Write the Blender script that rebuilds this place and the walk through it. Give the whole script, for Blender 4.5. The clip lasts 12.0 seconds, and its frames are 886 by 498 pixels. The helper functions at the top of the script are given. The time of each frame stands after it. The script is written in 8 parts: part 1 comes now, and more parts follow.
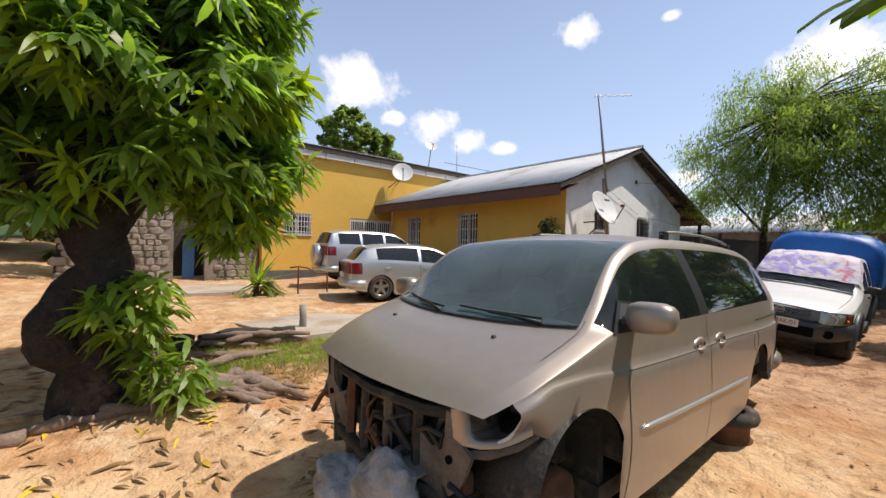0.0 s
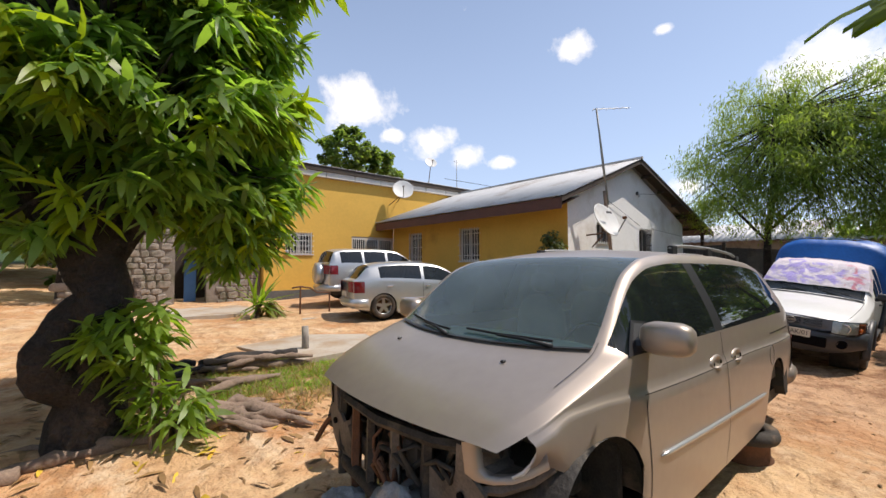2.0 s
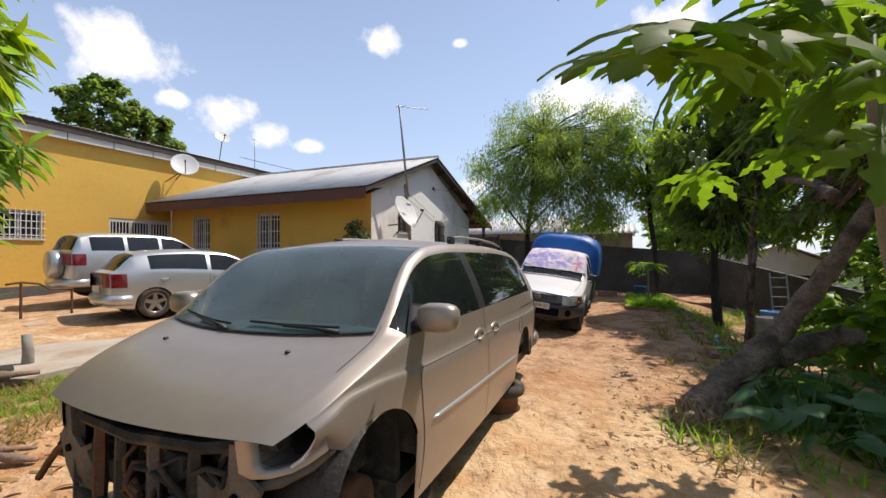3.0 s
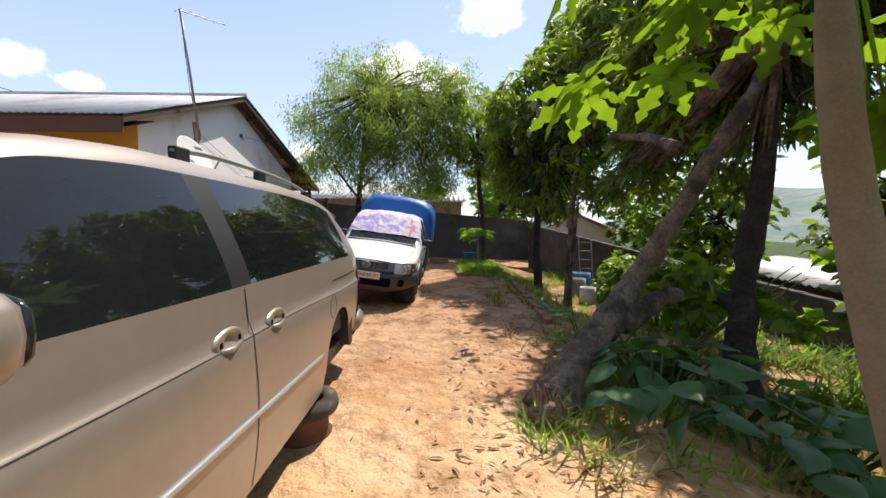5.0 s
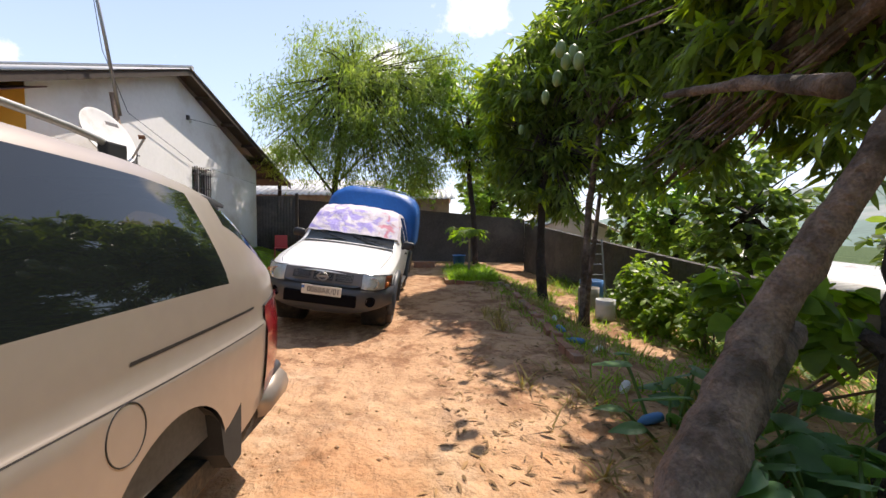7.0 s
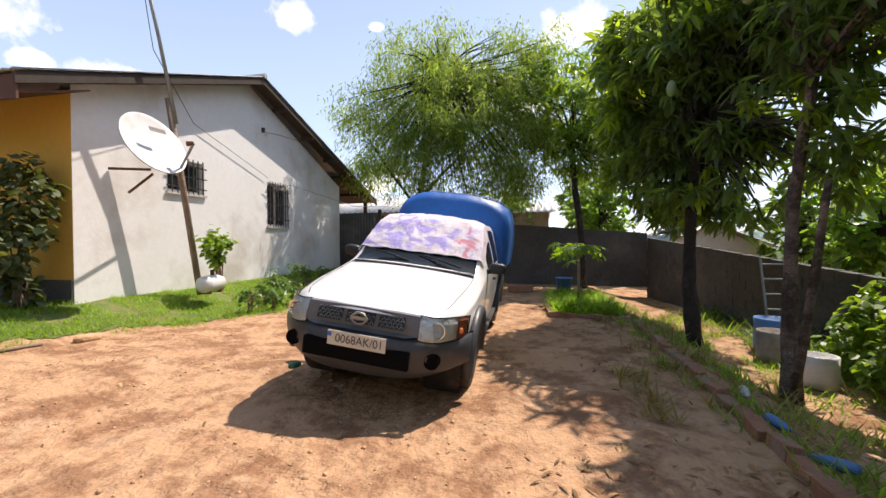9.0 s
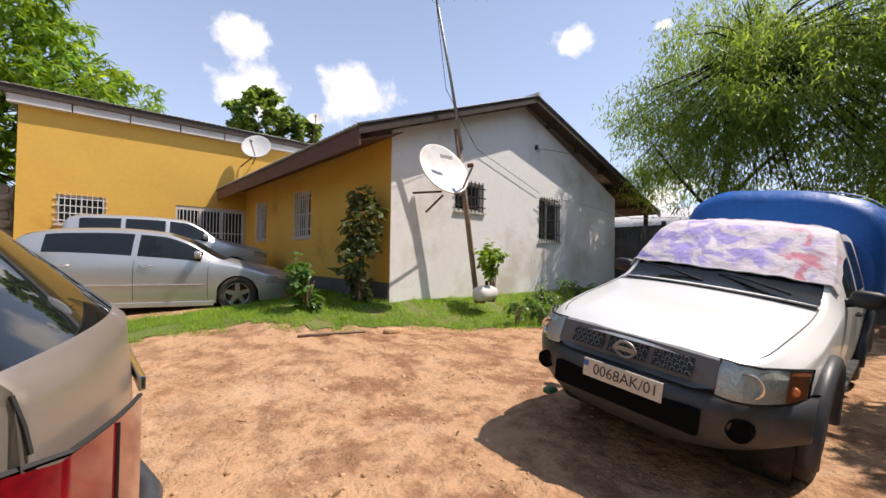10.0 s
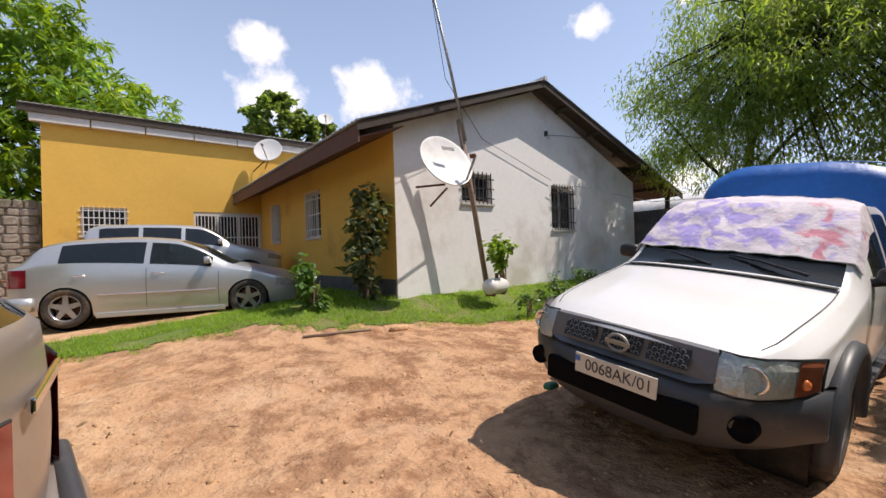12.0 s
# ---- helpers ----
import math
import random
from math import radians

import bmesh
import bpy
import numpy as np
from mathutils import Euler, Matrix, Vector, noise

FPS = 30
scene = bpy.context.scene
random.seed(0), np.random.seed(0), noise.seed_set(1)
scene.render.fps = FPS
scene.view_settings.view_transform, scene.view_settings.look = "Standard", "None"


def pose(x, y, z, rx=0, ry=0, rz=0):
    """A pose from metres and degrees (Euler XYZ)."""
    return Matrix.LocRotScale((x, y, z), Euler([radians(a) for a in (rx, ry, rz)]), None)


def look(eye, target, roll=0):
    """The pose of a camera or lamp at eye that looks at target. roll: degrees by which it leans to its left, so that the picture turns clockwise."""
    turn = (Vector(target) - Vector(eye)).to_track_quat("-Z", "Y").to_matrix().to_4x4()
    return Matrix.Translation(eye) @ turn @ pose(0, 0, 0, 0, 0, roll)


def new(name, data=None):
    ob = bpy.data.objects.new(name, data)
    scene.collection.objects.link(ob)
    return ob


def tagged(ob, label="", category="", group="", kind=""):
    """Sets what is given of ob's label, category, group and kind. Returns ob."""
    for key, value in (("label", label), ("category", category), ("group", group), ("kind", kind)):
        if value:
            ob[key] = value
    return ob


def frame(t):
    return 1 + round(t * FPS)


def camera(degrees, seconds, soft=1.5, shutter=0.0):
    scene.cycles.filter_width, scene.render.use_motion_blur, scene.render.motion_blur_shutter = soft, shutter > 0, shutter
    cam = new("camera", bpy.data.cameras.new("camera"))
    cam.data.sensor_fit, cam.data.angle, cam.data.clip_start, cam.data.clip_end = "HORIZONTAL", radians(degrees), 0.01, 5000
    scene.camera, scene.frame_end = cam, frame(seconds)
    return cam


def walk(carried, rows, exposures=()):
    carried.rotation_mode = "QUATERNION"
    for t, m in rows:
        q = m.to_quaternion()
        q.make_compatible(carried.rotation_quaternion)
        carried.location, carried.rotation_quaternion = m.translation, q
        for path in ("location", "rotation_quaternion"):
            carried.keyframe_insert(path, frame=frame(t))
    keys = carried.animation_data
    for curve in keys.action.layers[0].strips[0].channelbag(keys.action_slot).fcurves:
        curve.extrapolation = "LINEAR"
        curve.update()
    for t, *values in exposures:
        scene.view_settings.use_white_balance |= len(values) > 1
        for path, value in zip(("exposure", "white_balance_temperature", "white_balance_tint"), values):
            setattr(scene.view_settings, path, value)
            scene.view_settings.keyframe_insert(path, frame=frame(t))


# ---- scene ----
cam = camera(94.3, 12.0)
PATH = [
    (0, (-10.374, -6.554, 1.472), (-9.057, -5.048, 1.48), 1.2),
    (0.5, (-10.301, -6.464, 1.452), (-9.489, -4.635, 1.444), -0.4),
    (1, (-10.427, -6.512, 1.49), (-9.785, -4.619, 1.501), -1.5),
    (1.5, (-10.31, -6.483, 1.465), (-9.435, -4.685, 1.521), -0.7),
    (2, (-10.343, -6.494, 1.51), (-9.034, -4.984, 1.591), -0.2),
    (2.5, (-10.35, -6.539, 1.516), (-8.724, -5.377, 1.583), -0.1),
    (3, (-10.322, -6.602, 1.51), (-8.478, -5.83, 1.532), -0.2),
    (3.5, (-10.164, -6.628, 1.478), (-8.204, -6.234, 1.439), -0.7),
    (5.3, (-8.534, -6.417, 1.322), (-6.539, -6.444, 1.193), 0.5),
    (5.5, (-8.383, -6.438, 1.332), (-6.388, -6.484, 1.198), 0.4),
    (6, (-7.902, -6.482, 1.31), (-5.907, -6.556, 1.18), 0.4),
    (6.5, (-7.418, -6.47, 1.305), (-5.423, -6.543, 1.18), 0.5),
    (8.5, (-5.306, -6.444, 1.277), (-3.311, -6.343, 1.192), 0.0),
    (9, (-4.803, -6.434, 1.239), (-2.841, -6.042, 1.207), -0.3),
    (9.5, (-4.392, -6.335, 1.176), (-2.616, -5.417, 1.203), -0.0),
    (10, (-4.282, -6.303, 1.186), (-2.956, -4.805, 1.232), 0.8),
    (10.5, (-4.098, -6.33, 1.207), (-3.254, -4.517, 1.233), 0.5),
    (11, (-4.052, -6.363, 1.192), (-3.416, -4.467, 1.218), -0.2),
    (11.5, (-4.009, -6.347, 1.198), (-3.264, -4.491, 1.227), -0.5),
    (12, (-3.971, -6.389, 1.189), (-2.731, -4.819, 1.206), -1.8),
]
walk(cam, [(t, look(eye, target, roll)) for t, eye, target, roll in PATH],
     [(0.0, 0.06, 7050, 13), (3.0, 0.05, 7050, 13), (3.7, 0.0, 7050, 13), (5.3, 0.42, 7150, 14), (6.7, 0.50, 7250, 15), (8.5, 0.50, 7350, 16), (9.5, 0.36, 7300, 16), (10.5, 0.12, 7150, 16), (12.0, 0.12, 7150, 16)])
CLOUD_LIST = [
    ((0.454, 0.813, 0.365), 0.14, 1.6),
    ((0.608, 0.74, 0.29), 0.1, 1.7),
    ((0.671, 0.696, 0.258), 0.08, 1.8),
    ((0.761, 0.465, 0.452), 0.075, 1.6),
    ((0.936, 0.089, 0.34), 0.12, 1.5),
    ((0.95, 0.006, 0.313), 0.12, 1.8),
    ((0.533, 0.79, 0.302), 0.05, 2),
    ((0.234, 0.872, 0.43), 0.09, 1.3),
    ((0.737, 0.631, 0.242), 0.05, 2),
    ((0.941, 0.296, 0.162), 0.06, 2),
    ((0.259, 0.901, 0.348), 0.13, 1.5),
    ((0.891, -0.096, 0.443), 0.12, 1.8),
    ((0.931, 0.073, 0.357), 0.09, 1.5),
    ((0.926, 0.353, 0.134), 0.08, 2),
    ((0.833, 0.312, 0.457), 0.03, 2),
    ((-0.427, 0.876, 0.223), 0.2, 1.5),
]

# ---- light ----
SUN_DIR = Vector((0.47, -0.36, 1.0)).normalized()
SUN_EL = math.asin(SUN_DIR.z)
SUN_AZ = math.atan2(SUN_DIR.x, SUN_DIR.y)
CLOUDS = []


def make_world():
    w = bpy.data.worlds.new("world")
    scene.world = w
    w.use_nodes = True
    nt = w.node_tree
    N, K = nt.nodes, nt.links
    bg = N["Background"]
    bg.inputs[1].default_value = 0.145
    sky = N.new("ShaderNodeTexSky")
    sky.sky_type = "NISHITA"
    sky.sun_disc = False
    sky.sun_elevation = SUN_EL
    sky.sun_rotation = SUN_AZ
    sky.air_density, sky.dust_density, sky.ozone_density = 1.0, 0.5, 1.0
    geo = N.new("ShaderNodeTexCoord")
    total = None
    for d, size, flat in CLOUDS:
        sub = N.new("ShaderNodeVectorMath")
        sub.operation = "SUBTRACT"
        K.new(geo.outputs["Generated"], sub.inputs[0])
        sub.inputs[1].default_value = Vector(d).normalized()
        mul = N.new("ShaderNodeVectorMath")
        mul.operation = "MULTIPLY"
        K.new(sub.outputs[0], mul.inputs[0])
        mul.inputs[1].default_value = (1 / size, 1 / size, flat / size)
        ln = N.new("ShaderNodeVectorMath")
        ln.operation = "LENGTH"
        K.new(mul.outputs[0], ln.inputs[0])
        s = N.new("ShaderNodeMath")
        s.operation = "SUBTRACT"
        s.use_clamp = True
        s.inputs[0].default_value = 1.0
        K.new(ln.outputs["Value"], s.inputs[1])
        if total is None:
            total = s
        else:
            a = N.new("ShaderNodeMath")
            a.operation = "MAXIMUM"
            K.new(total.outputs[0], a.inputs[0])
            K.new(s.outputs[0], a.inputs[1])
            total = a
    noi = N.new("ShaderNodeTexNoise")
    noi.inputs["Scale"].default_value = 13
    noi.inputs["Detail"].default_value = 9
    noi.inputs["Roughness"].default_value = 0.62
    K.new(geo.outputs["Generated"], noi.inputs["Vector"])
    ad = N.new("ShaderNodeMath")
    ad.operation = "MULTIPLY_ADD"
    K.new(noi.outputs[0], ad.inputs[0])
    ad.inputs[1].default_value = 1.7
    ad.inputs[2].default_value = -1.12
    sm = N.new("ShaderNodeMath")
    sm.operation = "ADD"
    K.new(ad.outputs[0], sm.inputs[0])
    K.new(total.outputs[0], sm.inputs[1])
    rp = N.new("ShaderNodeMapRange")
    rp.inputs["From Min"].default_value = 0.02
    rp.inputs["From Max"].default_value = 0.5
    K.new(sm.outputs[0], rp.inputs["Value"])
    # thin haze that whitens the sky a little towards the horizon
    sep = N.new("ShaderNodeSeparateXYZ")
    K.new(geo.outputs["Generated"], sep.inputs[0])
    hz = N.new("ShaderNodeMapRange")
    hz.inputs["From Min"].default_value = 0.0
    hz.inputs["From Max"].default_value = 0.75
    hz.inputs["To Min"].default_value = 0.62
    hz.inputs["To Max"].default_value = 0.12
    K.new(sep.outputs[2], hz.inputs["Value"])
    m0 = N.new("ShaderNodeMix")
    m0.data_type = "RGBA"
    K.new(hz.outputs[0], m0.inputs["Factor"])
    K.new(sky.outputs[0], m0.inputs[6])
    m0.inputs[7].default_value = (4.4, 5.8, 8.8, 1)
    mx = N.new("ShaderNodeMix")
    mx.data_type = "RGBA"
    K.new(rp.outputs[0], mx.inputs["Factor"])
    K.new(m0.outputs[2], mx.inputs[6])
    mx.inputs[7].default_value = (8.2, 8.3, 8.6, 1)
    K.new(mx.outputs[2], bg.inputs[0])


CLOUDS += CLOUD_LIST
make_world()
sun = new("sun", bpy.data.lights.new("sun", "SUN"))
sun.data.energy = 4.6
sun.data.angle = radians(0.55)
sun.data.color = (1.0, 0.965, 0.92)
sun.matrix_basis = look(SUN_DIR * 50, (0, 0, 0))


# ---- materials ----
def mat(name, base, rough=0.7, metal=0.0, vary=0.12, scale=6.0, bump=0.0, bump_scale=40.0, stain=None, stain_at=0.6, spec=0.5, coat=0.0, island=0.0, trans=0.0):
    """A node material: two scales of variation, an optional stain colour, fine relief."""
    m = bpy.data.materials.new(name)
    m.use_nodes = True
    N, K = m.node_tree.nodes, m.node_tree.links
    b = N["Principled BSDF"]
    b.inputs["Roughness"].default_value = rough
    b.inputs["Metallic"].default_value = metal
    b.inputs["Specular IOR Level"].default_value = spec
    b.inputs["Coat Weight"].default_value = coat
    b.inputs["Coat Roughness"].default_value = 0.08
    geo = N.new("ShaderNodeNewGeometry")
    n1 = N.new("ShaderNodeTexNoise")
    n1.inputs["Scale"].default_value = scale
    n1.inputs["Detail"].default_value = 6
    K.new(geo.outputs["Position"], n1.inputs["Vector"])
    n2 = N.new("ShaderNodeTexNoise")
    n2.inputs["Scale"].default_value = scale * 9
    n2.inputs["Detail"].default_value = 4
    K.new(geo.outputs["Position"], n2.inputs["Vector"])
    mixn = N.new("ShaderNodeMath")
    mixn.operation = "ADD"
    K.new(n1.outputs[0], mixn.inputs[0])
    K.new(n2.outputs[0], mixn.inputs[1])
    val = N.new("ShaderNodeMapRange")
    val.inputs["From Min"].default_value = 0.6
    val.inputs["From Max"].default_value = 1.4
    val.inputs["To Min"].default_value = 1 - vary
    val.inputs["To Max"].default_value = 1 + vary
    K.new(mixn.outputs[0], val.inputs["Value"])
    last = val.outputs[0]
    if island:
        isl = N.new("ShaderNodeMapRange")
        isl.inputs["To Min"].default_value = 1 - island
        isl.inputs["To Max"].default_value = 1 + island
        K.new(geo.outputs["Random Per Island"], isl.inputs["Value"])
        mm = N.new("ShaderNodeMath")
        mm.operation = "MULTIPLY"
        K.new(last, mm.inputs[0])
        K.new(isl.outputs[0], mm.inputs[1])
        last = mm.outputs[0]
    col = N.new("ShaderNodeVectorMath")
    col.operation = "SCALE"
    col.inputs[0].default_value = base
    K.new(last, col.inputs["Scale"])
    out = col.outputs[0]
    if stain:
        n3 = N.new("ShaderNodeTexNoise")
        n3.inputs["Scale"].default_value = scale * 0.45
        n3.inputs["Detail"].default_value = 9
        n3.inputs["Roughness"].default_value = 0.65
        K.new(geo.outputs["Position"], n3.inputs["Vector"])
        r3 = N.new("ShaderNodeMapRange")
        r3.inputs["From Min"].default_value = stain_at - 0.07
        r3.inputs["From Max"].default_value = stain_at + 0.1
        K.new(n3.outputs[0], r3.inputs["Value"])
        mx = N.new("ShaderNodeMix")
        mx.data_type = "RGBA"
        K.new(r3.outputs[0], mx.inputs["Factor"])
        K.new(out, mx.inputs[6])
        mx.inputs[7].default_value = (*stain, 1)
        out = mx.outputs[2]
    K.new(out, b.inputs["Base Color"])
    if bump:
        n4 = N.new("ShaderNodeTexNoise")
        n4.inputs["Scale"].default_value = bump_scale
        n4.inputs["Detail"].default_value = 6
        K.new(geo.outputs["Position"], n4.inputs["Vector"])
        bp = N.new("ShaderNodeBump")
        bp.inputs["Strength"].default_value = 1.0
        bp.inputs["Distance"].default_value = bump
        K.new(n4.outputs[0], bp.inputs["Height"])
        K.new(bp.outputs[0], b.inputs["Normal"])
    if trans:
        tr = N.new("ShaderNodeBsdfTranslucent")
        sc = N.new("ShaderNodeVectorMath")
        sc.operation = "MULTIPLY"
        K.new(out, sc.inputs[0])
        sc.inputs[1].default_value = (2.1, 2.0, 0.7)
        K.new(sc.outputs[0], tr.inputs[0])
        ms = N.new("ShaderNodeMixShader")
        ms.inputs[0].default_value = trans
        K.new(b.outputs[0], ms.inputs[1])
        K.new(tr.outputs[0], ms.inputs[2])
        K.new(ms.outputs[0], N["Material Output"].inputs[0])
    return m


def leaf_mat(name, base, trans=0.35, rough=0.4, island=0.35):
    return mat(name, base, rough=rough, vary=0.25, scale=1.2, island=island, trans=trans, spec=0.5)


def glass_mat(name, tint, rough=0.02, ior=1.5, veil=0.0):
    m = bpy.data.materials.new(name)
    m.use_nodes = True
    N, K = m.node_tree.nodes, m.node_tree.links
    N.remove(N["Principled BSDF"])
    g = N.new("ShaderNodeBsdfGlossy")
    g.inputs["Roughness"].default_value = rough
    t = N.new("ShaderNodeBsdfTransparent")
    t.inputs[0].default_value = (*tint, 1)
    f = N.new("ShaderNodeFresnel")
    f.inputs[0].default_value = ior
    ms = N.new("ShaderNodeMixShader")
    K.new(f.outputs[0], ms.inputs[0])
    K.new(t.outputs[0], ms.inputs[1])
    K.new(g.outputs[0], ms.inputs[2])
    last = ms
    # pale teal diffuse layer: reflected light put into the glass colour
    if veil:
        d = N.new("ShaderNodeBsdfDiffuse")
        d.inputs[0].default_value = (0.33, 0.43, 0.43, 1)
        geo = N.new("ShaderNodeNewGeometry")
        n = N.new("ShaderNodeTexNoise")
        n.inputs["Scale"].default_value = 3.0
        n.inputs["Detail"].default_value = 8
        K.new(geo.outputs["Position"], n.inputs["Vector"])
        r = N.new("ShaderNodeMapRange")
        r.inputs["From Min"].default_value = 0.3
        r.inputs["From Max"].default_value = 0.8
        r.inputs["To Min"].default_value = veil * 0.8
        r.inputs["To Max"].default_value = veil * 1.25
        K.new(n.outputs[0], r.inputs["Value"])
        m2 = N.new("ShaderNodeMixShader")
        K.new(r.outputs[0], m2.inputs[0])
        K.new(ms.outputs[0], m2.inputs[1])
        K.new(d.outputs[0], m2.inputs[2])
        last = m2
    K.new(last.outputs[0], N["Material Output"].inputs[0])
    return m


def ground_mat():
    m = bpy.data.materials.new("sandy_soil")
    m.use_nodes = True
    N, K = m.node_tree.nodes, m.node_tree.links
    b = N["Principled BSDF"]
    b.inputs["Roughness"].default_value = 0.95
    b.inputs["Specular IOR Level"].default_value = 0.15
    geo = N.new("ShaderNodeNewGeometry")

    def noise_at(scale, detail=8, rough=0.6, dist=0.0):
        n = N.new("ShaderNodeTexNoise")
        n.inputs["Scale"].default_value = scale
        n.inputs["Detail"].default_value = detail
        n.inputs["Roughness"].default_value = rough
        n.inputs["Distortion"].default_value = dist
        K.new(geo.outputs["Position"], n.inputs["Vector"])
        return n.outputs[0]

    def mixc(fac, c1, c2, lo=0.45, hi=0.6):
        r = N.new("ShaderNodeMapRange")
        r.inputs["From Min"].default_value = lo
        r.inputs["From Max"].default_value = hi
        K.new(fac, r.inputs["Value"])
        x = N.new("ShaderNodeMix")
        x.data_type = "RGBA"
        K.new(r.outputs[0], x.inputs["Factor"])
        for sock, c in ((6, c1), (7, c2)):
            if isinstance(c, tuple):
                x.inputs[sock].default_value = (*c, 1)
            else:
                K.new(c, x.inputs[sock])
        return x.outputs[2]

    base = mixc(noise_at(0.9, 7), (0.53, 0.325, 0.17), (0.66, 0.45, 0.26), 0.38, 0.6)
    base = mixc(noise_at(0.55, 10, 0.7), base, (0.48, 0.235, 0.105), 0.47, 0.60)
    base = mixc(noise_at(1.7, 9, 0.7, 0.4), base, (0.64, 0.47, 0.31), 0.50, 0.66)
    base = mixc(noise_at(3.3, 10, 0.75), base, (0.33, 0.185, 0.095), 0.49, 0.68)
    base = mixc(noise_at(28, 6, 0.7), base, (0.34, 0.21, 0.115), 0.62, 1.0)
    dug = N.new("ShaderNodeSeparateXYZ")
    K.new(geo.outputs["Position"], dug.inputs[0])
    near = N.new("ShaderNodeMapRange")
    near.inputs["From Min"].default_value = -6.0
    near.inputs["From Max"].default_value = -3.0
    near.inputs["To Max"].default_value = 0.9
    K.new(dug.outputs[0], near.inputs["Value"])
    turned = mixc(noise_at(2.4, 10, 0.72), (0.50, 0.30, 0.175), (0.25, 0.125, 0.07), 0.45, 0.58)
    turned = mixc(noise_at(1.1, 9, 0.7, 0.3), turned, (0.54, 0.36, 0.23), 0.55, 0.68)
    md = N.new("ShaderNodeMix")
    md.data_type = "RGBA"
    K.new(near.outputs[0], md.inputs["Factor"])
    K.new(base, md.inputs[6])
    K.new(turned, md.inputs[7])
    base = md.outputs[2]
    # low vegetation on the slopes beyond the garden wall and up the hill
    sep = N.new("ShaderNodeSeparateXYZ")
    K.new(geo.outputs["Position"], sep.inputs[0])
    far = N.new("ShaderNodeMapRange")
    far.inputs["From Min"].default_value = -14.0
    far.inputs["From Max"].default_value = -19.0
    K.new(sep.outputs[1], far.inputs["Value"])
    north = N.new("ShaderNodeMapRange")
    north.inputs["From Min"].default_value = 24.0
    north.inputs["From Max"].default_value = 32.0
    K.new(sep.outputs[1], north.inputs["Value"])
    west = N.new("ShaderNodeMapRange")
    west.inputs["From Min"].default_value = -17.0
    west.inputs["From Max"].default_value = -21.0
    K.new(sep.outputs[0], west.inputs["Value"])
    for extra_side in (north, west):
        mxx = N.new("ShaderNodeMath")
        mxx.operation = "MAXIMUM"
        K.new(far.outputs[0], mxx.inputs[0])
        K.new(extra_side.outputs[0], mxx.inputs[1])
        far = mxx
    green = mixc(noise_at(0.35, 8, 0.7), (0.035, 0.065, 0.02), (0.085, 0.115, 0.04), 0.4, 0.62)
    mg = N.new("ShaderNodeMix")
    mg.data_type = "RGBA"
    K.new(far.outputs[0], mg.inputs["Factor"])
    K.new(base, mg.inputs[6])
    K.new(green, mg.inputs[7])
    base = mg.outputs[2]
    K.new(base, b.inputs["Base Color"])
    bp = N.new("ShaderNodeBump")
    bp.inputs["Distance"].default_value = 0.10
    K.new(noise_at(5, 6, 0.55), bp.inputs["Height"])
    bp2 = N.new("ShaderNodeBump")
    bp2.inputs["Distance"].default_value = 0.005
    K.new(noise_at(40, 4, 0.6), bp2.inputs["Height"])
    K.new(bp.outputs[0], bp2.inputs["Normal"])
    K.new(bp2.outputs[0], b.inputs["Normal"])
    return m


M = {}
M["soil"] = ground_mat()
M["yellow"] = mat("yellow_wall_paint", (0.68, 0.40, 0.075), 0.85, vary=0.07, scale=1.2, bump=0.004, bump_scale=30, stain=(0.45, 0.25, 0.05), stain_at=0.66)
M["white"] = mat("white_limewash", (0.81, 0.80, 0.78), 0.9, vary=0.06, scale=1.1, bump=0.003, bump_scale=22, stain=(0.58, 0.53, 0.47), stain_at=0.57)
M["whiteblock"] = mat("pale_plaster", (0.60, 0.57, 0.53), 0.9, vary=0.15, scale=2, bump=0.004)
M["plinth"] = mat("grey_plinth", (0.10, 0.10, 0.10), 0.9, vary=0.3, scale=3, bump=0.004)
M["brownfascia"] = mat("brown_fascia_board", (0.11, 0.048, 0.038), 0.7, vary=0.25, scale=5, bump=0.002)
M["roof"] = mat("galvanised_sheet", (0.46, 0.46, 0.455), 0.55, metal=0.25, vary=0.14, scale=1.6, stain=(0.27, 0.22, 0.18), stain_at=0.6)
# dark timber; also colours the added panels that stand for shade under the eaves
M["soffit"] = mat("dark_timber_and_shade", (0.06, 0.045, 0.035), 0.9, vary=0.3, scale=7, bump=0.004)
M["iron_white"] = mat("white_painted_iron", (0.72, 0.71, 0.68), 0.5, vary=0.1, scale=9)
M["iron_dark"] = mat("dark_iron", (0.045, 0.042, 0.045), 0.55, vary=0.3, scale=9, stain=(0.12, 0.05, 0.025), stain_at=0.6)
M["winglass"] = mat("dark_window_glass", (0.025, 0.028, 0.03), 0.12, vary=0.3, scale=2)
M["winframe"] = mat("window_frame_paint", (0.55, 0.53, 0.50), 0.6)
M["doorpaint"] = mat("cream_door_paint", (0.60, 0.55, 0.48), 0.6, vary=0.08)
M["concrete"] = mat("old_concrete", (0.30, 0.27, 0.235), 0.92, vary=0.22, scale=2.4, bump=0.008, bump_scale=26, stain=(0.16, 0.13, 0.11), stain_at=0.56)
# very dark grey wall with uneven tone and paler patches
M["darkwall"] = mat("dark_block_wall", (0.085, 0.078, 0.072), 0.95, vary=0.35, scale=1.6, bump=0.01, bump_scale=18, stain=(0.16, 0.14, 0.12), stain_at=0.6)
M["stone"] = mat("rubble_stone", (0.25, 0.21, 0.17), 0.95, vary=0.3, scale=4, bump=0.012, bump_scale=20, stain=(0.12, 0.11, 0.07), stain_at=0.55, island=0.3)
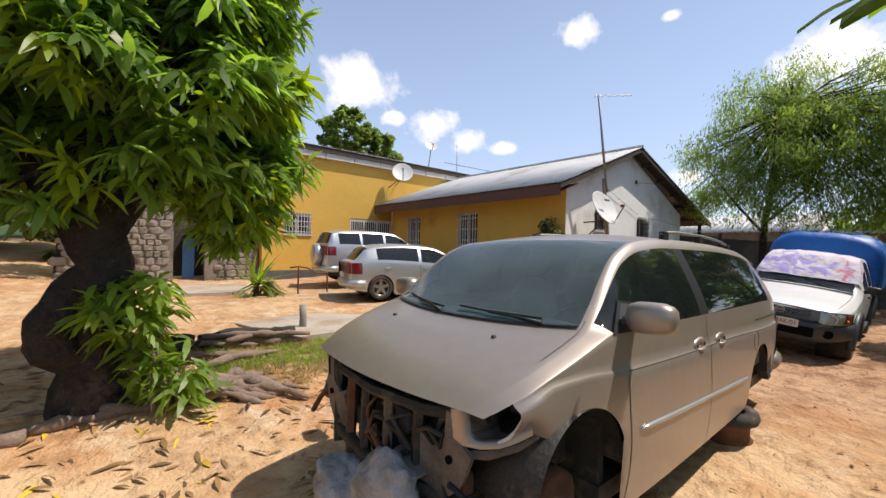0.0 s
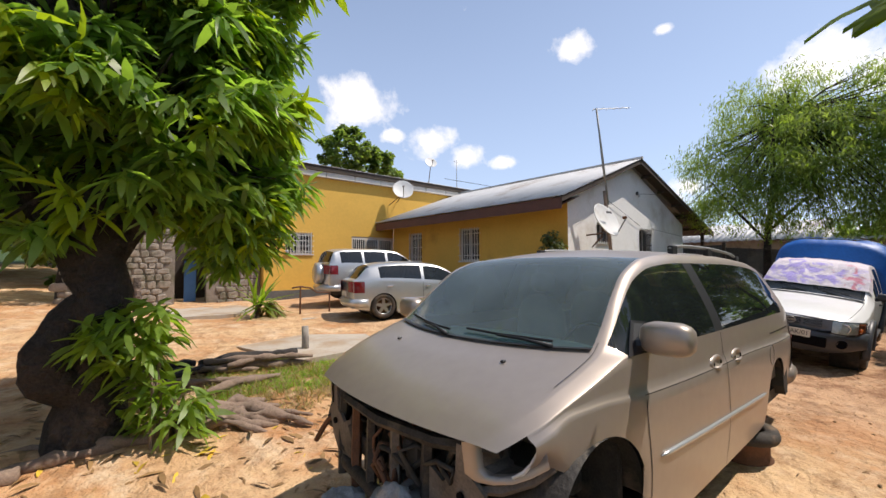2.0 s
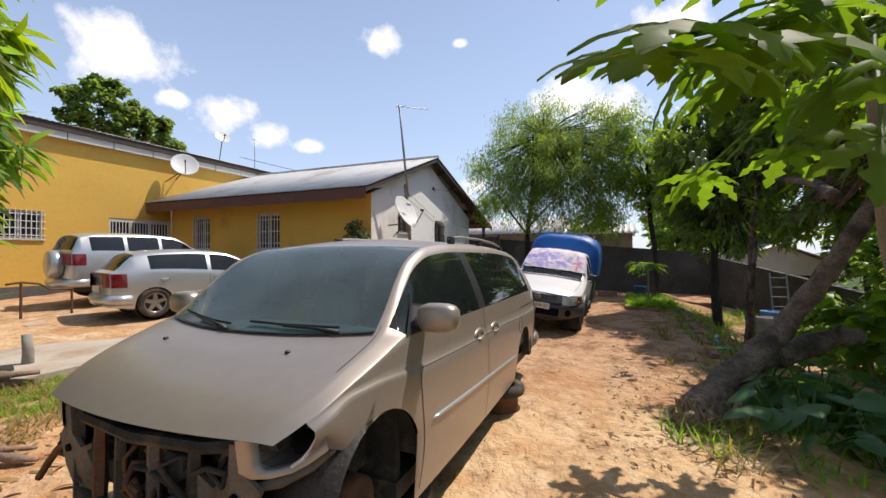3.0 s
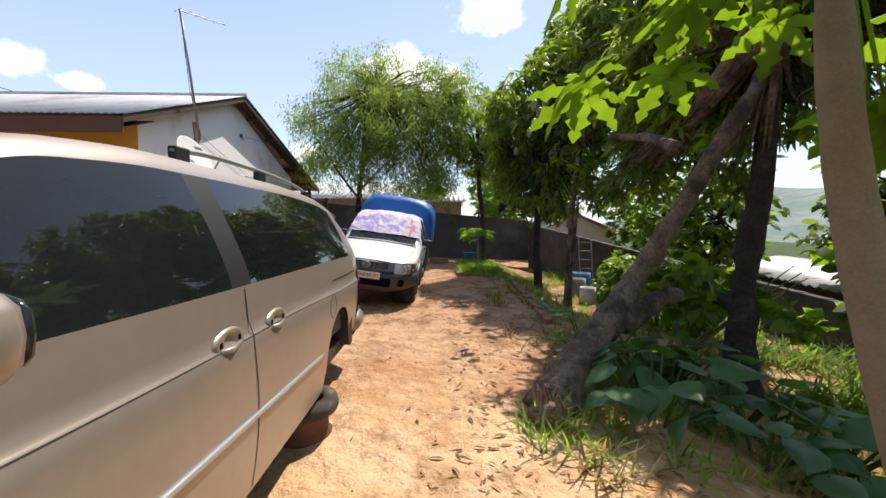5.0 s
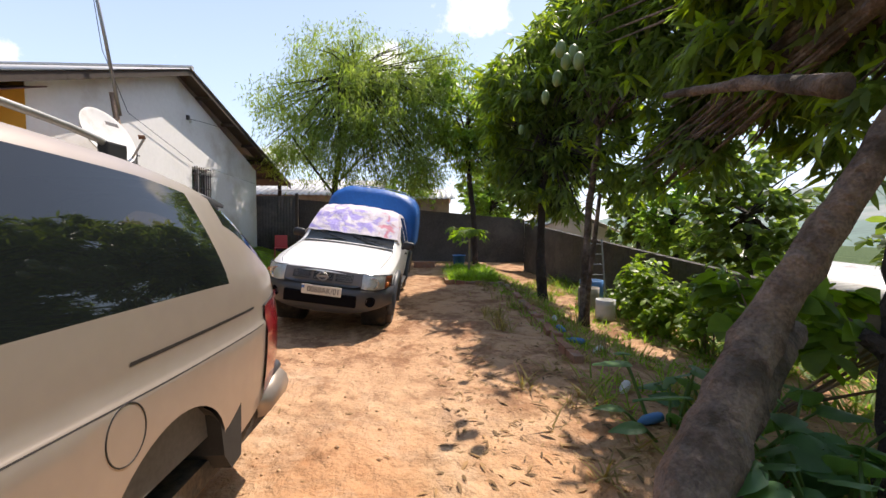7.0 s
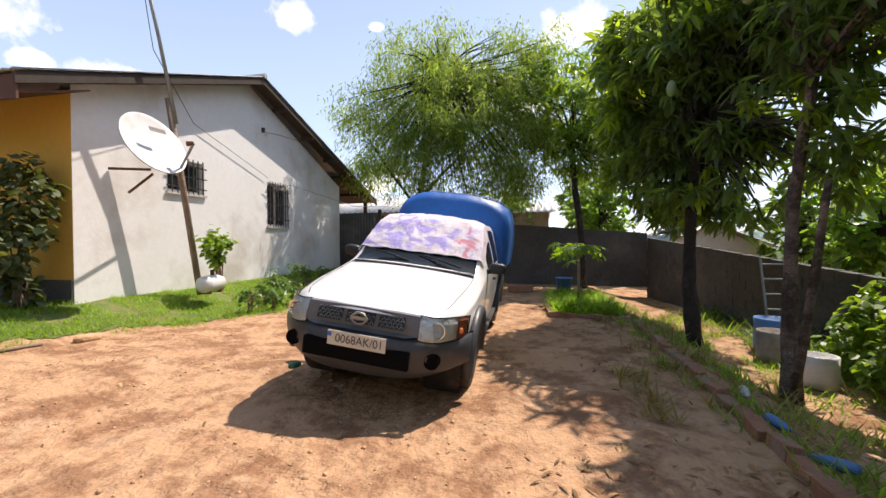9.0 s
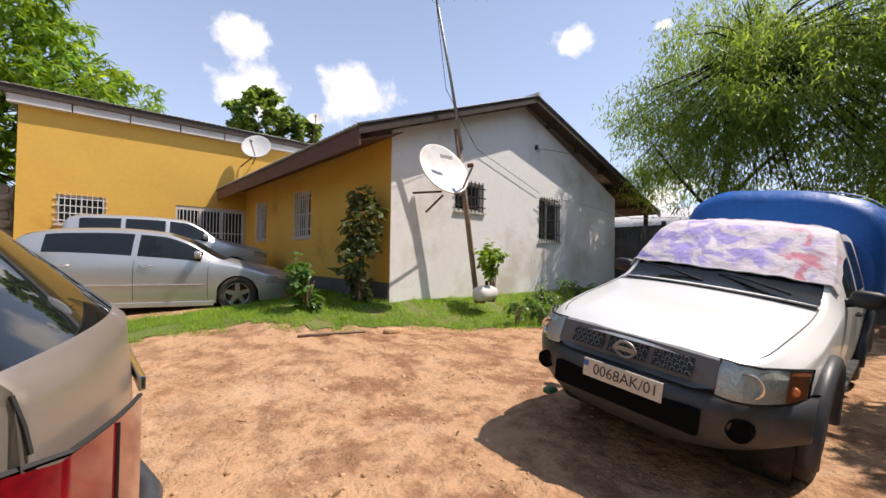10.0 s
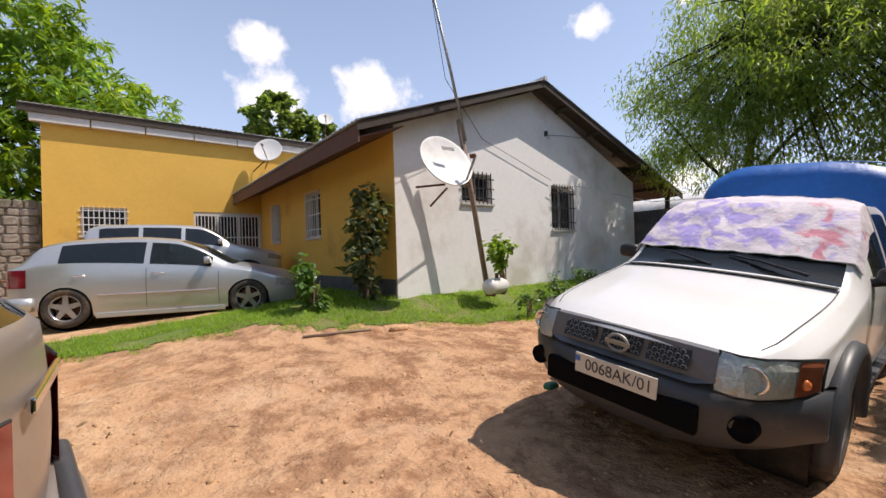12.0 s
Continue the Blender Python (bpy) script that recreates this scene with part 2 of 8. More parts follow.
M["brick"] = mat("red_brick", (0.30, 0.14, 0.085), 0.95, vary=0.3, scale=6, bump=0.006, stain=(0.28, 0.22, 0.17), stain_at=0.56)
M["slab"] = mat("worn_cement_slab", (0.42, 0.36, 0.29), 0.9, vary=0.15, scale=2, bump=0.005, stain=(0.33, 0.22, 0.13), stain_at=0.55)
M["steel"] = mat("grey_steel", (0.30, 0.30, 0.29), 0.5, metal=0.6, vary=0.2, scale=12)
M["rust"] = mat("rusty_steel", (0.14, 0.065, 0.035), 0.85, metal=0.2, vary=0.4, scale=14, bump=0.003)
M["dishwhite"] = mat("dish_paint", (0.66, 0.65, 0.62), 0.5, vary=0.06, scale=5, stain=(0.5, 0.46, 0.4), stain_at=0.64)
M["vanpaint"] = mat("champagne_metallic_paint", (0.375, 0.315, 0.270), 0.40, metal=0.55, vary=0.06, scale=1.6, coat=0.3, stain=(0.40, 0.325, 0.25), stain_at=0.62)
M["silver"] = mat("silver_car_paint", (0.52, 0.53, 0.53), 0.3, metal=0.6, vary=0.04, scale=2, coat=0.6)
M["whitecar"] = mat("white_car_paint", (0.74, 0.73, 0.71), 0.33, vary=0.04, scale=2, coat=0.5)
M["buspaint"] = mat("off_white_bus_paint", (0.78, 0.775, 0.76), 0.4, vary=0.06, scale=1.8, coat=0.3, stain=(0.60, 0.55, 0.46), stain_at=0.66)
M["buscream"] = mat("bus_trim_beige", (0.36, 0.33, 0.22), 0.5)
M["rubber"] = mat("black_rubber", (0.022, 0.021, 0.02), 0.75, vary=0.3, scale=12)
M["tyre"] = mat("dusty_tyre", (0.045, 0.038, 0.032), 0.9, vary=0.4, scale=10, bump=0.003, stain=(0.16, 0.11, 0.07), stain_at=0.58)
M["bumper"] = mat("grey_black_bumper_plastic", (0.048, 0.050, 0.056), 0.45, vary=0.15, scale=5, stain=(0.10, 0.09, 0.08), stain_at=0.62)
M["blackplastic"] = mat("black_plastic", (0.014, 0.014, 0.016), 0.5)
# near-black without gloss: the shade inside recesses put into the colour
M["intake"] = mat("recess_shade_black", (0.004, 0.004, 0.005), 0.9, spec=0.1)
M["chrome"] = mat("chrome", (0.75, 0.75, 0.76), 0.12, metal=1.0, vary=0.02)
M["alloy"] = mat("alloy_wheel", (0.42, 0.42, 0.43), 0.3, metal=0.8, vary=0.05)
M["engine"] = mat("grimy_engine_metal", (0.05, 0.045, 0.04), 0.7, metal=0.4, vary=0.5, scale=10, bump=0.006, stain=(0.17, 0.13, 0.09), stain_at=0.6)
M["redlamp"] = mat("red_lamp_lens", (0.20, 0.004, 0.010), 0.16, vary=0.5, scale=7, coat=0.7)
M["orangelamp"] = mat("orange_lamp_lens", (0.65, 0.16, 0.03), 0.15, coat=0.8)
M["clearlamp"] = mat("clear_lamp_lens", (0.34, 0.34, 0.32), 0.22, metal=0.35, vary=0.6, scale=14, coat=0.8, bump=0.01, bump_scale=26)
M["lampreflector"] = mat("silvered_lamp_reflector", (0.66, 0.66, 0.63), 0.3, metal=0.35, vary=0.25, scale=9, bump=0.03, bump_scale=14)
M["lampglass"] = glass_mat("lamp_lens_glass", (0.95, 0.96, 0.95), ior=1.25)
M["indicator"] = mat("amber_indicator_lens", (0.42, 0.13, 0.07), 0.2, vary=0.3, scale=14, coat=0.8)
M["grillegrey"] = mat("grey_grille_plastic", (0.13, 0.135, 0.145), 0.45, vary=0.12, scale=6)
M["glass_ws"] = glass_mat("windscreen_glass", (0.56, 0.80, 0.76), veil=0.17)
M["glass_dark"] = glass_mat("tinted_glass", (0.05, 0.06, 0.065), ior=1.75, veil=0.02)
M["glass_side"] = glass_mat("side_glass", (0.16, 0.20, 0.20), veil=0.03)
M["interior"] = mat("grey_beige_interior", (0.13, 0.12, 0.11), 0.9, vary=0.2)
M["dash"] = mat("pale_dashboard", (0.46, 0.48, 0.42), 0.8, vary=0.1)
M["plate"] = mat("number_plate_white", (0.62, 0.60, 0.52), 0.4, vary=0.08)
M["plateblack"] = mat("plate_lettering", (0.05, 0.05, 0.055), 0.5)
M["plateblue"] = mat("plate_flag_blue", (0.05, 0.16, 0.42), 0.5)
M["bluetarp"] = mat("blue_tarpaulin", (0.006, 0.115, 0.42), 0.5, vary=0.16, scale=3, bump=0.02, bump_scale=5)
M["bark"] = mat("mango_bark", (0.038, 0.029, 0.024), 0.95, vary=0.6, scale=5, bump=0.13, bump_scale=11, stain=(0.12, 0.085, 0.062), stain_at=0.62)
M["barkpale"] = mat("weathered_leaning_bark", (0.20, 0.145, 0.115), 0.95, vary=0.6, scale=6, bump=0.10, bump_scale=12, stain=(0.06, 0.042, 0.03), stain_at=0.48)
M["papayabark"] = mat("papaya_stem", (0.25, 0.20, 0.145), 0.85, vary=0.2, scale=8, bump=0.01, bump_scale=15)
M["mango"] = leaf_mat("mango_leaf", (0.145, 0.250, 0.065), 0.58, 0.38)
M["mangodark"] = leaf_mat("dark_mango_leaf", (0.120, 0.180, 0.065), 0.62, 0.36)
M["feather"] = leaf_mat("feathery_leaf", (0.175, 0.245, 0.085), 0.6, 0.55)
M["papaya"] = leaf_mat("papaya_leaf", (0.105, 0.185, 0.022), 0.6, 0.6, 0.3)
M["bushleaf"] = leaf_mat("shrub_leaf", (0.085, 0.165, 0.045), 0.4, 0.4)
M["dustyleaf"] = leaf_mat("dusty_shrub_leaf", (0.105, 0.130, 0.055), 0.35, 0.6)
M["yellowgreen"] = leaf_mat("pale_shrub_leaf", (0.15, 0.24, 0.035), 0.45, 0.45)
M["bigleaf"] = leaf_mat("broad_dark_leaf", (0.075, 0.165, 0.065), 0.4, 0.4, 0.25)
M["grass"] = leaf_mat("lawn_grass", (0.17, 0.29, 0.03), 0.5, 0.6)
M["drygrass"] = leaf_mat("dry_grass", (0.26, 0.21, 0.09), 0.3, 0.8)
M["deadleaf"] = mat("fallen_leaf", (0.23, 0.13, 0.05), 0.8, vary=0.3, scale=3, island=0.5)
M["yellowleaf"] = mat("fallen_yellow_leaf", (0.55, 0.36, 0.04), 0.7, vary=0.2, scale=3, island=0.3)
M["wood"] = mat("grey_dry_wood", (0.22, 0.155, 0.115), 0.95, vary=0.35, scale=7, bump=0.02, bump_scale=18, island=0.3)
M["charwood"] = mat("blackened_wood", (0.035, 0.03, 0.027), 0.95, vary=0.5, scale=7, bump=0.02, bump_scale=16)
M["clothwhite"] = mat("crumpled_pale_cloth", (0.55, 0.54, 0.52), 0.9, vary=0.15, scale=6, bump=0.02, bump_scale=12)
M["sackcloth"] = mat("grimy_grey_sackcloth", (0.36, 0.36, 0.37), 0.9, vary=0.2, scale=8, bump=0.03, bump_scale=14, stain=(0.20, 0.18, 0.16), stain_at=0.56)
M["bluebucket"] = mat("blue_plastic", (0.07, 0.20, 0.42), 0.5)
M["greenplastic"] = mat("green_plastic", (0.03, 0.18, 0.09), 0.5)
M["redplastic"] = mat("faded_red_plastic", (0.45, 0.05, 0.05), 0.5)
M["mangofruit"] = mat("green_mango_skin", (0.13, 0.20, 0.07), 0.45, vary=0.1)
# lighter copy of the mango leaf, with sunlight put into its colour
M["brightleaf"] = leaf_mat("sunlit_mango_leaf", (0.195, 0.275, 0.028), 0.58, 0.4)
M["hill"] = mat("hazy_hillside", (0.12, 0.18, 0.15), 0.95, vary=0.3, scale=0.012, stain=(0.30, 0.30, 0.28), stain_at=0.58)


# ---- mesh helpers ----
def part(name, bm, material, parent=None, label="", smooth=False):
    """Links a bmesh as one mesh object under a thing or a part."""
    me = bpy.data.meshes.new(name)
    bm.to_mesh(me)
    bm.free()
    if smooth:
        me.shade_smooth()
    if isinstance(material, str):
        material = M[material]
    me.materials.append(material)
    ob = new(name, me)
    if parent is not None:
        ob.parent = parent
    if label:
        ob["label"] = label
    return ob


def raw(name, verts, faces, material, parent=None, label="", smooth=True):
    """A mesh object from vertex and face arrays."""
    me = bpy.data.meshes.new(name)
    verts = np.asarray(verts, dtype=np.float32)
    faces = np.asarray(faces, dtype=np.int32)
    n = faces.shape[1]
    me.vertices.add(len(verts))
    me.vertices.foreach_set("co", verts.ravel())
    me.loops.add(faces.size)
    me.loops.foreach_set("vertex_index", faces.ravel())
    me.polygons.add(len(faces))
    me.polygons.foreach_set("loop_start", np.arange(0, faces.size, n, dtype=np.int32))
    me.update(calc_edges=True)
    if smooth:
        me.shade_smooth()
    me.materials.append(M[material] if isinstance(material, str) else material)
    ob = new(name, me)
    if parent is not None:
        ob.parent = parent
    if label:
        ob["label"] = label
    return ob


def thing(name, x, y, z, rz=0.0, label="", category="", group="", kind=""):
    e = new(name)
    e.empty_display_size = 0.1
    e.matrix_basis = pose(x, y, z, 0, 0, rz)
    return tagged(e, label, category, group, kind)


def box_bm(x0, x1, y0, y1, z0, z1, bevel=0.0, bm=None):
    own = bm if bm is not None else bmesh.new()
    vs = [own.verts.new(p) for p in ((x0, y0, z0), (x1, y0, z0), (x1, y1, z0), (x0, y1, z0), (x0, y0, z1), (x1, y0, z1), (x1, y1, z1), (x0, y1, z1))]
    fs = [own.faces.new([vs[i] for i in f]) for f in ((3, 2, 1, 0), (4, 5, 6, 7), (0, 1, 5, 4), (1, 2, 6, 5), (2, 3, 7, 6), (3, 0, 4, 7))]
    if bevel:
        es = list({e for f in fs for e in f.edges})
        bmesh.ops.bevel(own, geom=es, offset=bevel, segments=2, affect="EDGES", profile=0.6)
    return own


def tube_bm(points, radii, seg=8, bm=None, caps=True):
    """A tube through points, with a radius at each."""
    own = bm if bm is not None else bmesh.new()
    pts = [Vector(p) for p in points]
    if not hasattr(radii, "__len__"):
        radii = [radii] * len(pts)
    rings = []
    ref = None
    for i, p in enumerate(pts):
        d = (pts[min(i + 1, len(pts) - 1)] - pts[max(i - 1, 0)]).normalized()
        if ref is None:
            ref = Vector((0, 0, 1)) if abs(d.z) < 0.9 else Vector((1, 0, 0))
        a = d.cross(ref).normalized()
        b = d.cross(a).normalized()
        ref = -b if ref.dot(b) < 0 else b
        a = d.cross(ref).normalized()
        rings.append([own.verts.new(p + (a * math.cos(k * math.tau / seg) + ref * math.sin(k * math.tau / seg)) * radii[i]) for k in range(seg)])
    for r1, r2 in zip(rings, rings[1:]):
        for k in range(seg):
            own.faces.new((r1[k], r1[(k + 1) % seg], r2[(k + 1) % seg], r2[k]))
    if caps:
        own.faces.new(rings[0][::-1])
        own.faces.new(rings[-1])
    return own


def lathe_bm(profile, seg=24, axis="z", center=(0, 0, 0), bm=None):
    """Turns (radius, height) pairs about an axis."""
    own = bm if bm is not None else bmesh.new()
    rings = []
    for r, h in profile:
        ring = []
        for k in range(seg):
            c, s = r * math.cos(k * math.tau / seg), r * math.sin(k * math.tau / seg)
            p = (c, s, h) if axis == "z" else ((c, h, s) if axis == "y" else (h, c, s))
            ring.append(own.verts.new(Vector(center) + Vector(p)))
        rings.append(ring)
    for r1, r2 in zip(rings, rings[1:]):
        for k in range(seg):
            own.faces.new((r1[k], r1[(k + 1) % seg], r2[(k + 1) % seg], r2[k]))
    bmesh.ops.remove_doubles(own, verts=own.verts, dist=1e-5)
    return own


def poly_bm(pts, thick, axis="y", bm=None):
    """A plate: outline in a plane, given thickness along axis. pts are 3D points, the outline's first side."""
    own = bm if bm is not None else bmesh.new()
    off = {"x": Vector((thick, 0, 0)), "y": Vector((0, thick, 0)), "z": Vector((0, 0, thick))}[axis]
    a = [own.verts.new(p) for p in pts]
    b = [own.verts.new(Vector(p) + off) for p in pts]
    own.faces.new(a)
    own.faces.new(b[::-1])
    for i in range(len(a)):
        j = (i + 1) % len(a)
        own.faces.new((a[j], a[i], b[i], b[j]))
    bmesh.ops.recalc_face_normals(own, faces=own.faces)
    return own


def wall_plate(name, u0, u1, z0, z1, holes, at, thick, along, material, parent, top=None):
    """A wall along x or y from u0 to u1 with rectangular holes (u0, u1, z0, z1). top: height as a function of u."""
    us = sorted({u0, u1, *[h[0] for h in holes], *[h[1] for h in holes], *(top[1] if top else [])})
    bm = bmesh.new()
    zt = (lambda u: float(np.interp(u, top[1], top[0]))) if top else (lambda u: z1)
    for a, b in zip(us, us[1:]):
        cuts = sorted((h[2], h[3]) for h in holes if h[0] <= a + 1e-6 and h[1] >= b - 1e-6)
        lo = z0
        spans = []
        for c0, c1 in cuts:
            spans.append((lo, lo, c0, c0))
            lo = c1
        spans.append((lo, lo, zt(a), zt(b)))
        for la, lb, ha, hb in spans:
            pts = [(a, la), (b, lb), (b, hb), (a, ha)]
            if along == "x":
                poly_bm([(u, at, z) for u, z in pts], thick, "y", bm)
            else:
                poly_bm([(at, u, z) for u, z in pts], thick, "x", bm)
    bmesh.ops.remove_doubles(bm, verts=bm.verts, dist=1e-5)
    seen = {}
    for f in list(bm.faces):
        key = tuple(sorted(v.index for v in f.verts))
    bm.verts.index_update()
    for f in list(bm.faces):
        seen.setdefault(tuple(sorted(v.index for v in f.verts)), []).append(f)
    doomed = [f for fs in seen.values() if len(fs) > 1 for f in fs]
    bmesh.ops.delete(bm, geom=doomed, context="FACES_ONLY")
    bmesh.ops.recalc_face_normals(bm, faces=bm.faces)
    return part(name, bm, material, parent)


# ---- ground ----
def smooth(a, b, x):
    t = min(1.0, max(0.0, (x - a) / (b - a)))
    return t * t * (3 - 2 * t)


def ground_z(x, y):
    z = 0.38 * smooth(-1.6, 0.3, y) * smooth(-5.5, -0.5, x)
    z += 0.18 * smooth(-1.0, 5.0, y) * (1 - smooth(-5.5, -0.5, x))
    z += 0.25 * smooth(6.0, 12.0, y)
    z -= 0.35 * smooth(-8.1, -9.6, y)
    z -= 0.18 * smooth(-1.6, -3.6, y) * smooth(-13.0, -10.5, x)
    z -= 1.6 * smooth(-13.0, -24.0, y)
    z += 0.05 * max(0.0, y - 4.0) * smooth(-9.0, -12.0, x)
    if y < -24:
        z -= (-24 - y) * 0.035
    z += 0.035 * noise.noise((x * 0.6, y * 0.6, 0)) + 0.02 * noise.noise((x * 3.1, y * 3.1, 4)) + 0.020 * noise.noise((x * 6.0, y * 6.0, 9)) * (1 if y < 0 else 0.4)
    return z


def build_ground():
    xs = np.concatenate([np.linspace(-900, -30, 14)[:-1], np.linspace(-30, -13, 18)[:-1], np.arange(-13, 9, 0.11), np.linspace(9, 30, 26)[:-1], np.linspace(30, 900, 14)])
    ys = np.concatenate([np.linspace(-900, -30, 14)[:-1], np.linspace(-30, -11, 24)[:-1], np.arange(-11, 10, 0.11), np.linspace(10, 30, 26)[:-1], np.linspace(30, 900, 14)])
    nx, ny = len(xs), len(ys)
    verts = [(x, y, ground_z(x, y)) for y in ys for x in xs]
    i = np.arange(nx - 1)[None, :] + nx * np.arange(ny - 1)[:, None]
    i = i.ravel()
    raw("ground", verts, np.stack([i, i + 1, i + nx + 1, i + nx], 1), "soil")
    tagged(bpy.data.objects["ground"], "pale sandy yard soil with orange patches and leaf litter", "ground", kind="structure")


build_ground()


# ---- house ----
def barred_window(name, u0, u1, z0, z1, at, along, out, bars, parent=None, frame_mat="winframe", bar_mat="iron_white", cross=3):
    """A glazed window in a wall plane, with iron bars outside. out: sign of the outward direction."""
    x, y = ((u0 + u1) / 2, at) if along == "x" else (at, (u0 + u1) / 2)
    e = thing(name, x, y, z0, 0)
    w, h = (u1 - u0) / 2, z1 - z0

    def bx(a0, a1, d0, d1, c0, c1, bm=None):
        d0, d1 = sorted((d0 * out, d1 * out))
        return box_bm(a0, a1, d0, d1, c0, c1, bm=bm) if along == "x" else box_bm(d0, d1, a0, a1, c0, c1, bm=bm)

    part("pane", bx(-w, w, -0.14, -0.13, 0, h), "winglass", e)
    f = bx(-w, -w + 0.05, -0.13, -0.07, 0, h)
    bx(w - 0.05, w, -0.13, -0.07, 0, h, f)
    bx(-w + 0.05, w - 0.05, -0.13, -0.07, 0, 0.05, f)
    bx(-w + 0.05, w - 0.05, -0.13, -0.07, h - 0.05, h, f)
    bx(-0.02, 0.02, -0.13, -0.08, 0.05, h - 0.05, f)
    part("window_frame", f, frame_mat, e)
    part("window_sill", bx(-w - 0.04, w + 0.04, 0.0, 0.05, -0.05, -0.003), frame_mat, e)
    for i in range(bars):
        u = -w + (i + 0.5) * 2 * w / bars
        part("bar", bx(u - 0.009, u + 0.009, 0.035, 0.053, -0.03, h + 0.03), bar_mat, e)
    for i in range(cross):
        c = h * (i + 0.5) / cross
        part("cross_bar", bx(-w - 0.05, w + 0.05, 0.018, 0.034, c - 0.012, c + 0.012), bar_mat, e)
    return tagged(e, kind="structure")


def corrugated(name, p0, p1, p2, p3, pitch, depth, material, parent, thick=0.012):
    """Corrugated sheeting between eave p0-p1 and ridge p3-p2, its waves running up the slope."""
    p0, p1, p2, p3 = (np.array(p, float) for p in (p0, p1, p2, p3))
    n = int(np.linalg.norm(p1 - p0) / pitch * 4)
    nrm = np.cross(p1 - p0, p3 - p0)
    nrm /= np.linalg.norm(nrm)
    if nrm[2] < 0:
        nrm = -nrm
    verts, faces = [], []
    for lay in (0, 1):
        for i in range(n + 1):
            s = i / n
            o = nrm * (depth * math.sin(i * math.pi / 2) - lay * thick)
            verts += [p0 + (p1 - p0) * s + o, p3 + (p2 - p3) * s + o]
    m = 2 * (n + 1)
    for i in range(n):
        faces.append((2 * i, 2 * i + 2, 2 * i + 3, 2 * i + 1))
        faces.append((m + 2 * i + 1, m + 2 * i + 3, m + 2 * i + 2, m + 2 * i))
        faces.append((2 * i, m + 2 * i, m + 2 * i + 2, 2 * i + 2))
        faces.append((2 * i + 1, 2 * i + 3, m + 2 * i + 3, m + 2 * i + 1))
    return raw(name, verts, faces, material, parent, smooth=False)


def build_house():
    house = thing("house", 0, 0, 0, 0, "yellow house with white gable end and grey corrugated roof", "house", kind="structure")
    # gable wing: x 0.0 to 8.7, gable wall on y = 0
    gz = ([3.55, 5.0, 3.2], [0.0, 3.95, 8.75])
    wall_plate("wall_gable", 0.0, 8.75, -0.3, 0, [(1.62, 2.49, 2.22, 2.85), (4.60, 5.52, 1.68, 2.80)], 0.0, 0.2, "x", "white", house, gz)
    wall_plate("wall_long", 0.003, 8.82, -0.3, 3.5, [(3.5, 4.5, 1.68, 2.84), (6.75, 7.6, 1.68, 2.84)], -0.003, 0.2, "y", "yellow", house)
    part("wall_long_back", box_bm(8.55, 8.75, 0.2, 9.0, -0.3, 3.2), "white", house)
    part("plinth", box_bm(-0.03, -0.004, 0.01, 8.8, -0.3, 0.72), "plinth", house)
    # roof
    rz = 5.15
    corrugated("roof_west", (-0.95, -0.45, 3.36), (-0.95, 9.6, 3.36), (3.92, 9.6, rz), (3.92, -0.45, rz), 0.15, 0.014, "roof", house)
    corrugated("roof_east", (11.4, -0.45, 2.95), (11.4, 9.6, 2.95), (3.92, 9.6, rz), (3.92, -0.45, rz), 0.15, 0.014, "roof", house)
    part("ridge_cap", tube_bm([(3.92, -0.47, rz + 0.02), (3.92, 9.6, rz + 0.02)], 0.06, 6), "roof", house)
    # soffit and fascias
    def slope_board(name, x0, z0, x1, z1, y0, y1, drop, material):
        return part(name, poly_bm([(x0, y0, z0 - drop), (x1, y0, z1 - drop), (x1, y0, z1), (x0, y0, z0)], y1 - y0, "y"), material, house)
    slope_board("barge_board", -0.93, 3.33, 3.92, rz - 0.03, -0.42, -0.38, 0.14, "soffit")
    slope_board("barge_board", 3.93, rz - 0.03, 11.38, 2.92, -0.42, -0.38, 0.14, "soffit")
    part("fascia", poly_bm([(-0.9, -0.38, 3.02), (-0.9, 9.0, 3.02), (-0.9, 9.0, 3.32), (-0.9, -0.38, 3.32)], 0.03, "x"), "brownfascia", house)
    part("soffit", poly_bm([(-0.87, -0.36, 3.10), (-0.003, -0.36, 3.42), (-0.003, 8.8, 3.42), (-0.87, 8.8, 3.10)], 0.02, "z"), "brownfascia", house)
    # added dark panels: shade on the underside of the roof sheets
    part("eave_shade_panel", poly_bm([(3.95, -0.37, rz - 0.06), (11.3, -0.37, 2.90), (11.3, -0.003, 2.90), (3.95, -0.003, rz - 0.06)], -0.02, "z"), "soffit", house)
    part("eave_shade_panel", poly_bm([(8.76, 0.0, 3.62), (11.3, 0.0, 2.90), (11.3, 8.8, 2.90), (8.76, 8.8, 3.62)], -0.02, "z"), "soffit", house)
    part("eave_shade_panel", poly_bm([(-0.86, -0.37, 3.32), (3.9, -0.37, rz - 0.06), (3.9, -0.003, rz - 0.06), (-0.86, -0.003, 3.32)], -0.02, "z"), "soffit", house)
    for i in range(5):
        x = 4.9 + i * 1.35
        z = rz - 0.08 - (x - 3.92) * 2.2 / 7.46
        part("purlin", box_bm(x - 0.04, x + 0.04, -0.38, -0.003 if x < 8.7 else 3.0, z - 0.13, z - 0.04), "soffit", house)
    part("veranda_post", box_bm(11.0, 11.12, -0.1, 0.02, -0.2, 2.9), "soffit", house)
    part("veranda_post", box_bm(11.0, 11.12, 4.0, 4.12, -0.2, 2.9), "soffit", house)
    # west wing: wall on y = 8.83 facing the yard
    wall_plate("wall_wing", -5.55, 0.0, -0.3, 5.3, [(-4.78, -3.75, 1.98, 2.78), (-2.06, -0.02, 1.15, 2.74)], 8.83, 0.2, "x", "yellow", house)
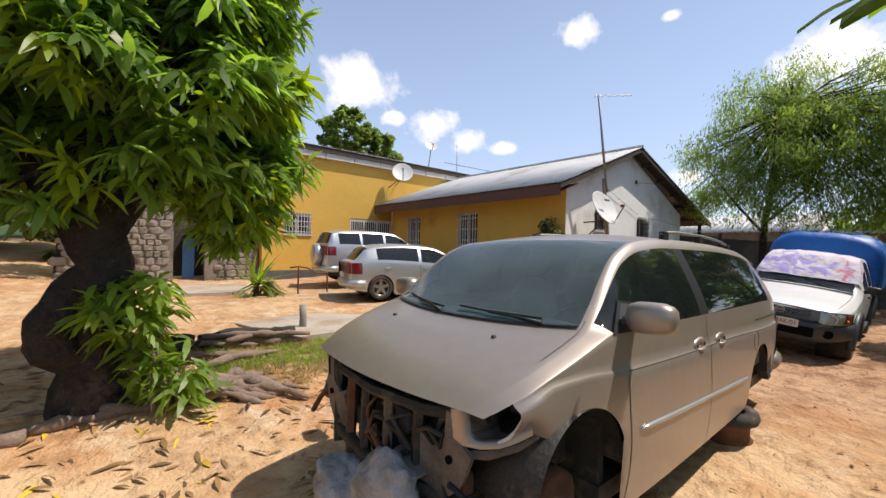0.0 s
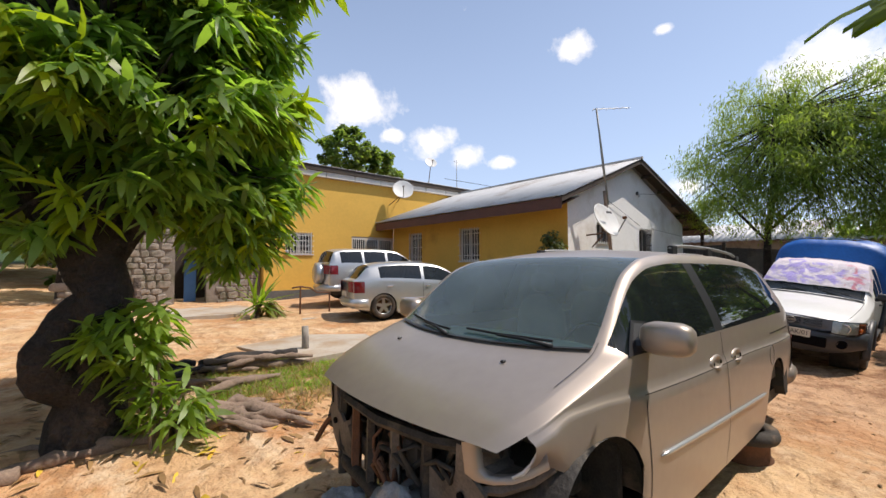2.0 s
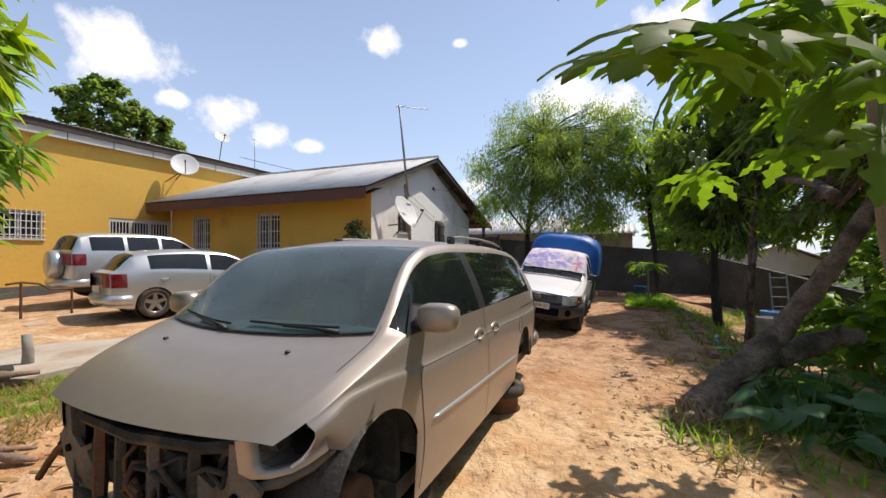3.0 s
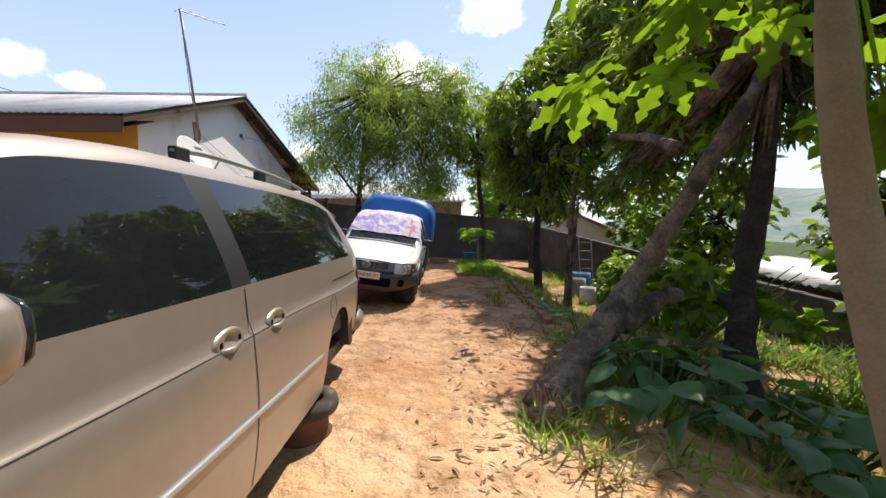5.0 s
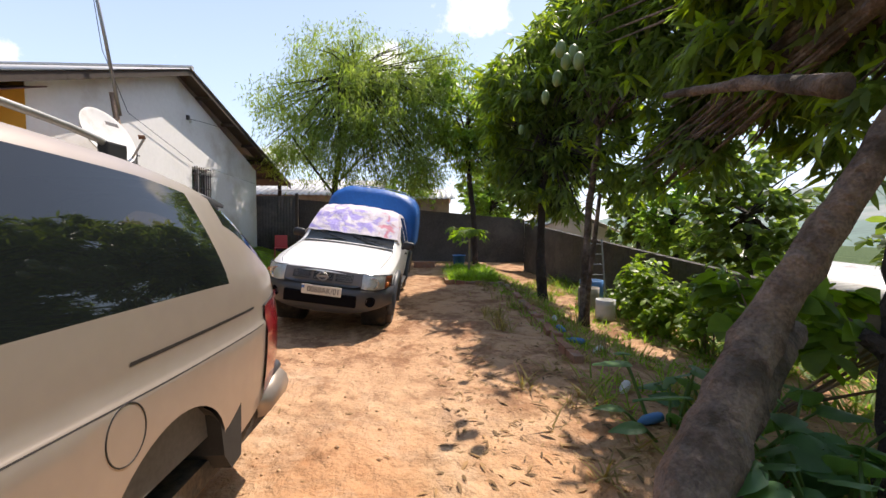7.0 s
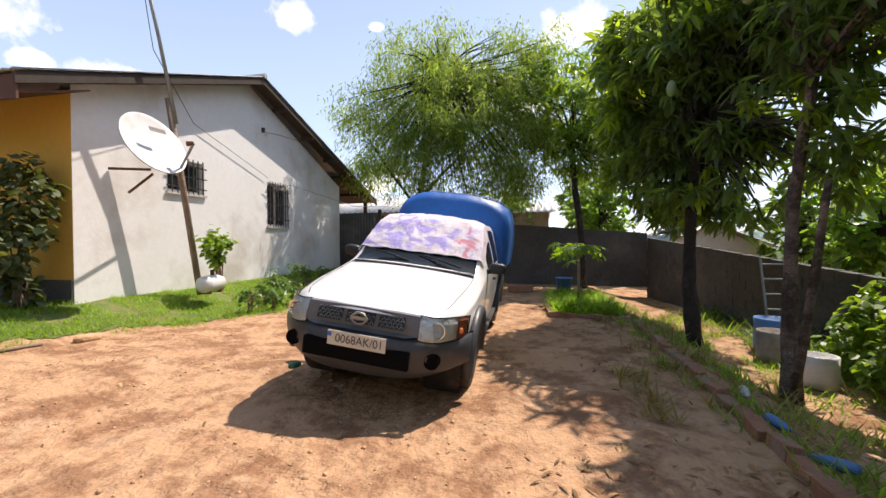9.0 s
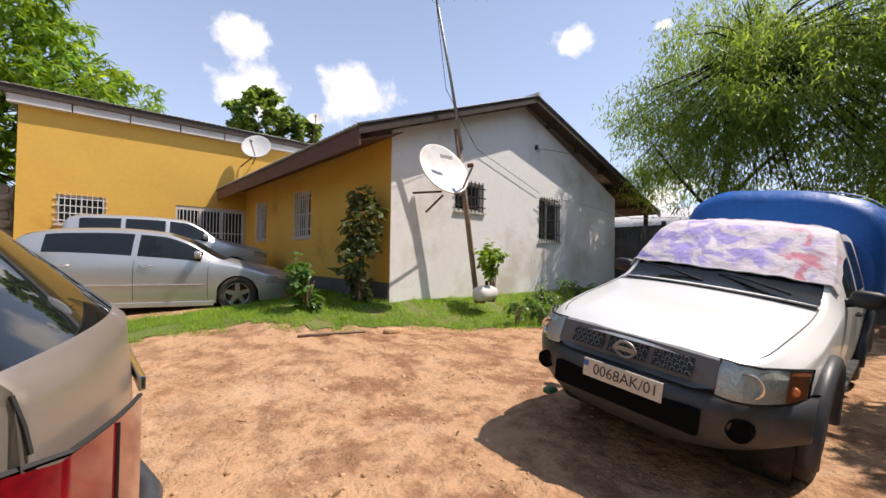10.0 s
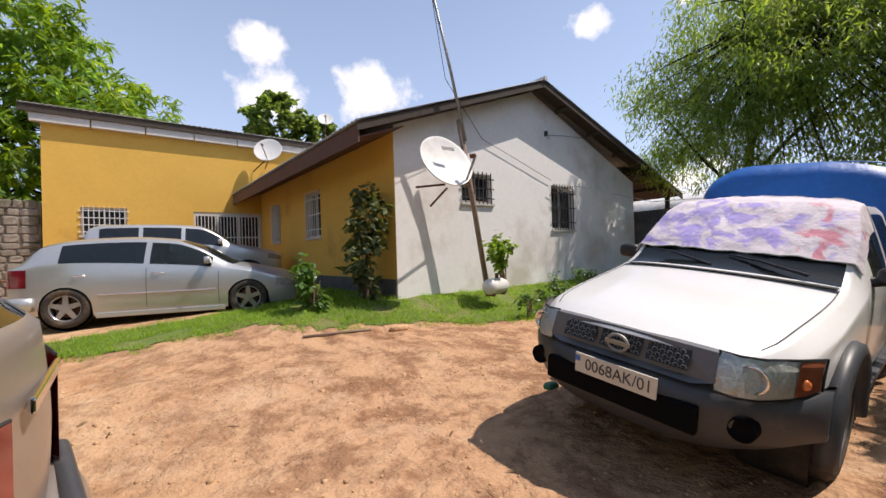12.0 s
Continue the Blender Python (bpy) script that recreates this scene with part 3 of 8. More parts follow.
    part("wall_wing_upper", box_bm(0.002, 8.7, 8.83, 9.03, 3.3, 5.3), "yellow", house)
    part("wall_wing_side", box_bm(-5.55, -5.35, 9.03, 18.0, -0.3, 5.3), "yellow", house)
    part("wall_wing_plinth", box_bm(-5.56, -0.03, 8.79, 8.827, -0.3, 0.62), "plinth", house)
    for i in range(12):
        part("soffit_panel", box_bm(-5.75 + i * 1.25, -5.75 + i * 1.25 + 1.22, 8.66, 8.826, 5.0, 5.24, 0.01), "whiteblock", house)
    part("roof_wing_edge", box_bm(-5.95, 9.4, 8.60, 8.66, 5.22, 5.42), "soffit", house)
    corrugated("roof_wing", (-5.95, 8.56, 5.44), (9.4, 8.56, 5.44), (9.4, 18.0, 6.3), (-5.95, 18.0, 6.3), 0.15, 0.014, "roof", house)
    return house


build_house()
barred_window("window_1", -4.78, -3.75, 1.98, 2.78, 8.83, "x", -1, 9, cross=4)
barred_window("window_2", 3.5, 4.5, 1.68, 2.84, 0.0, "y", -1, 8)
barred_window("window_3", 6.75, 7.6, 1.68, 2.84, 0.0, "y", -1, 8)
barred_window("window_4", 1.62, 2.49, 2.22, 2.85, 0.0, "x", -1, 7, bar_mat="iron_dark")
barred_window("window_5", 4.60, 5.52, 1.68, 2.80, 0.0, "x", -1, 8, bar_mat="iron_dark")


def build_gate_door():
    d = thing("door_1", -1.04, 8.83, 0.3, 0, "cream barred double door with white grilles in yellow wall", "door", kind="structure")
    f = box_bm(-1.02, 1.02, 0.02, 0.1, 2.32, 2.44)
    for u in (-1.02, -0.36, 0.28, 0.96):
        box_bm(u, u + 0.06, 0.02, 0.1, 0.85, 2.32, bm=f)
    box_bm(-1.02, 1.02, 0.02, 0.1, 0.85, 0.93, bm=f)
    part("door_frame", f, "doorpaint", d)
    for a, b in ((-0.96, -0.36), (-0.30, 0.28), (0.34, 0.96)):
        part("pane", box_bm(a, b, 0.11, 0.12, 0.93, 2.32), "winglass", d)
        for k in range(6):
            u = a + (k + 0.5) * (b - a) / 6
            part("bar", box_bm(u - 0.01, u + 0.01, -0.01, 0.01, 0.9, 2.34), "iron_white", d)
        part("cross_bar", box_bm(a, b, -0.025, -0.012, 1.6, 1.63), "iron_white", d)
    return d


build_gate_door()


# ---- vehicles ----
PICKUP_POSE = pose(-1.475, -5.011, -0.161, 7.25, -2.19, -0.74)


def curve(pairs):
    xs, vs = zip(*pairs)

    def f(x):
        i = int(np.searchsorted(xs, x)) - 1
        i = min(max(i, 0), len(xs) - 2)
        t = min(1, max(0, (x - xs[i]) / (xs[i + 1] - xs[i])))

        def slope(k):
            if k <= 0 or k >= len(xs) - 1:
                return 0.0
            a = (vs[k] - vs[k - 1]) / (xs[k] - xs[k - 1])
            b = (vs[k + 1] - vs[k]) / (xs[k + 1] - xs[k])
            return 0.0 if a * b <= 0 else 2 * a * b / (a + b)
        d = xs[i + 1] - xs[i]
        if i == 0:
            m0, m1 = (vs[1] - vs[0]) / d, slope(1)
        elif i == len(xs) - 2:
            m0, m1 = slope(i), (vs[i + 1] - vs[i]) / d
        else:
            m0, m1 = slope(i), slope(i + 1)
        h00, h10, h01, h11 = 2 * t**3 - 3 * t**2 + 1, t**3 - 2 * t**2 + t, -2 * t**3 + 3 * t**2, t**3 - t**2
        return h00 * vs[i] + h10 * d * m0 + h01 * vs[i + 1] + h11 * d * m1
    return f


class Shell:
    """A car body as a loft of cross-sections along x, nose at 0, with its glass as parts of their own."""
    NS, NG, NR = 12, 9, 14

    def __init__(self, c, arches, low_flat=None, bulge=0.03, crown=2.4, sharp=1.0):
        self.c = {k: curve(v) for k, v in c.items()}
        self.arches, self.bulge, self.crown = arches, bulge, crown
        if "crease" in c:
            self.NS = 18

    def crease_z(self, x):
        return min(self.c["crease"](x), self.c["belt"](x) - 0.035)

    def level(self, x, k):
        """Height of side ring k; with a crease, two rings lie close along it."""
        lo, be = self.low(x), self.c["belt"](x)
        if "crease" not in self.c:
            return lo + (be - lo) * k / self.NS
        cz = max(self.crease_z(x), lo + 0.005)
        n = self.NS - 6
        if k <= n:
            return lo + (cz - lo) * k / n
        return (cz + 0.010, cz + 0.022)[k - n - 1] if k <= n + 2 else cz + 0.022 + (be - cz - 0.022) * (k - n - 2) / 4

    def low(self, x):
        z = self.c["low"](x)
        for ax, az, r in self.arches:
            if abs(x - ax) < r:
                z = max(z, az + math.sqrt(r * r - (x - ax) ** 2))
        return z

    def side(self, x, z):
        """Half-width at height z of the side."""
        c = self.c
        lo, be = c["low"](x), c["belt"](x)
        t = min(1, max(0, (z - lo) / max(0.01, be - lo)))
        y = c["hw"](x) * (1 - self.bulge * (abs(t - 0.55) / 0.55) ** 2.2)
        if "crease" in c:
            y -= 0.017 * smooth(0.0, 0.024, z - self.crease_z(x))
        return y

    def point(self, x, k, bow=True):
        """A point of the section at x; k from 0 (bottom) to NS+NG+NR (centre line)."""
        c = self.c
        NS, NG, NR = self.NS, self.NG, self.NR
        hw = c["hw"](x)
        if k <= NS:
            z = self.level(x, k)
            y = self.side(x, z)
        elif k <= NS + NG:
            t = (k - NS) / NG
            be, ra = c["belt"](x), c["rail"](x)
            y0 = self.side(x, be)
            y1 = c["rw"](x)
            z = be + (ra - be) * t
            y = y0 + (y1 - y0) * (t ** 1.25)
        else:
            s = (k - NS - NG) / NR
            ra, to, rw = c["rail"](x), c["top"](x), c["rw"](x)
            s2 = s ** 1.15
            y = rw * (1 - s2)
            z = ra + (to - ra) * (1 - (1 - s2) ** self.crown)
        xx = x - c["bow"](x) * (1 - (y / max(0.05, hw)) ** 2) if bow else x
        return Vector((xx, y, z))

    def build(self, parent, xs, paint, glass, body_label="", seal="rubber", cap_front=False, cap_rear=True, seal_w=0.022):
        """glass: (name, material, kind, x0, x1, k0, k1, label) with kind 'both' or 'top'."""
        K = self.NS + self.NG + self.NR
        cols = [[self.point(x, k) for k in range(K + 1)] for x in xs]
        body = bmesh.new()
        panes = {}

        def put(bm, grid, i, k, flip, cache):
            vs = []
            for a, b in ((i, k), (i + 1, k), (i + 1, k + 1), (i, k + 1)):
                key = (a, b, flip)
                if b == K:
                    key = (a, b, 0)
                if key not in cache:
                    p = grid[a][b]
                    cache[key] = bm.verts.new((p.x, -p.y if flip else p.y, p.z))
                vs.append(cache[key])
            if flip:
                vs = vs[::-1]
            if len(set(vs)) == 4:
                bm.faces.new(vs[::-1])
        bc = {}
        for i in range(len(xs) - 1):
            xm = (xs[i] + xs[i + 1]) / 2
            for k in range(K):
                hit = None
                for g in glass:
                    if g[3] <= xm <= g[4] and g[5] <= k < g[6]:
                        hit = g
                        break
                if hit and hit[1] is None:
                    continue
                for flip in (0, 1):
                    if hit is None:
                        put(body, cols, i, k, flip, bc)
                    else:
                        name = (hit[0], hit[3], flip if hit[2] == "both" else 0)
                        if name not in panes:
                            panes[name] = (bmesh.new(), {}, hit)
                        put(panes[name][0], cols, i, k, flip, panes[name][1])
        if cap_rear == "wrap":
            e, NS = len(xs) - 1, self.NS
            for flip in (0, 1):
                def at(k, j):
                    if k == NS:
                        return bc[(e, j, flip)]
                    if j == NS:
                        return bc[(e, k, 0 if k == K else flip)]
                    key = ("cap", k, j, 0 if k == K else flip)
                    if key not in bc:
                        p = cols[e][k]
                        q = cols[e][0]
                        y = p.y * cols[e][j].y / cols[e][NS].y
                        bc[key] = body.verts.new((p.x + 0.022 * math.sin(math.pi * j / NS), -y if flip else y, q.z + (p.z - q.z) * j / NS))
                    return bc[key]
                for k in range(NS, K):
                    for j in range(NS):
                        body.faces.new((at(k, j), at(k + 1, j), at(k + 1, j + 1), at(k, j + 1)))
            cap_rear = False
        for end, on in ((0, cap_front), (len(xs) - 1, cap_rear)):
            if not on:
                continue
            ring = [bc.get((end, k, 0)) for k in range(K + 1)] + [bc.get((end, k, 1)) for k in range(K - 1, -1, -1)]
            ring = [v for v in ring if v is not None]
            try:
                body.faces.new(ring if end else ring[::-1])
            except ValueError:
                pass
        bmesh.ops.recalc_face_normals(body, faces=body.faces)
        ob = part("body", body, paint, parent, body_label, smooth=True)
        for bm, _, g in panes.values():
            bmesh.ops.recalc_face_normals(bm, faces=bm.faces)
            cen = sum((v.co for v in bm.verts), Vector()) / len(bm.verts)
            before = set(bm.faces)
            bmesh.ops.inset_region(bm, faces=list(bm.faces), thickness=seal_w, depth=0.0, use_even_offset=True)
            rim = [f for f in bm.faces if f not in before]
            rb = bmesh.new()
            vm = {}
            for f in rim:
                vs = []
                for v in f.verts:
                    if v not in vm:
                        vm[v] = rb.verts.new(v.co)
                    vs.append(vm[v])
                rb.faces.new(vs)
            bmesh.ops.recalc_face_normals(rb, faces=rb.faces)
            bmesh.ops.delete(bm, geom=rim, context="FACES")
            pane = part(g[0], bm, g[1], parent, g[7] if len(g) > 7 else "", smooth=True)
            part("seal", rb, seal, pane, smooth=True)
        return ob

    def on_side(self, x, z, sgn, out=0.0):
        """A point on the side at a height, below or above the belt."""
        c = self.c
        be = c["belt"](x)
        if z <= be:
            y = self.side(x, z)
        else:
            ra = c["rail"](x)
            t = min(1, (z - be) / max(0.01, ra - be))
            y = self.side(x, be) + (c["rw"](x) - self.side(x, be)) * t ** 1.25
        xx = x - c["bow"](x) * (1 - (y / max(0.05, c["hw"](x))) ** 2)
        return Vector((xx, sgn * (y + out), z))


def xs_of(L, extra, step=0.06, x0=0.0):
    xs = set(np.round(np.arange(x0, L + 1e-6, step), 4)) | set(np.round(extra, 4))
    xs = sorted(xs)
    out = [xs[0]]
    for x in xs[1:]:
        if x - out[-1] < 0.012 and x not in extra:
            continue
        out.append(float(x))
    return out


def ribbon(points, width, normal, bm=None, lift=0.0):
    """A thin strip through points; normal: side direction to lift along."""
    own = bm if bm is not None else bmesh.new()
    n = Vector(normal)
    a, b = [], []
    for i, p in enumerate(points):
        d = (Vector(points[min(i + 1, len(points) - 1)]) - Vector(points[max(i - 1, 0)])).normalized()
        s = d.cross(n).normalized() * width / 2
        a.append(own.verts.new(Vector(p) + n * lift + s))
        b.append(own.verts.new(Vector(p) + n * lift - s))
    for i in range(len(points) - 1):
        own.faces.new((a[i], a[i + 1], b[i + 1], b[i]))
    return own


def wheel(parent, x, y, z, r, width, out, spokes=5, rim="alloy", rim_r=0.62, name="wheel"):
    w = new(name)
    w.parent = parent
    w.location = (x, y, z)
    hw = width / 2
    prof = [(r * rim_r, -hw), (r * 0.9, -hw), (r * 0.975, -hw * 0.8), (r, -hw * 0.5), (r, hw * 0.5), (r * 0.975, hw * 0.8), (r * 0.9, hw), (r * rim_r, hw), (r * rim_r, -hw)]
    part("tyre", lathe_bm(prof, 32, "y"), "tyre", w, smooth=True)
    q = r * rim_r
    o = out
    face = o * hw * 0.72
    rb = lathe_bm([(q, -hw * 0.9), (q * 0.995, hw * 0.95), (q * 0.93, hw * 0.95), (q * 0.9, hw * 0.5), (q * 0.9, -hw * 0.9)] if o > 0 else [(q, hw * 0.9), (q * 0.995, -hw * 0.95), (q * 0.93, -hw * 0.95), (q * 0.9, -hw * 0.5), (q * 0.9, hw * 0.9)], 28, "y")
    part("rim", rb, rim, w, smooth=True)
    part("brake_disc", lathe_bm([(0.01, -0.02 * o), (q * 0.75, -0.02 * o), (q * 0.75, 0.0), (0.01, 0.0)], 20, "y"), "rust", w)
    sb = bmesh.new()
    for i in range(spokes):
        a = i * math.tau / spokes + 0.3
        ca, sa = math.cos(a), math.sin(a)
        v = []
        for rad, half in ((0.1 * q, 0.045), (0.94 * q, 0.032)):
            for s in (-1, 1):
                for d in (0, 1):
                    v.append(sb.verts.new((ca * rad - sa * half * s, face - o * 0.03 * d, sa * rad + ca * half * s)))
        bmesh.ops.convex_hull(sb, input=v)
    lathe_bm([(0.0, face + o * 0.006), (q * 0.24, face + o * 0.004), (q * 0.26, face - o * 0.04)], 16, "y", bm=sb)
    part("spokes", sb, rim, w)
    return w


def blob_bm(cx, cy, cz, sx, sy, sz, p=2.6, seg=14, rings=8, bm=None):
    """A rounded block (superellipsoid)."""
    own = bm if bm is not None else bmesh.new()
    e = 2 / p

    def f(w, m):
        return math.copysign(abs(w) ** m, w)
    rows = []
    for i in range(rings + 1):
        v = -math.pi / 2 + math.pi * i / rings
        row = []
        for j in range(seg):
            u = -math.pi + math.tau * j / seg
            row.append(own.verts.new((cx + sx * f(math.cos(v), e) * f(math.cos(u), e), cy + sy * f(math.cos(v), e) * f(math.sin(u), e), cz + sz * f(math.sin(v), e))))
        rows.append(row)
    for r1, r2 in zip(rows, rows[1:]):
        for j in range(seg):
            own.faces.new((r1[j], r1[(j + 1) % seg], r2[(j + 1) % seg], r2[j]))
    bmesh.ops.remove_doubles(own, verts=own.verts, dist=1e-5)
    return own


def seat(parent, x, y, z, material="interior", h=0.62):
    s = new("seat")
    s.parent = parent
    part("cushion", blob_bm(x, y, z, 0.26, 0.25, 0.1), material, s, smooth=True)
    part("backrest", blob_bm(x + 0.25, y, z + h * 0.5, 0.09, 0.25, h * 0.52), material, s, smooth=True)
    part("headrest", blob_bm(x + 0.29, y, z + h + 0.12, 0.06, 0.13, 0.09), material, s, smooth=True)


def mirror(parent, x, y, z, sgn, material, size=1.0, label=""):
    g = new("mirror")
    g.parent = parent
    part("mirror_housing", blob_bm(x, y + sgn * 0.15 * size, z + 0.03, 0.075 * size, 0.13 * size, 0.085 * size, 3.2), material, g, label, smooth=True)
    part("mirror_arm", tube_bm([(x - 0.02, y - sgn * 0.02, z - 0.02), (x, y + sgn * 0.08, z)], [0.04, 0.03], 8), "blackplastic", g)
    part("mirror_glass", blob_bm(x + 0.07 * size, y + sgn * 0.15 * size, z + 0.03, 0.012, 0.11 * size, 0.07 * size, 3.2), "winglass", g, smooth=True)


def text_bars(parent, text, size, m, material, extrude=0.002):
    cu = bpy.data.curves.new("lettering", "FONT")
    cu.body = text
    cu.size = size
    cu.extrude = extrude
    cu.align_x, cu.align_y = "CENTER", "CENTER"
    cu.materials.append(M[material])
    ob = new("lettering", cu)
    ob.parent = parent
    ob.matrix_basis = m
    return ob


def door_handle(parent, sh, x, z, sgn, label=""):
    p = sh.on_side(x, z, sgn)
    h = new("door_handle")
    h.parent = parent
    def oval(rx, rz, out, n=24):
        return [(rx * math.cos(a), sgn * out, rz * math.sin(a)) for a in np.linspace(0, math.tau, n + 1)]
    pb = bmesh.new()
    rings = [[pb.verts.new(q) for q in oval(rx, rz, o)[:-1]] for rx, rz, o in ((0.112, 0.052, 0.0), (0.104, 0.046, 0.013), (0.088, 0.040, 0.014), (0.050, 0.036, 0.013), (0.042, 0.030, 0.003), (0.012, 0.010, -0.004))]
    for a, b in zip(rings, rings[1:]):
        for k in range(24):
            pb.faces.new((a[k], a[(k + 1) % 24], b[(k + 1) % 24], b[k]))
    pb.faces.new(rings[-1])
    bmesh.ops.recalc_face_normals(pb, faces=pb.faces)
    part("handle_plate", pb, "vanpaint", h, smooth=True)
    for e in (-1, 1):
        part("finger_gap", blob_bm(e * 0.068, sgn * 0.012, 0, 0.012, 0.005, 0.013, 3), "intake", h, smooth=True)
    part("handle_grip", tube_bm([(-0.075, sgn * 0.014, -0.022), (0.0, sgn * 0.022, -0.031), (0.075, sgn * 0.014, -0.022)], [0.008, 0.012, 0.008], 8), "vanpaint", h, label, smooth=True)
    h.location = p
    return h


M["beigegrime"] = mat("grimy_beige_metal", (0.15, 0.122, 0.10), 0.75, vary=0.4, scale=9, bump=0.004, stain=(0.05, 0.043, 0.036), stain_at=0.54)
M["vanseat"] = mat("grey_seat_fabric", (0.22, 0.22, 0.21), 0.9, vary=0.2)
VAN_X, VAN_Y, VAN_ROT = -9.36, -4.67, 0.0


def build_van():
    van = thing("minivan", VAN_X, VAN_Y, 0.0, VAN_ROT, "stripped champagne-beige minivan without front bumper or wheels, standing on blocks", "car")
    sh = Shell({
        "low": [(0, 0.70), (0.36, 0.735), (0.43, 0.71), (0.48, 0.40), (1.0, 0.17), (3.2, 0.15), (4.2, 0.30), (5.0, 0.38)],
        "hw": [(0.22, 0.785), (0.3, 0.84), (0.42, 0.89), (0.7, 0.935), (1.1, 0.955), (2.0, 0.965), (3.6, 0.965), (4.4, 0.945), (4.8, 0.895), (4.95, 0.86), (5.0, 0.83)],
        "belt": [(0.22, 0.795), (0.34, 0.86), (0.55, 0.945), (0.8, 1.025), (0.96, 1.07), (1.2, 1.08), (2.1, 1.065), (4.1, 1.04), (5.0, 0.97)],
        "crease": [(0.22, 0.83), (0.42, 0.885), (0.7, 0.905), (1.1, 0.880), (2.0, 0.850), (2.7, 0.838), (3.9, 0.79), (5.0, 0.76)],
        "rail": [(0.22, 0.805), (0.34, 0.875), (0.55, 0.965), (0.8, 1.045), (0.95, 1.095), (1.05, 1.165), (1.25, 1.335), (1.45, 1.475), (1.7, 1.55), (2.1, 1.578), (3.1, 1.57), (3.9, 1.53), (4.3, 1.47), (4.5, 1.40), (4.76, 1.20), (5.0, 0.99)],
        "rw": [(0.22, 0.66), (0.34, 0.74), (0.55, 0.80), (0.85, 0.82), (1.05, 0.80), (1.45, 0.735), (1.8, 0.71), (2.5, 0.70), (4.2, 0.69), (4.5, 0.70), (4.76, 0.76), (5.0, 0.80)],
        "top": [(0.22, 0.81), (0.3, 0.855), (0.45, 0.92), (0.7, 1.00), (0.95, 1.075), (1.05, 1.14), (1.4, 1.40), (1.75, 1.575), (2.2, 1.635), (3.5, 1.635), (4.2, 1.575), (4.5, 1.49), (4.78, 1.22), (5.0, 1.0)],
        "bow": [(0.22, 0.11), (0.5, 0.16), (0.9, 0.24), (1.2, 0.22), (1.7, 0.13), (2.4, 0.0), (4.2, -0.02), (4.5, -0.12), (5.0, -0.19)],
    }, [(0.69, 0.41, 0.365), (3.80, 0.28, 0.38)], bulge=0.035)
    NS, NG, NR = sh.NS, sh.NG, sh.NR
    gl = [
        ("windscreen", "glass_ws", "top", 0.97, 1.72, NS + NG + 1, 99, "dusty greenish windscreen"),
        ("rear_window", "glass_dark", "top", 4.46, 4.97, NS + NG - 3, 99, "tinted rear window"),
        ("headlamp_opening", None, "both", 0.20, 0.325, 0, NS),
        ("door_window", "glass_side", "both", 1.00, 2.20, NS, NS + NG - 1),
        ("window_pillar", "blackplastic", "both", 2.20, 2.36, NS, NS + NG - 1),
        ("sliding_door_window", "glass_dark", "both", 2.36, 3.46, NS, NS + NG - 1),
        ("quarter_window", "glass_dark", "both", 3.46, 4.27, NS, NS + NG - 1),
    ]
    xs = xs_of(5.0, [0.22, 0.325, 0.97, 1.00, 1.055, 1.72, 2.20, 2.36, 3.42, 3.46, 4.18, 4.27, 4.46, 4.97, 5.0], 0.04, 0.22)
    sh.build(van, xs, "vanpaint", gl, "champagne-beige dusty metallic body", cap_rear="wrap")
    for sgn in (-1, 1):
        # lower tailgate corner lamps
        lamp = bmesh.new()
        grid = []
        for i in range(6):
            row = []
            for j in range(8):
                z = 0.40 + (0.455 + 0.025 * i / 5) * j / 7
                x = 4.66 + 0.335 * i / 5 - 0.06 * (1 - j / 7) * (i < 5)
                p = sh.on_side(x, z, sgn, 0.012)
                row.append(lamp.verts.new(p + Vector((0.006 if i == 5 else 0, 0, 0))))
            grid.append(row)
        for y in (0.815, 0.78, 0.72, 0.66, 0.60, 0.54, 0.48, 0.42):
            grid.append([lamp.verts.new((5.0 + 0.19 * (1 - (y / 0.83) ** 2) + 0.058, sgn * y, 0.41 + (0.47 - 0.03 * (0.80 - y) / 0.36) * j / 7)) for j in range(8)])
        for a, b in zip(grid, grid[1:]):
            for j in range(7):
                lamp.faces.new((a[j], b[j], b[j + 1], a[j + 1]))
        bmesh.ops.recalc_face_normals(lamp, faces=lamp.faces)
        if sum(f.normal.y for f in lamp.faces) * sgn < 0:
            bmesh.ops.reverse_faces(lamp, faces=lamp.faces)
        tail = part("tail_lamp", lamp, "redlamp", van, "glossy red tail lamp", smooth=True)
        for yy in (0.62,):
            xx = 5.0 + 0.19 * (1 - (yy / 0.83) ** 2) + 0.056
            part("lamp_divider", tube_bm([(xx + 0.004, sgn * yy, 0.42), (xx + 0.004, sgn * yy, 0.86)], 0.0035, 5), "blackplastic", tail)
        part("lamp_trim", tube_bm([sh.on_side(4.66, 0.857, sgn, 0.006), sh.on_side(4.82, 0.868, sgn, 0.006), sh.on_side(4.985, 0.883, sgn, 0.008)] + [(5.0 + 0.19 * (1 - (y / 0.83) ** 2) + 0.054, sgn * y, 0.883 - 0.03 * (0.80 - y) / 0.36) for y in (0.78, 0.72, 0.6, 0.5, 0.42)], 0.0055, 5), "rubber", tail)
        part("tailgate_gap", tube_bm([(5.012, sgn * 0.80, 0.985), (5.026, sgn * 0.803, 0.94), (5.034, sgn * 0.806, 0.90)], 0.004, 5), "rubber", van)
        # side lines and mouldings
        n = (0, sgn, 0)
        # thin dark strip painting the shading along the side crease
        crease = [sh.on_side(x, sh.crease_z(x) + 0.004, sgn, 0.002) for x in np.linspace(1.06, 4.6, 40)]
        part("crease_shade_line", ribbon(crease, 0.005, n), "bumper", van)
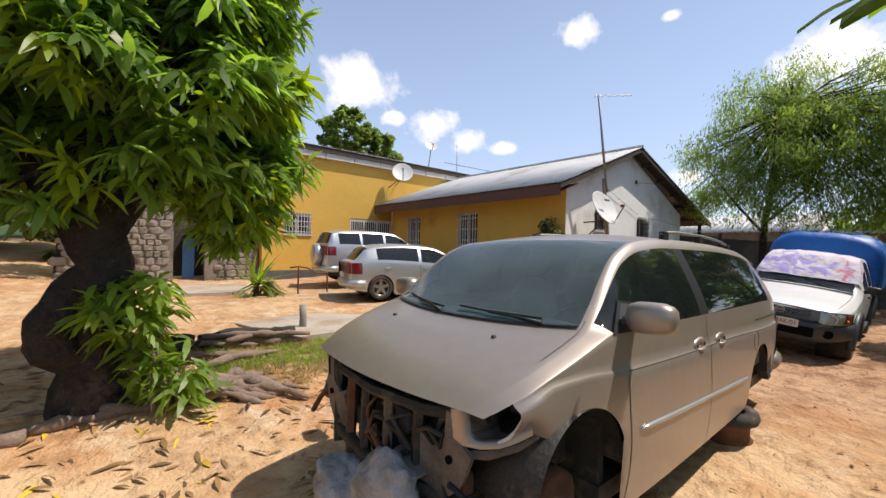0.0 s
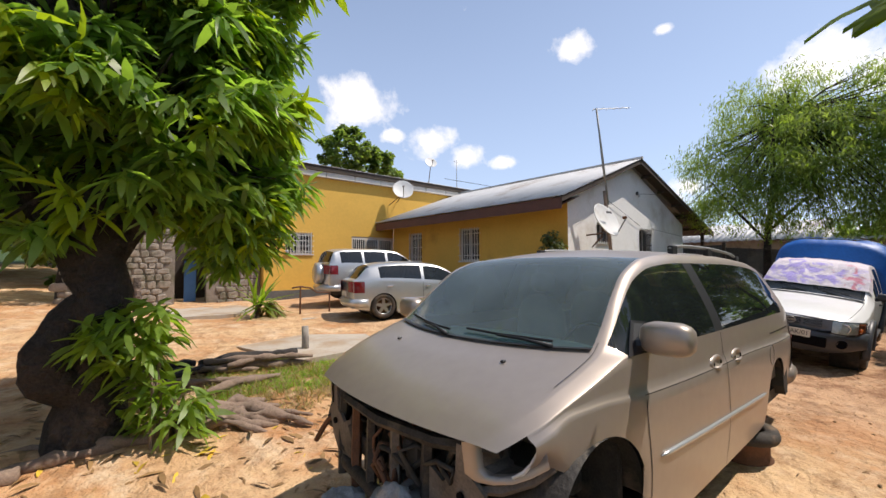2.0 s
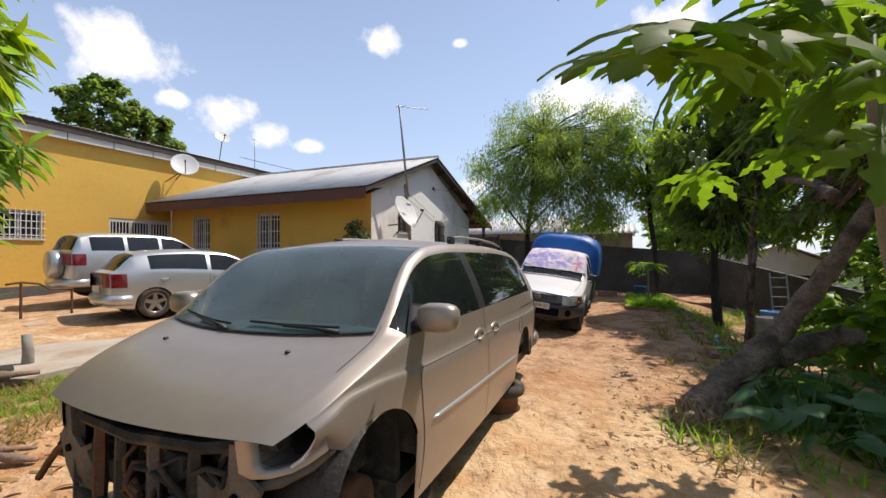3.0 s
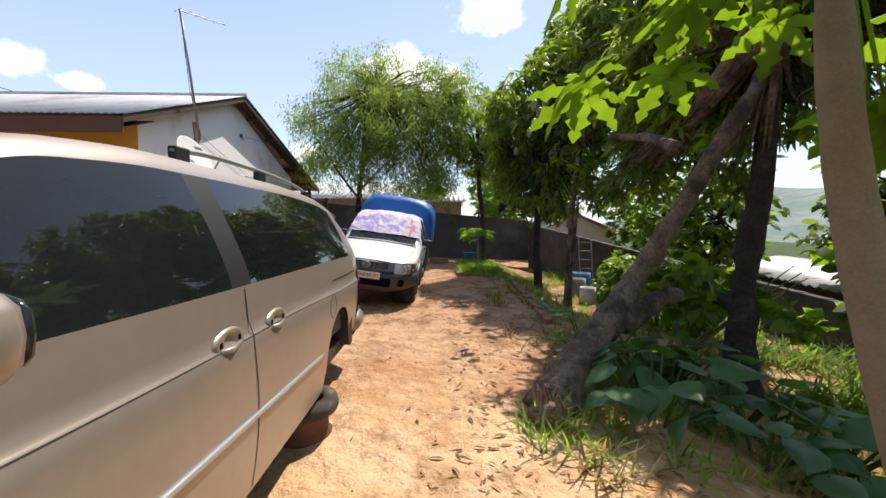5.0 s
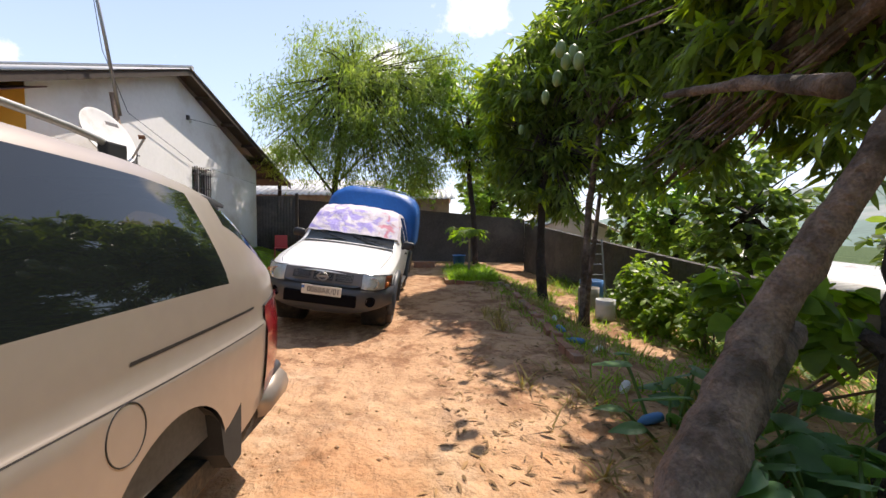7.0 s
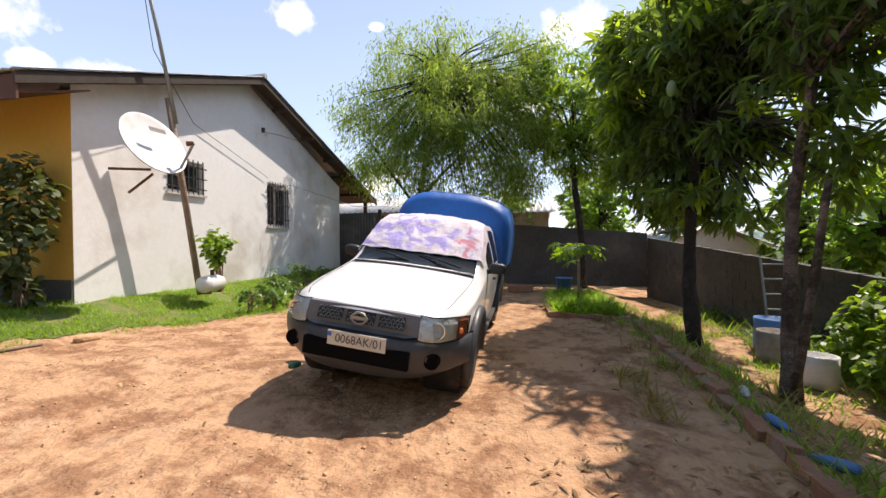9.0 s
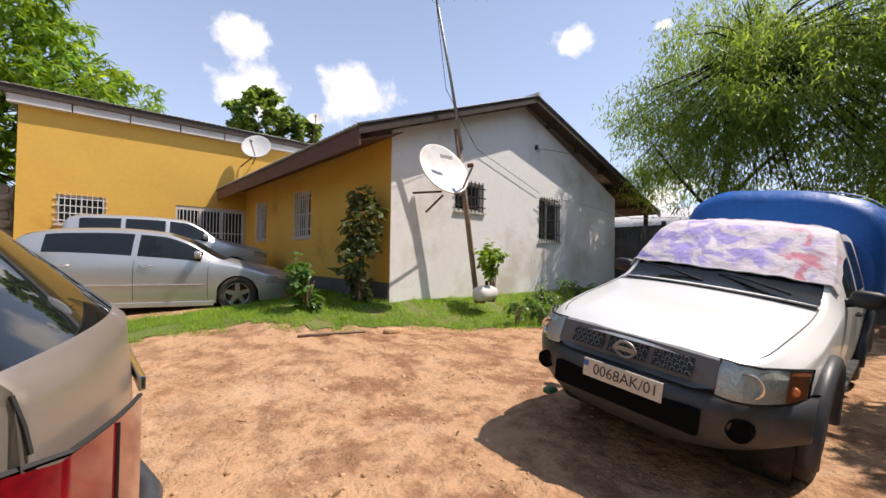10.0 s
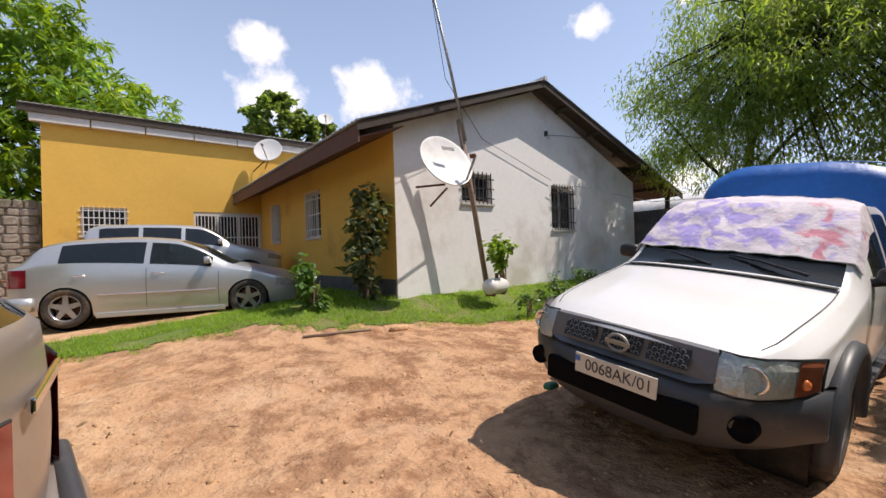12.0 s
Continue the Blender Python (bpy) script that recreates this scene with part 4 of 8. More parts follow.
        part("side_moulding", tube_bm([sh.on_side(x, 0.562 - 0.058 * (x - 1.2), sgn, 0.006) for x in np.linspace(1.2, 3.33, 24)], [0.004] + [0.013] * 22 + [0.004], 8), "silver", van, "scuffed side moulding", smooth=True)
        for x, z0, z1 in ((1.09, 0.22, 0.86), (2.31, 0.17, 1.05)):
            part("panel_gap", ribbon([sh.on_side(x + 0.02 * math.sin(t * 5), z, sgn, 0.002) for t, z in zip(np.linspace(0, 1, 14), np.linspace(z0, z1, 14))], 0.008, n), "blackplastic", van)
        part("panel_gap", ribbon([sh.on_side(x, 0.90 - 0.02 * (x - 3.45), sgn, 0.002) for x in np.linspace(3.62, 4.5, 16)], 0.012, n), "blackplastic", van)
        door_handle(van, sh, 2.12, 0.875, sgn)
        door_handle(van, sh, 2.56, 0.86, sgn)
        mirror(van, 1.13, sgn * 0.885, 1.125, sgn, "vanpaint", 0.95)
        sail = [(0.985, 1.075), (1.30, 1.072), (1.30, 1.21), (1.21, 1.225)]
        part("mirror_sail", poly_bm([sh.on_side(x, z, sgn, 0.005) for x, z in sail], sgn * 0.004, "y"), "blackplastic", van)
        rail = [(x, sgn * 0.60, sh.c["rail"](x) + 0.085 - 0.03 * (abs(t - 0.5) * 2) ** 6) for t, x in zip(np.linspace(0, 1, 16), np.linspace(2.35, 4.1, 16))]
        part("roof_rail", tube_bm(rail, 0.013, 8), "steel", van, smooth=True)
        for x in (2.4, 3.2, 4.05):
            part("rail_foot", box_bm(x - 0.05, x + 0.05, sgn * 0.60 - 0.02, sgn * 0.60 + 0.02, sh.c["rail"](x) + 0.015, sh.c["rail"](x) + 0.08, 0.008), "blackplastic", van)
        # inner wheel housings and hubs
        for ax, az, r in sh.arches:
            hs = lathe_bm([(0.0, sgn * 0.50), (r + 0.005, sgn * 0.50), (r + 0.012, sgn * 0.90), (r - 0.003, sgn * 0.935)], 30, "y", (ax, 0, az))
            bmesh.ops.delete(hs, geom=[f for f in hs.faces if f.calc_center_median().z < az - 0.02], context="FACES")
            part("wheel_housing", hs, "engine", van, smooth=True)
            part("brake_drum", lathe_bm([(0.0, sgn * 0.83), (0.06, sgn * 0.83), (0.07, sgn * 0.80), (0.125, sgn * 0.79), (0.15, sgn * 0.78), (0.155, sgn * 0.68), (0.0, sgn * 0.68)], 24, "y", (ax + 0.02, 0, 0.16 if ax > 2 else 0.28)), "rust", van, smooth=True)
        part("mud_flap", poly_bm([(4.10, sgn * 0.70, 0.58), (4.14, sgn * 0.70, 0.33), (4.20, sgn * 0.70, 0.24), (4.29, sgn * 0.70, 0.25), (4.30, sgn * 0.70, 0.50), (4.2, sgn * 0.70, 0.58)], sgn * 0.24, "y"), "rubber", van)
        part("axle_arm", tube_bm([(3.82, sgn * 0.70, 0.18), (3.45, sgn * 0.5, 0.3)], 0.035, 8), "rust", van)
    # floor, bulkheads, engine bay
    part("underbody", box_bm(0.95, 4.8, -0.86, 0.86, 0.20, 0.30), "engine", van)
    part("cabin_floor", box_bm(1.1, 4.75, -0.84, 0.84, 0.40, 0.44), "interior", van)
    part("bulkhead", box_bm(0.98, 1.03, -0.84, 0.84, 0.30, 0.98), "engine", van)
    part("dashboard", blob_bm(1.16, 0, 0.93, 0.27, 0.82, 0.12, 3), "dash", van, "pale dusty dashboard", smooth=True)
    part("steering_wheel", tube_bm([(1.50 + 0.1 * math.sin(a), -0.38 + 0.18 * math.cos(a), 0.96 + 0.16 * math.sin(a)) for a in np.linspace(0, math.tau, 21)], 0.014, 6), "blackplastic", van, smooth=True)
    for x in (1.85, 2.75, 3.6):
        for y in (-0.4, 0.4):
            seat(van, x, y, 0.62, "vanseat")
    part("door_panel", box_bm(1.3, 4.3, 0.85, 0.88, 0.42, 0.98), "interior", van)
    part("door_panel", box_bm(1.3, 4.3, -0.88, -0.85, 0.42, 0.98), "interior", van)
    rng = random.Random(5)
    part("radiator_support", tube_bm([(0.30, -0.70, 0.76), (0.20, -0.40, 0.735), (0.165, 0, 0.725), (0.20, 0.40, 0.735), (0.30, 0.70, 0.76)], 0.028, 6), "engine", van, "bent black radiator support")
    for y, mt in ((-0.34, "engine"), (-0.12, "beigegrime"), (0.1, "engine"), (0.3, "rust"), (0.5, "engine")):
        part("support_strut", tube_bm([(0.17 + 0.12 * abs(y), y, 0.735), (0.19 + 0.1 * abs(y), y + 0.03, 0.52), (0.15 + 0.12 * abs(y), y - 0.02, 0.27)], [0.028, 0.034, 0.03], 5), mt, van)
    part("crash_beam", tube_bm([(0.34, -0.72, 0.36), (0.20, -0.4, 0.36), (0.16, 0, 0.35), (0.20, 0.4, 0.36), (0.34, 0.72, 0.36)], 0.035, 8), "engine", van, smooth=True)
    part("engine_block", blob_bm(0.66, 0.1, 0.52, 0.25, 0.36, 0.2, 4), "engine", van, smooth=False)
    part("intake_manifold", blob_bm(0.6, -0.1, 0.74, 0.2, 0.25, 0.06, 3), "engine", van, smooth=True)
    part("battery", box_bm(0.48, 0.72, -0.58, -0.38, 0.56, 0.76, 0.01), "blackplastic", van)
    part("radiator", box_bm(0.30, 0.34, -0.40, 0.38, 0.30, 0.66), "engine", van, "crumpled dirty radiator")
    part("inner_fender", box_bm(0.42, 1.05, 0.62, 0.65, 0.35, 0.86), "engine", van)
    part("inner_fender", box_bm(0.42, 1.05, -0.65, -0.62, 0.35, 0.86), "engine", van)
    for i in range(30):
        y = rng.uniform(-0.62, 0.72)
        x = 0.20 + 0.16 * abs(y)
        z = rng.uniform(0.4, 0.70)
        pts = [(x, y, z)]
        for k in range(5):
            pts.append((min(0.5, max(0.14 + 0.16 * abs(y), pts[-1][0] + rng.uniform(-0.05, 0.07))), pts[-1][1] + rng.uniform(-0.12, 0.12), min(0.72, max(0.14, pts[-1][2] + rng.uniform(-0.12, 0.08)))))
        part("hose", tube_bm(pts, rng.uniform(0.006, 0.02), 6), ("engine", "rubber", "rust")[i % 3], van, smooth=True)
    for i in range(12):
        y = rng.uniform(-0.6, 0.7)
        bk_ = blob_bm(0.24 + 0.1 * abs(y), y, rng.uniform(0.4, 0.68), rng.uniform(0.03, 0.07), rng.uniform(0.02, 0.07), rng.uniform(0.03, 0.08), 5)
        part("bracket", bk_, ("engine", "rust", "rubber")[i % 3], van)
    for sgn in (-1, 1):
        # pressed-metal frame round the empty headlamp opening
        ring = [(0.185, 0.585, 0.795), (0.195, 0.595, 0.67), (0.22, 0.63, 0.64), (0.26, 0.69, 0.635), (0.30, 0.76, 0.652), (0.335, 0.82, 0.685), (0.365, 0.885, 0.735)]
        inner = [(0.20, 0.635, 0.80), (0.21, 0.64, 0.69), (0.235, 0.67, 0.665), (0.27, 0.71, 0.668), (0.30, 0.755, 0.68), (0.335, 0.80, 0.72), (0.36, 0.875, 0.79)]
        fr = bmesh.new()
        a = [fr.verts.new((x, sgn * y, z)) for x, y, z in ring]
        b = [fr.verts.new((x, sgn * y, z)) for x, y, z in inner]
        c = [fr.verts.new((x + 0.05, sgn * y, z)) for x, y, z in inner]
        for i in range(len(a) - 1):
            fr.faces.new((a[i], a[i + 1], b[i + 1], b[i]))
            fr.faces.new((b[i], b[i + 1], c[i + 1], c[i]))
        bmesh.ops.recalc_face_normals(fr, faces=fr.faces)
        frame_ = part("lamp_frame", fr, "vanpaint", van, "bent beige metal round the empty headlamp opening", smooth=True)
        part("torn_lip", tube_bm([(0.30, sgn * 0.755, 0.676), (0.325, sgn * 0.79, 0.70), (0.34, sgn * 0.815, 0.735), (0.35, sgn * 0.84, 0.79)], [0.006, 0.009, 0.007, 0.004], 6), "dishwhite", frame_)
        cs = part("corner_support", poly_bm([(0.20, sgn * 0.36, 0.62), (0.20, sgn * 0.36, 0.40), (0.21, sgn * 0.50, 0.34), (0.22, sgn * 0.62, 0.46), (0.22, sgn * 0.68, 0.60), (0.21, sgn * 0.60, 0.66), (0.20, sgn * 0.585, 0.77), (0.20, sgn * 0.54, 0.77), (0.20, sgn * 0.53, 0.64), (0.20, sgn * 0.45, 0.58)], 0.02, "x"), "beigegrime", van, "grimy beige pressed-metal corner support")
        part("punched_hole", lathe_bm([(0, 0.0), (0.018, 0.0), (0.018, 0.012)], 12, "x", (0.195, sgn * 0.56, 0.56)), "intake", cs)
        rec = bmesh.new()
        ra = [rec.verts.new((x + 0.04, sgn * y, z)) for x, y, z in inner]
        rb_ = [rec.verts.new((0.50, sgn * (0.60 + 0.2 * i / 6), (0.80, 0.68, 0.66, 0.66, 0.66, 0.70, 0.80)[i])) for i in range(7)]
        for i in range(6):
            rec.faces.new((ra[i], ra[i + 1], rb_[i + 1], rb_[i]))
        rec.faces.new(rb_)
        part("headlamp_recess", rec, "beigegrime", van, "dark empty headlamp recess")
        part("fender_bracket", tube_bm([(0.24, sgn * 0.60, 0.59), (0.30, sgn * 0.70, 0.605), (0.37, sgn * 0.80, 0.65), (0.42, sgn * 0.87, 0.71)], [0.018, 0.022, 0.016, 0.010], 5), "beigegrime", van)
    cap = [sh.on_side(3.57 + 0.075 * math.cos(a), 0.72 + 0.085 * math.sin(a), -1, 0.000) for a in np.linspace(0, math.tau, 29)]
    part("fuel_door", tube_bm(cap, 0.0025, 5), "blackplastic", van)
    part("bent_plate", poly_bm([(0.12, -0.40, 0.42), (0.12, -0.18, 0.45), (0.26, -0.18, 0.48), (0.26, -0.42, 0.44)], 0.012, "z"), "steel", van)
    # hood gaps, washer jets, wipers
    for sgn in (-1, 1):
        pts = [sh.point(x, NS + NG + 0.6) for x in np.linspace(0.6, 1.0, 10)]
        part("hood_gap", ribbon([(p.x, p.y * sgn, p.z + 0.004) for p in pts], 0.004, (0, 0, 1)), "bumper", van)
        part("washer_jet", blob_bm(sh.point(0.78, NS + NG + 7).x, sgn * sh.point(0.78, NS + NG + 7).y, sh.point(0.78, NS + NG + 7).z + 0.004, 0.015, 0.012, 0.008), "blackplastic", van)

    def ws(x, k):
        p = sh.point(x, k)
        return p
    cowl = [ws(0.965, k) for k in range(NS + NG + 1, NS + NG + NR + 1)]
    full = [Vector((p.x, -p.y, p.z + 0.005)) for p in cowl] + [Vector((p.x, p.y, p.z + 0.005)) for p in cowl[-2::-1]]
    part("cowl_grille", ribbon(full, 0.045, (0, 0, 1)), "blackplastic", van)

    def glass_at(y, up):
        """A point just off the windscreen at a sideways place and a share of its height."""
        x = 0.965 + 0.72 * up
        k = min(range(NS + NG, NS + NG + NR + 1), key=lambda q: abs(sh.point(x, q).y - abs(y)))
        p = sh.point(x, k)
        return Vector((p.x - 0.008, y, p.z + 0.016))
    for y0, y1 in ((-0.60, -0.02), (0.10, 0.66)):
        part("wiper_arm", tube_bm([glass_at(y0, -0.02), glass_at(y0 + 0.16, 0.03), glass_at(y0 + 0.34, 0.045)], [0.012, 0.008, 0.006], 6), "blackplastic", van, smooth=True)
        part("wiper_blade", tube_bm([glass_at(y0 + (y1 - y0) * t, 0.035 + 0.035 * t) for t in (0.02, 0.3, 0.6, 1.0)], 0.007, 6), "blackplastic", van)
    # tail: spoiler, rear bumper, tailgate
    sp = bmesh.new()
    rows = []
    for y in np.linspace(-0.70, 0.70, 19):
        b = -0.13 * (1 - (y / 0.8) ** 2)
        zt = 1.532 - 0.11 * (abs(y) / 0.72) ** 3
        rows.append([sp.verts.new((4.36 - b, y, zt + 0.006)), sp.verts.new((4.52 - b, y, zt - 0.008)), sp.verts.new((4.64 - b, y, zt - 0.040)), sp.verts.new((4.635 - b, y, zt - 0.056)), sp.verts.new((4.46 - b, y, zt - 0.045))])
    for a, b in zip(rows, rows[1:]):
        for k in range(5):
            sp.faces.new((a[k], a[(k + 1) % 5], b[(k + 1) % 5], b[k]))
    sp.faces.new(rows[0])
    sp.faces.new(rows[-1][::-1])
    bmesh.ops.recalc_face_normals(sp, faces=sp.faces)
    part("spoiler", sp, "bumper", van, "dark roof spoiler", smooth=True)
    rb = tube_bm([(4.66, -0.86, 0.32), (4.94, -0.82, 0.32), (5.10, -0.64, 0.32), (5.17, -0.35, 0.32), (5.19, 0, 0.32), (5.17, 0.35, 0.32), (5.10, 0.64, 0.32), (4.94, 0.82, 0.32), (4.66, 0.86, 0.32)], [0.08, 0.11, 0.12, 0.12, 0.12, 0.12, 0.12, 0.11, 0.08], 12)
    part("rear_bumper", rb, "vanpaint", van, smooth=True)
    lp = tube_bm([(4.70, -0.86, 0.42), (4.98, -0.84, 0.42), (5.18, -0.66, 0.42), (5.27, 0, 0.42), (5.18, 0.66, 0.42), (4.98, 0.84, 0.42), (4.70, 0.86, 0.42)], 0.035, 8)
    part("bumper_step", lp, "bumper", van, "dark grey plastic bumper step", smooth=True)
    part("rear_wiper", tube_bm([(5.15, 0.05, 1.01), (5.09, -0.05, 1.06), (5.04, -0.3, 1.10)], [0.012, 0.008, 0.005], 6), "blackplastic", van)
    part("tailgate_trim", box_bm(5.205, 5.222, -0.28, 0.28, 0.82, 0.86, 0.006), "chrome", van)
    part("exhaust", tube_bm([(3.5, 0.35, 0.2), (4.8, 0.35, 0.22), (5.0, 0.35, 0.2)], 0.03, 8), "rust", van)
    return van


build_van()


def support_pile(x, y, z, n, label):
    e = thing("support_pile", x, y, z, 0, label, "blocks")
    part("wheel_rim", lathe_bm([(0.14, 0), (0.20, 0), (0.205, 0.02), (0.18, 0.05), (0.18, 0.13), (0.205, 0.16), (0.20, 0.18), (0.14, 0.17), (0.14, 0)], 24), "rust", e, "rusty bare wheel rim", smooth=True)
    if n > 1:
        part("tyre", lathe_bm([(0.15, 0.18), (0.24, 0.18), (0.255, 0.22), (0.24, 0.27), (0.15, 0.27), (0.15, 0.18)], 24), "tyre", e, smooth=True)
    return e


for bx_, by_, n_ in ((-8.05, -5.3, 2), (-5.95, -5.45, 2), (-8.05, -4.0, 1), (-5.95, -4.0, 1)):
    support_pile(bx_, by_, ground_z(bx_, by_) - 0.01, n_, "rusty wheel rim and flattened tyre carrying the van sill")


def build_pickup():
    t = thing("pickup_truck", -1.475, -5.011, -0.161, -0.74, "dusty white double-cab pickup with grey plastic front bumper", "car")
    t.matrix_basis = PICKUP_POSE
    sh = Shell({
        "low": [(0, 0.48), (0.4, 0.42), (1.3, 0.36), (5.0, 0.42)],
        "hw": [(0, 0.62), (0.10, 0.74), (0.35, 0.82), (0.8, 0.855), (4.9, 0.85), (5.0, 0.84)],
        "belt": [(0, 0.76), (0.4, 0.86), (1.2, 0.97), (1.6, 1.02), (3.3, 1.05), (3.36, 1.04), (5.0, 1.04)],
        "rail": [(0, 0.82), (0.3, 0.91), (1.2, 1.04), (1.42, 1.10), (1.75, 1.38), (2.05, 1.58), (2.3, 1.625), (3.0, 1.62), (3.18, 1.56), (3.32, 1.12), (3.36, 1.055), (5.0, 1.055)],
        "rw": [(0, 0.56), (0.3, 0.70), (1.2, 0.76), (1.75, 0.72), (2.1, 0.66), (3.0, 0.65), (3.3, 0.74), (3.36, 0.80), (5.0, 0.80)],
        "top": [(0, 0.86), (0.25, 0.95), (0.7, 1.03), (1.2, 1.09), (1.42, 1.14), (1.8, 1.43), (2.1, 1.645), (2.4, 1.685), (3.0, 1.675), (3.2, 1.60), (3.32, 1.14), (3.36, 1.06), (5.0, 1.06)],
        "bow": [(0, 0.14), (1.3, 0.13), (2.2, 0.04), (3.0, 0.0), (5.0, 0.0)],
    }, [(0.83, 0.34, 0.42), (3.78, 0.34, 0.42)], bulge=0.03, crown=2.2)
    NS, NG, NR = sh.NS, sh.NG, sh.NR
    gl = [("windscreen", "glass_side", "top", 1.36, 2.02, NS + NG + 1, 99), ("rear_window", "glass_dark", "top", 3.17, 3.31, NS + NG + 2, 99),
          ("front_door_window", "glass_side", "both", 1.78, 2.42, NS + 1, NS + NG - 1), ("rear_door_window", "glass_dark", "both", 2.52, 3.12, NS + 1, NS + NG - 1)]
    xs = xs_of(5.0, [0, 0.41, 1.25, 1.36, 1.78, 2.02, 2.42, 2.52, 3.12, 3.17, 3.31, 3.36, 4.2, 5.0], 0.05)
    sh.build(t, xs, "whitecar", gl, "", cap_front=True)
    for ax in (0.83, 3.78):
        for sgn in (-1, 1):
            wheel(t, ax, sgn * 0.755, 0.36, 0.36, 0.24, sgn, 6, "steel", 0.58)
            part("wheel_housing", lathe_bm([(0.0, sgn * 0.45), (0.425, sgn * 0.45), (0.432, sgn * 0.80)], 30, "y", (ax, 0, 0.34)), "engine", t, smooth=True)
            arch = [(ax + 0.455 * math.cos(a), sgn * 0.865, 0.34 + 0.455 * math.sin(a)) for a in np.linspace(-0.15, math.pi + 0.15, 22)]
            part("wheel_flare", tube_bm(arch, 0.055, 8), "bumper", t, "grey plastic wheel-arch flare", smooth=True)
    # front bumper
    bump = bmesh.new()
    rows = []
    ys = np.linspace(-0.88, 0.88, 25)
    for y in ys:
        a = abs(y) / 0.88
        xf = -0.20 + 0.42 * a ** 3.2
        rows.append([bump.verts.new((xf + dx, y, z)) for dx, z in ((0.20, 0.70), (0.08, 0.70), (0.015, 0.665), (-0.01, 0.60), (0.0, 0.50 + 0.02 * a), (0.03, 0.40 + 0.06 * a ** 3), (0.07, 0.335 + 0.13 * a ** 3), (0.20, 0.31 + 0.16 * a ** 3))])
    for a, b in zip(rows, rows[1:]):
        for k in range(7):
            bump.faces.new((a[k], a[k + 1], b[k + 1], b[k]))
    for end in (0, -1):
        r = rows[end]
        q = [bump.verts.new((0.44, v.co.y * 0.985, v.co.z)) for v in r]
        for k in range(7):
            bump.faces.new((r[k], r[k + 1], q[k + 1], q[k]))
    bmesh.ops.recalc_face_normals(bump, faces=bump.faces)
    bp = part("front_bumper", bump, "bumper", t, "dark grey plastic front bumper", smooth=True)
    # raised black block, painted as the shaded depth of the intake
    part("air_intake", box_bm(-0.214, -0.16, -0.46, 0.46, 0.445, 0.60, 0.02), "intake", bp)
    for sgn in (-1, 1):
        part("fog_lamp", lathe_bm([(0, -0.082), (0.05, -0.082), (0.056, -0.093), (0.064, -0.088), (0.066, -0.02)], 18, "x", (-0.008, sgn * 0.62, 0.52)), "intake", bp, smooth=True)
        def lens_at(u, v, out=0.0):
            """Headlamp face: u from the grille outward, v upward."""
            y = 0.49 + 0.345 * u
            z = 0.685 + (0.195 - 0.03 * u ** 4) * v - 0.012 * math.sin(math.pi * u)
            x = -0.12 + 0.39 * u ** 2.3 + 0.07 * v * v - 0.012 * math.sin(math.pi * u) - out
            return (x, sgn * (y + out * u), z)

        def lens(u0, u1, v0, v1, out, n=9, m=6):
            bm = bmesh.new()
            g = [[bm.verts.new(lens_at(u0 + (u1 - u0) * a / n, v0 + (v1 - v0) * b / m, out)) for b in range(m + 1)] for a in range(n + 1)]
            for a, b in zip(g, g[1:]):
                for k in range(m):
                    bm.faces.new((a[k], b[k], b[k + 1], a[k + 1]))
            bmesh.ops.recalc_face_normals(bm, faces=bm.faces)
            return bm
        lampo = part("headlamp", lens(0, 1, 0, 1, 0), "lampreflector", t, "clear faceted headlamp with orange corner indicator", smooth=True)
        part("lens", lens(0, 1, 0, 1, 0.012), "lampglass", lampo, smooth=True)
        part("indicator", lens(0.80, 0.985, 0.05, 0.95, 0.004, 3), "indicator", lampo, "orange indicator lens", smooth=True)
        cx, cy_, cz = lens_at(0.42, 0.5, 0.0)
        part("reflector", lathe_bm([(0.0, 0.035), (0.03, 0.03), (0.055, 0.012), (0.066, -0.004), (0.070, 0.002)], 20, "x", (cx, cy_, cz)), "chrome", lampo, smooth=True)
        cx, cy_, cz = lens_at(0.86, 0.38, 0.007)
        part("indicator_bulb", blob_bm(cx, cy_, cz, 0.02, 0.028, 0.028, 2), "orangelamp", lampo, smooth=True)
        bez = tube_bm([lens_at(u, v, 0.004) for u, v in ((0, 0), (0.25, 0), (0.5, 0), (0.75, 0), (0.9, 0), (1, 0), (1, 0.5), (1, 1), (0.8, 1), (0.5, 1), (0.25, 1), (0, 1), (0, 0))], 0.007, 5)
        part("bezel", bez, "blackplastic", lampo)
        mirror(t, 1.72, sgn * 0.82, 1.11, sgn, "blackplastic", 0.8)
        for x in (2.40, 3.08):
            p = sh.on_side(x, 0.93, sgn)
            part("door_handle", tube_bm([p + Vector((-0.08, 0, 0)), p + Vector((-0.05, sgn * 0.03, 0)), p + Vector((0.05, sgn * 0.03, 0)), p + Vector((0.08, 0, 0))], 0.013, 6), "blackplastic", t)
        for x in (1.45, 2.46, 3.2, 3.40):
            part("panel_gap", ribbon([sh.on_side(x, z, sgn, 0.002) for z in np.linspace(0.5 if x < 3.2 else 0.78, 1.0, 8)], 0.008, (0, sgn, 0)), "blackplastic", t)
        pts = [sh.point(x, NS + NG + 1.0) for x in np.linspace(0.16, 1.3, 14)]
        part("hood_gap", ribbon([(p.x, p.y * sgn, p.z + 0.004) for p in pts], 0.007, (0, 0, 1)), "blackplastic", t)
        part("side_step", box_bm(1.4, 3.3, sgn * 0.80 - 0.08, sgn * 0.80 + 0.08, 0.30, 0.35, 0.01), "bumper", t)
